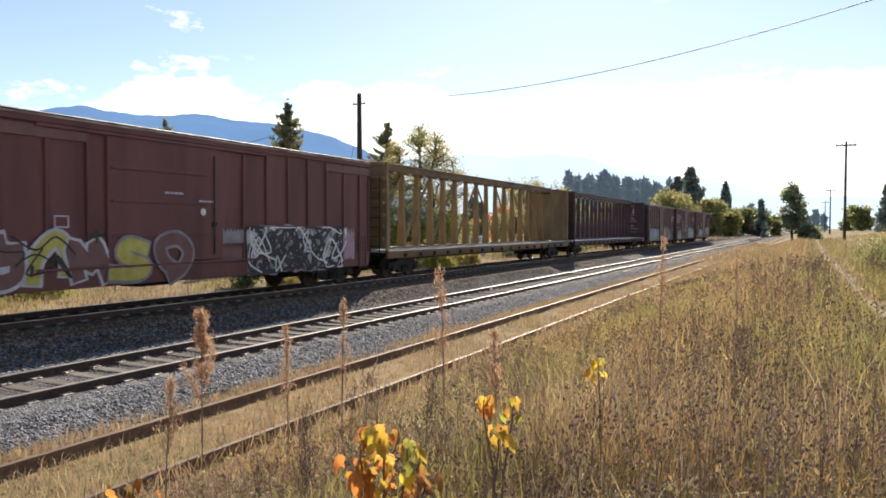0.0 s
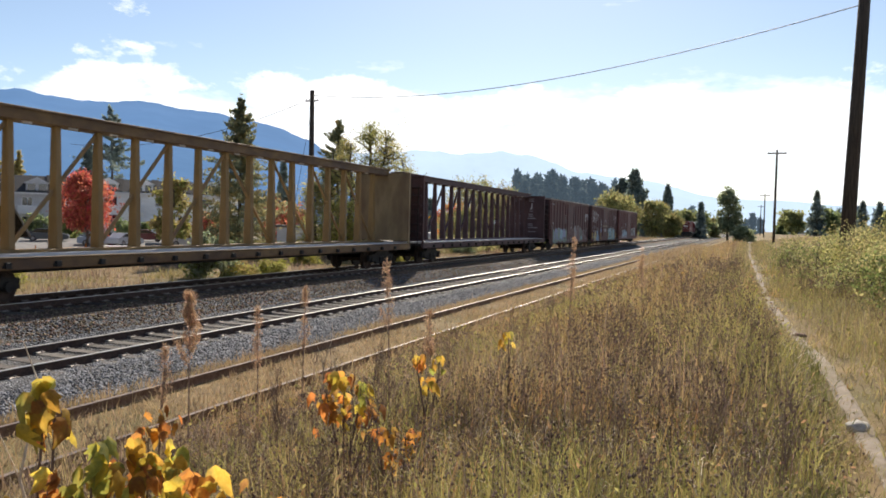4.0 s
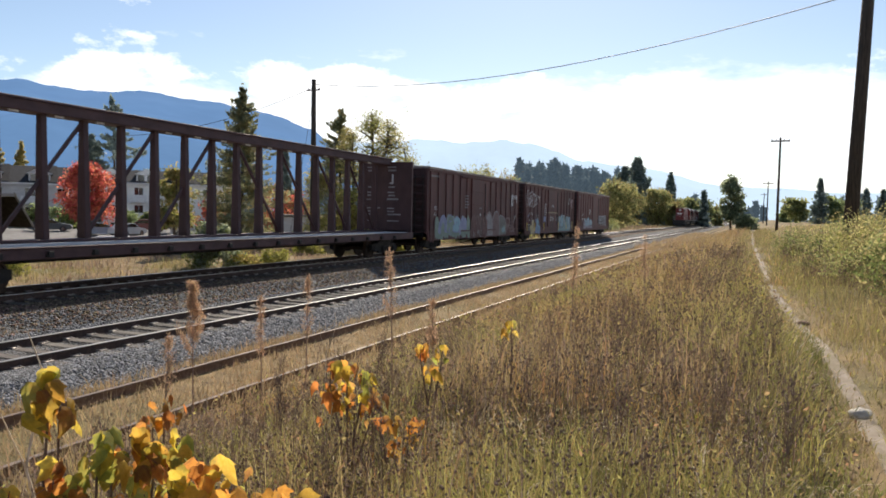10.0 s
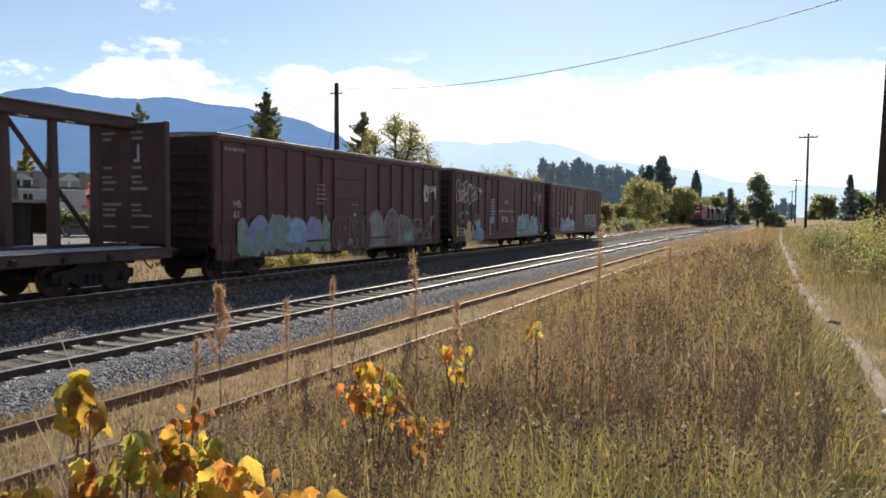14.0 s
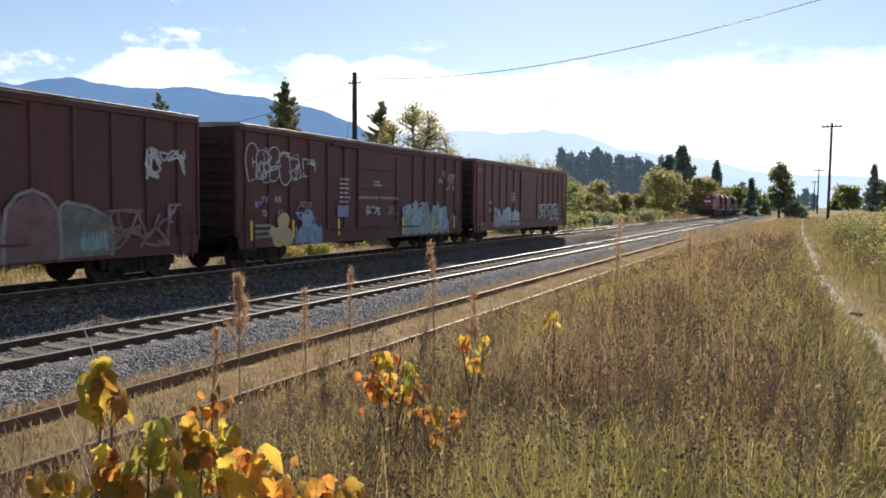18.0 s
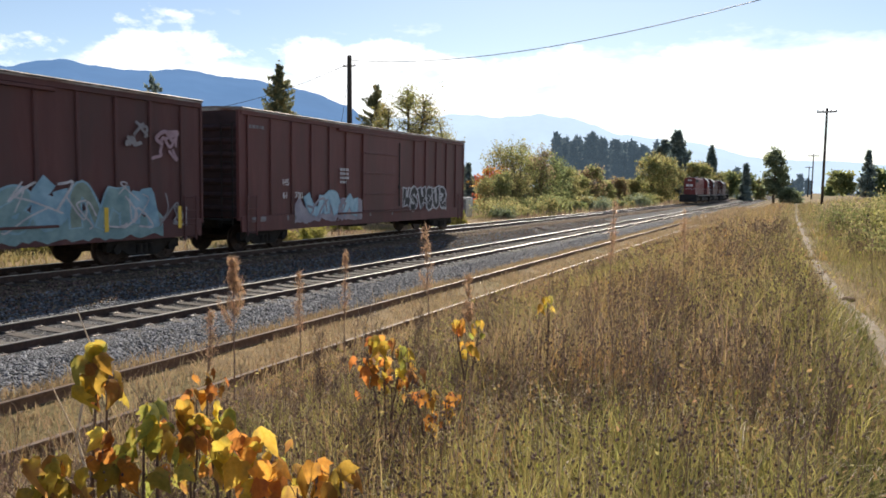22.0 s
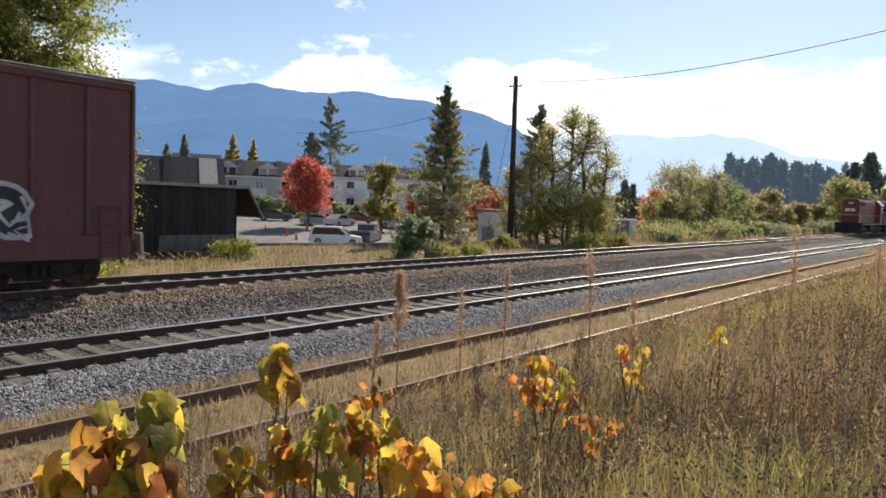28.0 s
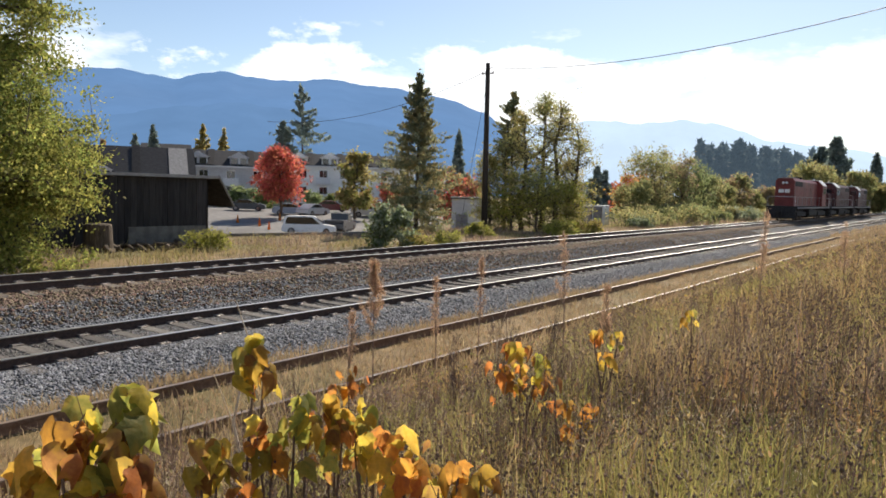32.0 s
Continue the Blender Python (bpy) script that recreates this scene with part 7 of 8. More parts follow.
leafy_shrub("slim maple shrub with yellow leaves", 42.7, 3.4, [(0, 0, 0.90, 0.07, 0.09, 14, (Y, G, Y)), (0.5, 0, 0.72, 0.09, 0.08, 10, (Y, O, R))], 0.082, 7)
leafy_shrub("small distant maple with pale orange leaves", 43.5, 5.0, [(0, 0, 0.87, 0.12, 0.08, 16, (O, O, R)), (0.8, 0.1, 0.72, 0.1, 0.07, 7, (R, O))], 0.086, 8)
leafy_shrub("low maple with big yellow and orange leaves", 41.3, 2.78, [(0.7, 0, 0.80, 0.09, 0.09, 13, (Y, Y, O)), (-0.9, 0, 0.84, 0.07, 0.06, 8, (O, Y)), (-0.2, -0.1, 0.62, 0.12, 0.08, 12, (Y, O, G)), (-1.9, -0.1, 0.74, 0.07, 0.07, 10, (O, O, R))], 0.101, 9)
leafy_shrub("low shrub with glossy orange leaves", 34.6, 2.4, [(0.7, 0, 0.79, 0.06, 0.06, 7, (O, O, Y)), (-1.2, 0, 0.76, 0.06, 0.05, 6, (O, Y)), (2.2, 0, 0.70, 0.07, 0.05, 6, (O, R))], 0.094, 10)
leafy_shrub("shrub with orange and yellow leaves in the grass", 29.9, 5.0, [(1.4, 0, 0.84, 0.12, 0.10, 16, (O, O, Y)), (0.1, 0, 0.80, 0.13, 0.12, 17, (O, Y, R)), (-1.2, 0, 0.78, 0.11, 0.09, 13, (O, Y, G)), (-0.5, 0, 0.6, 0.2, 0.08, 13, (O, R, Y)), (-2.2, 0, 0.68, 0.1, 0.07, 7, (O, R))], 0.086, 11)
leafy_shrub("trailing shrub with pale orange leaves", 26.1, 4.4, [(1.2, 0, 0.60, 0.12, 0.05, 9, (O, R, R)), (-1.0, 0, 0.56, 0.13, 0.05, 9, (R, O)), (0, 0, 0.42, 0.14, 0.05, 7, (O, R))], 0.078, 12)
leafy_shrub("small plant with bright yellow leaves in the grass", 17.2, 6.6, [(0, 0, 0.76, 0.07, 0.08, 11, (Y, Y, G))], 0.086, 13)
leafy_shrub("thin shrub with yellow leaves in the grass", 23.4, 5.6, [(0.9, 0, 0.80, 0.08, 0.07, 8, (Y, O)), (-0.8, 0, 0.78, 0.08, 0.07, 8, (Y, G)), (0, 0, 0.6, 0.12, 0.07, 7, (O, Y))], 0.078, 14)
leafy_shrub("low clump of rust and gold leaves", 58.2, 2.7, [(0, 0, 0.6, 0.12, 0.09, 12, (R, O, Y)), (1.6, 0, 0.52, 0.1, 0.08, 9, (R, O))], 0.090, 15)
leafy_shrub("low yellow-leaved seedlings in the grass", 37.6, 3.6, [(0, 0, 0.56, 0.11, 0.08, 10, (Y, R, G)), (1.8, 0, 0.5, 0.1, 0.08, 8, (Y, O))], 0.078, 16)


def bushes():
    broadleaf("white_berry_bush", "dark green bush with pale silvery leaves beside the main track", polar(40.0, 31), 2.0, 0.8, 4600, 0.085, "green", 90, bare=0.02, stems=5, second="silver", squash=0.6)
    for k, (az, d, h, c1, c2) in enumerate(((53.8, 29.5, 0.8, "limegreen", "olive"), (37.6, 31.5, 0.9, "limegreen", "gold"), (35.6, 33, 0.8, "limegreen", "olive"), (26.5, 43, 1.2, "limegreen", "olive"), (24.9, 47, 0.9, "limegreen", "gold"), (33.0, 40, 0.7, "limegreen", "olive"))):
        broadleaf("trackside_shrub", "low yellow-green shrub in the grass beyond the main track", polar(az, d), h, h * 0.95, 2200, 0.0019 * d, c1, 91 + k, bare=0.02, stems=4, second=c2, squash=0.4, group="low shrubs by the tracks")
    rr = random.Random(21)
    for k in range(22):
        az = 9.5 + 12.5 * (k + rr.uniform(-0.4, 0.4)) / 22
        x = -21.5 - 5.0 * rr.random() ** 2
        at = (x, -x / math.tan(radians(az)))
        h, far = rr.uniform(0.5, 1.7), math.hypot(*at)
        broadleaf("trackside_shrub", "pale scrubby shrub in the dry grass beyond the main track", at, h, h * rr.uniform(1.0, 1.7), 2200, 0.0016 * far, ("silver", "dullolive", "dullgold", "dullgreen")[rr.randrange(4)], 500 + k, bare=0.0, stems=5, second=("dullgold", "dullolive", "silver")[k % 3], squash=0.4, uneven=2.0, group="low shrubs by the tracks")
    for k, (x, y, h) in enumerate(((3.6, 12.0, 1.25), (4.6, 14.5, 1.4), (3.0, 16.5, 1.0), (5.4, 10.5, 1.2), (3.8, 19, 1.2), (5.8, 18, 1.3), (4.6, 24, 1.3), (3.2, 27, 1.1), (6.6, 28, 1.4), (4.4, 34, 1.3), (7.2, 13, 1.4), (2.5, 22.3, 1.5), (3.1, 20.6, 1.4), (3.5, 23.2, 1.6), (2.9, 13.6, 1.1), (2.6, 10.6, 0.9), (3.3, 9.0, 1.1), (4.4, 11.6, 1.5), (4.3, 16.4, 1.5), (5.2, 20.5, 1.6), (2.2, 31, 1.3), (4.0, 29.5, 1.4), (2.6, 18.0, 1.0), (4.2, 8.2, 1.3), (6.2, 23, 1.7))):
        broadleaf("bank_bush", "leafy yellow-green bush on the grass bank", (x, y), h * 0.88, h * 0.9, 5200, 0.036, ("olive", "dullolive", "green")[k % 3], 110 + k, bare=0.0, stems=6, second="dullgold", squash=0.5, uneven=1.0, group="bushes on the bank")


bushes()

# ---- poles and wires ----
def utility_pole(label, at, h, r, arm=0.0, lean=(0, 0), z=None):
    zb = float(land(*at)) if z is None else z
    t = thing("utility_pole", label, "pole", (at[0], at[1], zb - 0.3), group="utility poles")
    top = (lean[0], lean[1], h + 0.3)
    part("shaft", Shape().tube([(0, 0, 0), (lean[0] / 2, lean[1] / 2, h / 2), top], [r, r * 0.85, r * 0.68], 14), M["pole_wood"], t, smooth=True)
    part("pole_cap", Shape().lathe([(h + 0.28, r * 0.72), (h + 0.33, r * 0.5)], "z", 12, (lean[0], lean[1], 0)), M["pole_wood"], t)
    if arm:
        part("crossarm", Shape().box(-arm, arm, -0.06, 0.06, h - 0.15, h, 0.01), M["pole_wood"], t, at=(lean[0], lean[1], 0))
        for x in (-arm * 0.9, -arm * 0.4, arm * 0.4, arm * 0.9):
            part("insulator", Shape().lathe([(h, 0.03), (h + 0.05, 0.06), (h + 0.16, 0.045)], "z", 10, (x + lean[0], lean[1], 0)), M["white"], t)
    else:
        part("bracket", Shape().box(-0.45, 0.45, -0.04, 0.04, h - 0.35, h - 0.28, 0.01).tube([(0.4, 0, h - 0.3), (0.4, 0, h - 0.15)], [0.03, 0.02], 8).tube([(-0.4, 0, h - 0.3), (-0.4, 0, h - 0.15)], [0.03, 0.02], 8), M["pole_wood"], t, at=(lean[0], lean[1], 0))
    return t


POLE_A = polar(32.75, 46)
utility_pole("tall dark wooden utility pole beyond the main track", POLE_A, 10.4, 0.2, lean=(-0.15, 0.1), z=-0.36)
POLE_B = polar(-6.25, 26.0)
utility_pole("thick dark creosoted wooden pole on the grass bank", POLE_B, 11.0, 0.22, lean=(0.3, 0.0))
for az, d, arm in ((-1.75, 88, 0.95), (-1.08, 165, 1.0), (-0.85, 240, 1.0)):
    utility_pole("weathered utility pole with a crossarm across the field", polar(az, d), 10.2 if d < 100 else 9.0, 0.15, arm)


def wire(name, a0, b0, sag, r, label, n=24):
    pts = []
    for k in range(n + 1):
        g = k / n
        p = Vector(a0).lerp(Vector(b0), g)
        pts.append((p.x, p.y, p.z - 4 * sag * g * (1 - g)))
    return solo(name, Shape().tube(pts, [r] * (n + 1), 5), M["wire"], label, "cable")


wire("overhead_cable", (POLE_A[0], POLE_A[1], 9.75), (POLE_B[0] + 0.2, POLE_B[1], 9.1), 1.05, 0.017, "thin sagging overhead cable between the poles")
wire("overhead_cable", (POLE_A[0], POLE_A[1], 9.6), (*polar(49.5, 60), 7.2), 1.1, 0.016, "thin service cable running to the town")
wire("guy_wire", (POLE_A[0] - 0.1, POLE_A[1], 9.0), (*polar(34.6, 46.5), 0.0), 0.05, 0.012, "thin slanting guy wire of the pole")

# ---- shed, car park, town ----
def shed():
    t = thing("shed", "long dark weathered wooden shed with a pale roof edge", "shed", (-26.4, 19.3, -0.38))
    # the long wall faces the tracks; the building runs away to the left
    part("core", Shape().prism([(-6.0, 0.0), (-0.06, 0.0), (-0.06, 2.74), (-6.0, 2.55)], "y", -13.0, 0.0), M["shed"], t)
    rng = random.Random(4)
    y, k = -12.98, 0
    while y < -0.05:
        w = 0.27 + rng.uniform(-0.02, 0.02)
        part("wall_board", Shape().box(-0.06, rng.uniform(-0.012, 0.008), y, y + w - 0.012, 0.02, 2.75, 0.006), M["shed"], t)
        y += w
    x = -5.95
    while x < -0.1:
        part("wall_board", Shape().box(x, x + 0.27, 0.0, 0.035, 0.02, 2.55, 0.006), M["shed"], t)
        x += 0.285
    part("plank_skirt", Shape().box(0.0, 0.06, -3.6, -0.1, 0.0, 0.75, 0.01), M["concrete"], t, "grey plywood skirt")
    part("roof", Shape().prism([(0.25, 2.72), (0.25, 2.84), (-6.3, 2.66), (-6.3, 2.54)], "y", -13.4, 0.5), M["shed_roof"], t, "pale metal roof edge")
    part("side_awning", Shape().prism([(0.4, 2.82), (1.15, 1.6), (1.15, 1.52), (0.4, 2.7)], "x", -6.3, 0.2), M["shed"], t, "sloping lean-to roof at the end")
    part("awning_edge", Shape().prism([(0.4, 2.88), (1.2, 1.62), (1.2, 1.54), (0.4, 2.8)], "x", 0.2, 0.28), M["shed_roof"], t)
    part("awning_post", Shape().box(-5.9, -5.78, 0.9, 1.02, 0, 2.0), M["shed"], t)
    return t


shed()


def stump():
    t = thing("tree_stump", "dark sawn tree stump among fallen branches", "stump", (-25.3, 13.9, -0.42))
    part("trunk", Shape().lathe([(0, 0.62), (0.15, 0.5), (0.95, 0.46), (1.0, 0.42)], "z", 18), M["bark"], t, smooth=False)
    for k in range(5):
        a0 = k * 1.25
        part("root", Shape().tube([(0.4 * math.cos(a0), 0.4 * math.sin(a0), 0.2), (0.8 * math.cos(a0), 0.8 * math.sin(a0), 0.02)], [0.14, 0.05], 7), M["bark"], t)
    rr2 = random.Random(8)
    for k in range(9):
        x, y, an = rr2.uniform(-25.6, -24.6), 14.6 + k * 0.4, rr2.uniform(0, 360)
        ln_ = rr2.uniform(0.8, 1.9)
        s_ = Shape().tube([(-ln_ / 2, 0, 0.06), (0, 0.08, 0.1 + 0.1 * rr2.random()), (ln_ / 2, 0, 0.05)], [0.09, 0.07, 0.04], 7)
        o = solo("fallen_branch", s_, M["bark"], "cut grey branch lying in front of the shed", "branch", group="cut branches")
        o.matrix_world = pose(x, y, -0.42, 0, rr2.uniform(-14, 14), an)


stump()

LOT = float(land(-60, 40)) + 0.12


def lot_z(d):
    """The car park is level near the tracks and climbs towards the buildings."""
    return LOT + 1.35 * min(max((d - 72) / 24.0, 0.0), 1.0)


# the car park: a paved sheet below the brow, with its low wall
s, rows = Shape(), (46, 58, 72, 84, 96, 124)
for p, q in zip(rows, rows[1:]):
    for top in (0.0, -0.35):
        s.add([(*polar(az, d), lot_z(d) + top) for az, d in ((57, p), (36, p), (36, q), (57, q))], [(0, 1, 2, 3)])
solo("car_park", s, M["asphalt"], "pale sunlit asphalt car park", "car park", kind="structure")
a0, b0 = Vector((*polar(53.0, 36.5), 0)), Vector((*polar(41.0, 40.5), 0))
d0 = (b0 - a0)
s = Shape().box(0, d0.length, -0.12, 0.12, -0.9, 0.0, 0.02)
ob = solo("retaining_wall", s, M["concrete"], "low dark concrete wall along the car park edge", "wall", kind="structure")
ob.matrix_world = pose(a0.x, a0.y, -0.22, 0, 0, math.degrees(math.atan2(d0.y, d0.x)))
s = Shape()
for k in range(9):
    az = 43 + k * 1.35
    p, q = polar(az, 63), polar(az, 68)
    s.add([(p[0], p[1], LOT + 0.006), (p[0] + 0.15, p[1], LOT + 0.006), (q[0] + 0.15, q[1], LOT + 0.006), (q[0], q[1], LOT + 0.006)], [(0, 1, 2, 3)])
tagged(new("parking_line", s.mesh("parking_line", M["white"])), "faded white parking lines", "road marking", kind="structure")


def vehicle(label, at, rz, paint, kind, group="parked vehicles"):
    """A parked car built from its side profile."""
    t = thing("parked_" + kind, label, kind, (at[0], at[1], lot_z(math.hypot(*at))), rz, group=group)
    L, w = {"van": (5.0, 0.92), "car": (4.5, 0.88), "pickup": (5.4, 0.95)}[kind]
    h = {"van": 1.75, "car": 1.45, "pickup": 1.8}[kind]
    P = mat("paint_" + str(round(paint[0], 2)) + str(round(paint[2], 2)), paint, tuple(min(1, c_ * 1.15) for c_ in paint), 1.0, 0.3, spec=0.6)
    x0, x1 = -L / 2, L / 2
    part("body", Shape().prism([(x0, 0.35), (x0 + 0.05, 0.85), (x0 + 0.2, 0.98), (x1 - 1.1, 0.98), (x1 - 0.15, 0.82), (x1, 0.6), (x1, 0.32), (x1 - 0.3, 0.25), (x0 + 0.3, 0.25)], "y", -w, w), P, t)
    if kind == "van":
        cab = [(x0 + 0.12, 0.98), (x0 + 0.3, h - 0.08), (x0 + 0.5, h), (x1 - 2.0, h), (x1 - 1.15, 0.98)]
    elif kind == "car":
        cab = [(x0 + 0.55, 0.98), (x0 + 1.25, h), (x1 - 2.0, h), (x1 - 1.2, 0.98)]
    else:
        cab = [(x0 + 2.1, 0.98), (x0 + 2.25, h), (x1 - 1.9, h), (x1 - 1.25, 0.98)]
        part("cargo_bed", Shape().box(x0 + 0.08, x0 + 2.05, -w + 0.02, w - 0.02, 0.95, 1.2, 0.03), P, t)
    part("cabin", Shape().prism(cab, "y", -w + 0.1, w - 0.1), P, t)
    mx = sum(p[0] for p in cab) / len(cab)
    for side in (-1, 1):
        win = [(mx + (p[0] - mx) * 0.86, 1.0 + (p[1] - 0.98) * 0.82) for p in cab]
        part("side_window", Shape().prism(win, "y", *sorted((side * (w - 0.1), side * (w - 0.085)))), M["glass"], t)
        for x in (x0 + 0.9, x1 - 0.9):
            wh = part("wheel", Shape().lathe([(side * (w - 0.2), 0.33), (side * (w + 0.01), 0.33), (side * (w + 0.02), 0.27)], "y", 18, (x, 0, 0.33)), M["grafblack"], t)
            part("rim", Shape().lathe([(side * (w + 0.02), 0.2), (side * (w + 0.03), 0.17)], "y", 14, (x, 0, 0.33)), M["roof"], wh)
    part("windscreen", Shape().add([(cab[-2][0] + 0.03, -w + 0.18, cab[-2][1] - 0.04), (cab[-2][0] + 0.03, w - 0.18, cab[-2][1] - 0.04), (cab[-1][0] + 0.03, w - 0.14, cab[-1][1] + 0.04), (cab[-1][0] + 0.03, -w + 0.14, cab[-1][1] + 0.04)], [(0, 1, 2, 3)]), M["glass"], t)
    for side in (-1, 1):
        part("headlight", Shape().box(x1 - 0.08, x1 + 0.01, *sorted((side * (w - 0.1), side * (w - 0.4))), 0.58, 0.74, 0.02), M["white"], t)
    return t


vehicle("white van with dark windows parked behind the wall", polar(46.3, 70), 44, (0.7, 0.7, 0.7), "van")
vehicle("dark pickup truck parked in the lot", polar(43.9, 74), 120, (0.03, 0.03, 0.035), "pickup")
vehicle("silver car parked by the red maple", polar(46.0, 90), 100, (0.45, 0.47, 0.5), "car")
vehicle("blue car parked under the red maple", polar(47.6, 90), 42, (0.25, 0.32, 0.42), "car")
vehicle("dark car parked near the kerb", polar(50.9, 95), 46, (0.04, 0.05, 0.06), "car")
vehicle("silver car parked beside the trees", polar(41.7, 90), 45, (0.5, 0.5, 0.52), "car")
vehicle("dark red car parked at the building", polar(44.6, 96), 44, (0.14, 0.02, 0.02), "car")
for k, az in enumerate((49.3, 50.0, 51.6, 48.5)):
    t = thing("traffic_cone", "orange traffic cone on the car park", "cone", (*polar(az, 74 + 3 * k), lot_z(74 + 3 * k)), group="traffic cones")
    part("base", Shape().box(-0.2, 0.2, -0.2, 0.2, 0, 0.04, 0.01), M["grafblack"], t)
    part("cone", Shape().lathe([(0.03, 0.17), (0.9, 0.035), (0.92, 0.02)], "z", 14), M["leaf_orange"], t)


def apartment(label, az0, az1, d, z0, storeys, wall, seed, roof_h=2.6, dormers=3, storey=2.6):
    """A block seen on its long side, with storeys of windows, balconies and a pitched roof."""
    a1, b1 = Vector((*polar(az0, d), 0)), Vector((*polar(az1, d), 0))
    u = (b1 - a1)
    W_, H_ = u.length, storeys * storey
    t = thing("apartment_building", label, "building", (a1.x, a1.y, z0), math.degrees(math.atan2(u.y, u.x)), group="apartment buildings")
    # local x runs along the front, local y away from it
    part("wall", Shape().box(0, W_, 0, 11, 0, H_, 0.02), M[wall], t)
    part("roof", Shape().prism([(-0.5, H_), (5.5, H_ + roof_h), (11.5, H_), (11.5, H_ + 0.2), (5.5, H_ + roof_h + 0.2), (-0.5, H_ + 0.2)], "x", -0.5, W_ + 0.5), M["shingle"], t)
    part("gable", Shape().prism([(0, H_), (11, H_), (5.5, H_ + roof_h)], "x", 0.1, W_ - 0.1), M[wall], t)
    part("fascia", Shape().box(-0.5, W_ + 0.5, -0.55, -0.45, H_ - 0.02, H_ + 0.2), M["white"], t)
    rng = random.Random(seed)
    n = max(3, int(W_ / 3.0))
    for i in range(n):
        x = (i + 0.5) * W_ / n
        for k in range(storeys):
            z = k * storey + 0.85
            wd = part("window", Shape().box(x - 0.65, x + 0.65, -0.05, 0.02, z, z + 1.3, 0.02), M["white"], t)
            part("pane", Shape().box(x - 0.57, x - 0.03, -0.07, -0.045, z + 0.08, z + 1.22), M["glass"], wd)
            part("pane", Shape().box(x + 0.03, x + 0.57, -0.07, -0.045, z + 0.08, z + 1.22), M["glass"], wd)
            if i % 3 == 1 and k:
                part("balcony", Shape().box(x - 1.1, x + 1.1, -1.2, 0, z - 0.95, z - 0.8).box(x - 1.1, x + 1.1, -1.2, -1.14, z - 0.8, z + 0.15), M["white"], t)
    for k in range(dormers):
        x = (k + 0.2) * W_ / dormers
        g = part("dormer", Shape().box(x - 1.3, x + 1.3, 0.3, 4.0, H_ + 0.25, H_ + 1.5).prism([(x - 1.6, H_ + 1.45), (x + 1.6, H_ + 1.45), (x, H_ + 2.3)], "y", 0.1, 4.4), M[wall], t, "white gabled dormer")
        for dx in (-0.65, 0.65):
            part("pane", Shape().box(x + dx - 0.45, x + dx + 0.45, 0.26, 0.305, H_ + 0.5, H_ + 1.35), M["glass"], g)
        x = (k + 0.5) * W_ / dormers
        part("roof_strip", Shape().prism([(-0.45, H_ + 0.22), (5.4, H_ + roof_h + 0.22), (5.4, H_ + roof_h + 0.36), (-0.45, H_ + 0.36)], "x", x - 0.5, x + 0.5), M["shingle_dark"], t, "dark roof valley")
    return t


apartment("pale three-storey apartment block with grey pitched roof", 47.6, 38.2, 118, -2.45, 3, "stucco", 1, 2.1, 4)
apartment("grey apartment wing with dark roof valleys", 55.0, 49.2, 112, -2.9, 3, "stucco_grey", 2, 2.5, 2, 2.53)
roofed = apartment("long grey building with a low roof behind the shed", 62.5, 54.8, 105, -3.0, 2, "stucco_grey", 3, 4.7, 1)
# Pale strip added over the shingles to show where sun strikes the roof.
part("roof_panel", Shape().prism([(-0.45, 5.44), (5.4, 9.98), (5.4, 10.1), (-0.45, 5.56)], "x", 11.2, 13.6), M["shed_roof"], roofed, "pale strip laid on for the sunlit part of the roof")
apartment("distant pale house on the rise above the roofs", 58.2, 55.0, 190, -2.6, 4, "stucco_grey", 7, 2.0, 0, 3.1)
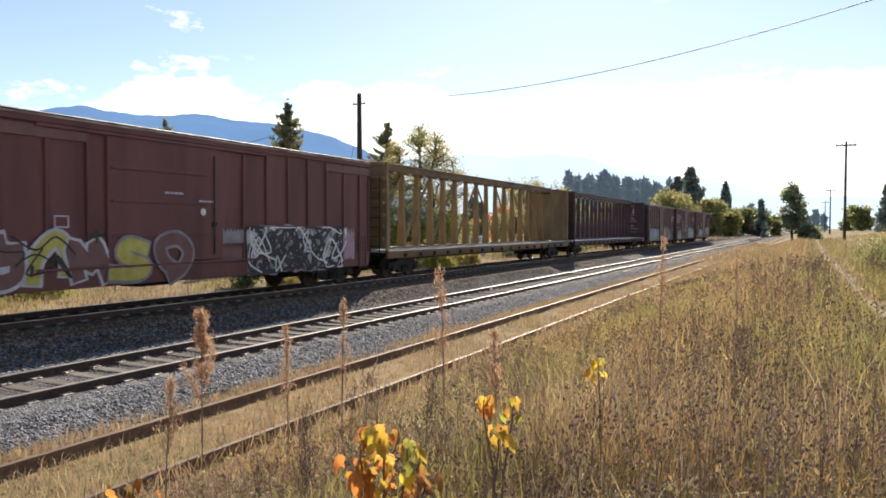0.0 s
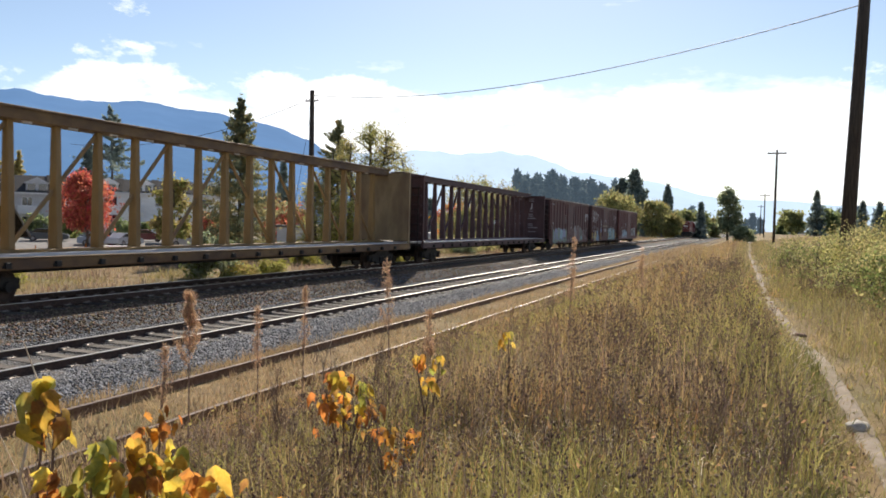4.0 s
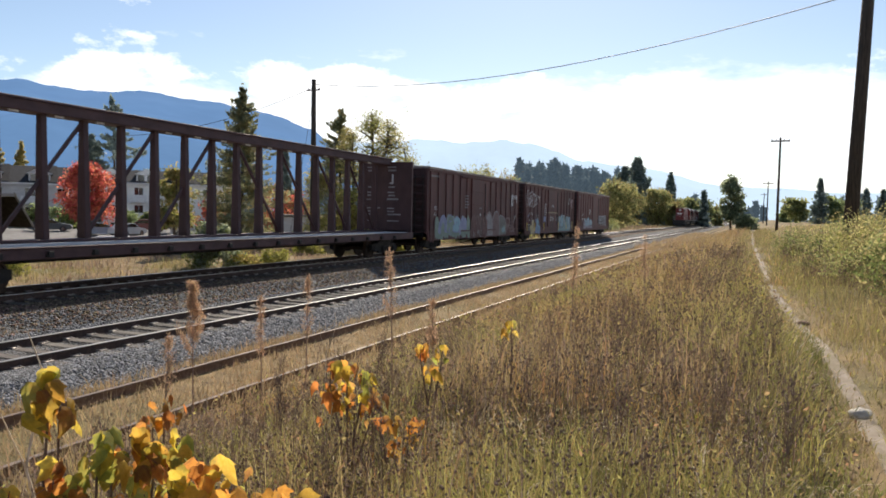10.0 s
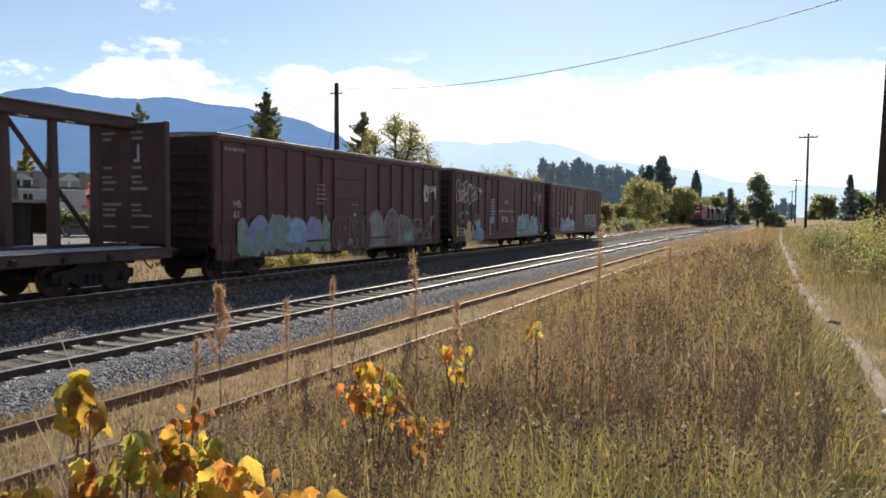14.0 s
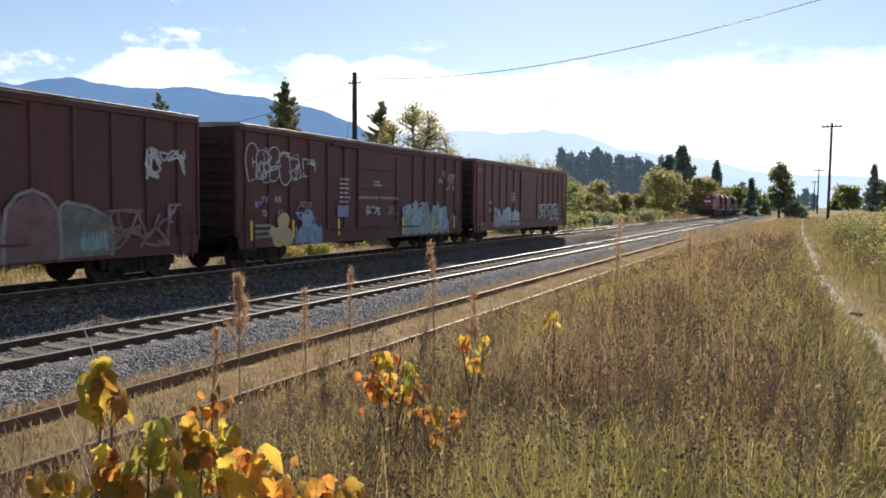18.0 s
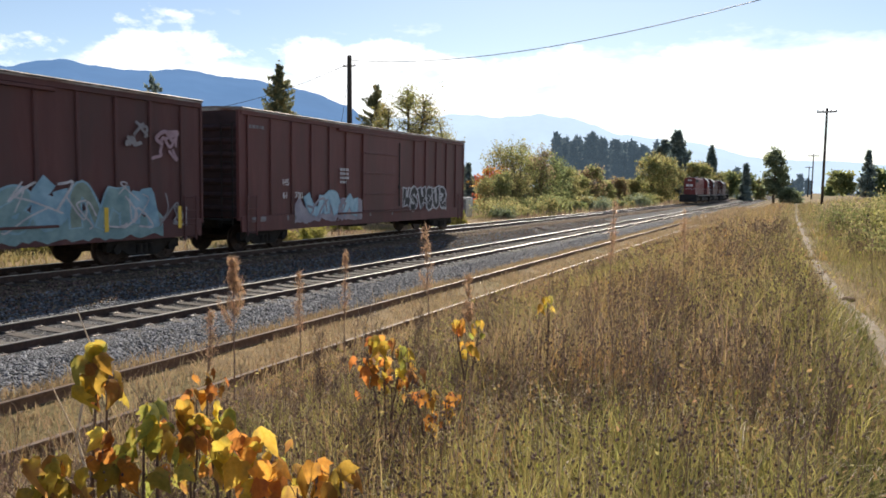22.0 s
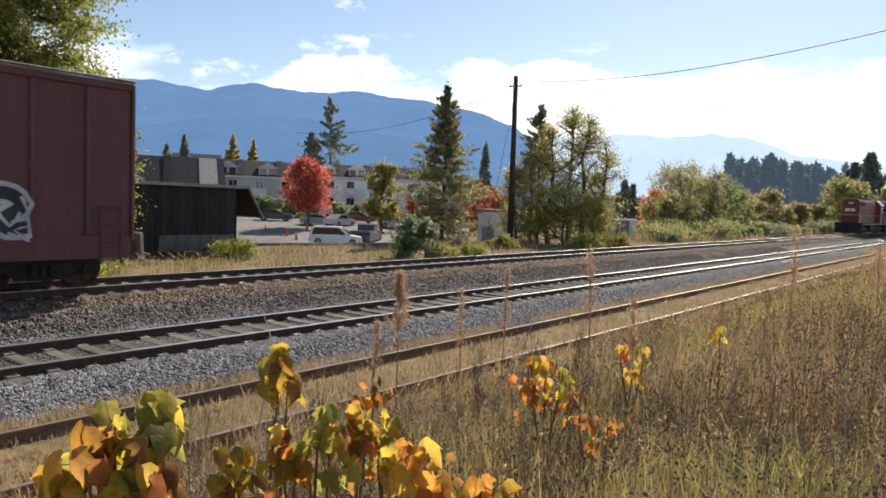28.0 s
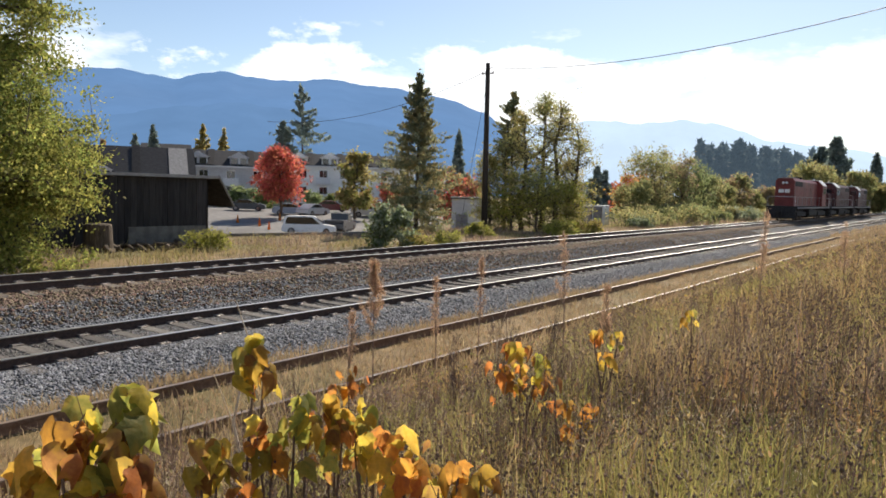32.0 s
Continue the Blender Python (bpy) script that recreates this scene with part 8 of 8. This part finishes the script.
for k, (az, d, h, c1) in enumerate(((52.3, 108, 2.6, "green"), (51.0, 107, 3.0, "dullgreen"), (49.4, 106, 2.4, "green"), (46.2, 108, 2.6, "dullgreen"), (44.9, 110, 2.2, "green"))):
    broadleaf("hedge_bush", "clipped dark green bush at the foot of the apartments", polar(az, d), h, h * 0.7, 1500, 0.2, c1, 400 + k, bare=0.0, stems=4, squash=0.5, z=lot_z(d), group="bushes by the apartments")
a1, b1 = Vector((*polar(35.3, 68), 0)), Vector((*polar(32.9, 68), 0))
u = b1 - a1
t = thing("storage_building", "plain pale grey metal storage building behind the trees", "building", (a1.x, a1.y, -2.2), math.degrees(math.atan2(u.y, u.x)))
part("wall", Shape().box(0, u.length, 0, 6, 0, 3.6, 0.03), M["stucco_grey"], t)
part("roof", Shape().box(-0.15, u.length + 0.15, -0.15, 6.15, 3.6, 3.8, 0.03), M["concrete"], t)
part("door", Shape().box(0.4, 1.5, -0.05, 0.0, 0.0, 2.2, 0.01), M["grafgrey"], t)
apartment("beige house beyond the birch grove", 26.2, 23.6, 150, -2.2, 2, "stucco", 5, 1.6, 1)
t = thing("utility_cabinet", "pale metal utility cabinet beside the line", "cabinet", (*polar(24.2, 62), float(land(*polar(24.2, 62)))))
part("body", Shape().box(-0.9, 0.9, -0.6, 0.6, 0, 1.7, 0.04), M["white"], t)
part("door", Shape().box(-0.8, -0.05, -0.63, -0.6, 0.1, 1.55, 0.01), M["grafgrey"], t)
part("door", Shape().box(0.05, 0.8, -0.63, -0.6, 0.1, 1.55, 0.01), M["grafgrey"], t)


# ---- what moves ----
def travelled(t):
    """Metres that the train has rolled after t seconds."""
    return 4.088 * t + 0.0031 * t * t - 0.055 * max(0.0, t - 25.0) ** 2


def engine_travelled(t):
    """Metres that the light engines have rolled after t seconds."""
    return 4.9 * t


def motions():
    times = [1.0 * k for k in range(33)]
    for k, (car, y) in enumerate(TRAIN):
        rolled = travelled if k < LIGHT_ENGINES else engine_travelled
        walk(car, [(t, pose(TRACKS["main"][0], y - rolled(t), 0)) for t in times])
    steps = [4 * k / 30 for k in range(241)]
    for wheel, r, at in WHEELSETS:
        walk(wheel, [(t, pose(*at, math.degrees((travelled if r < 0.45 else engine_travelled)(t) / r), 0, 0)) for t in steps])


motions()
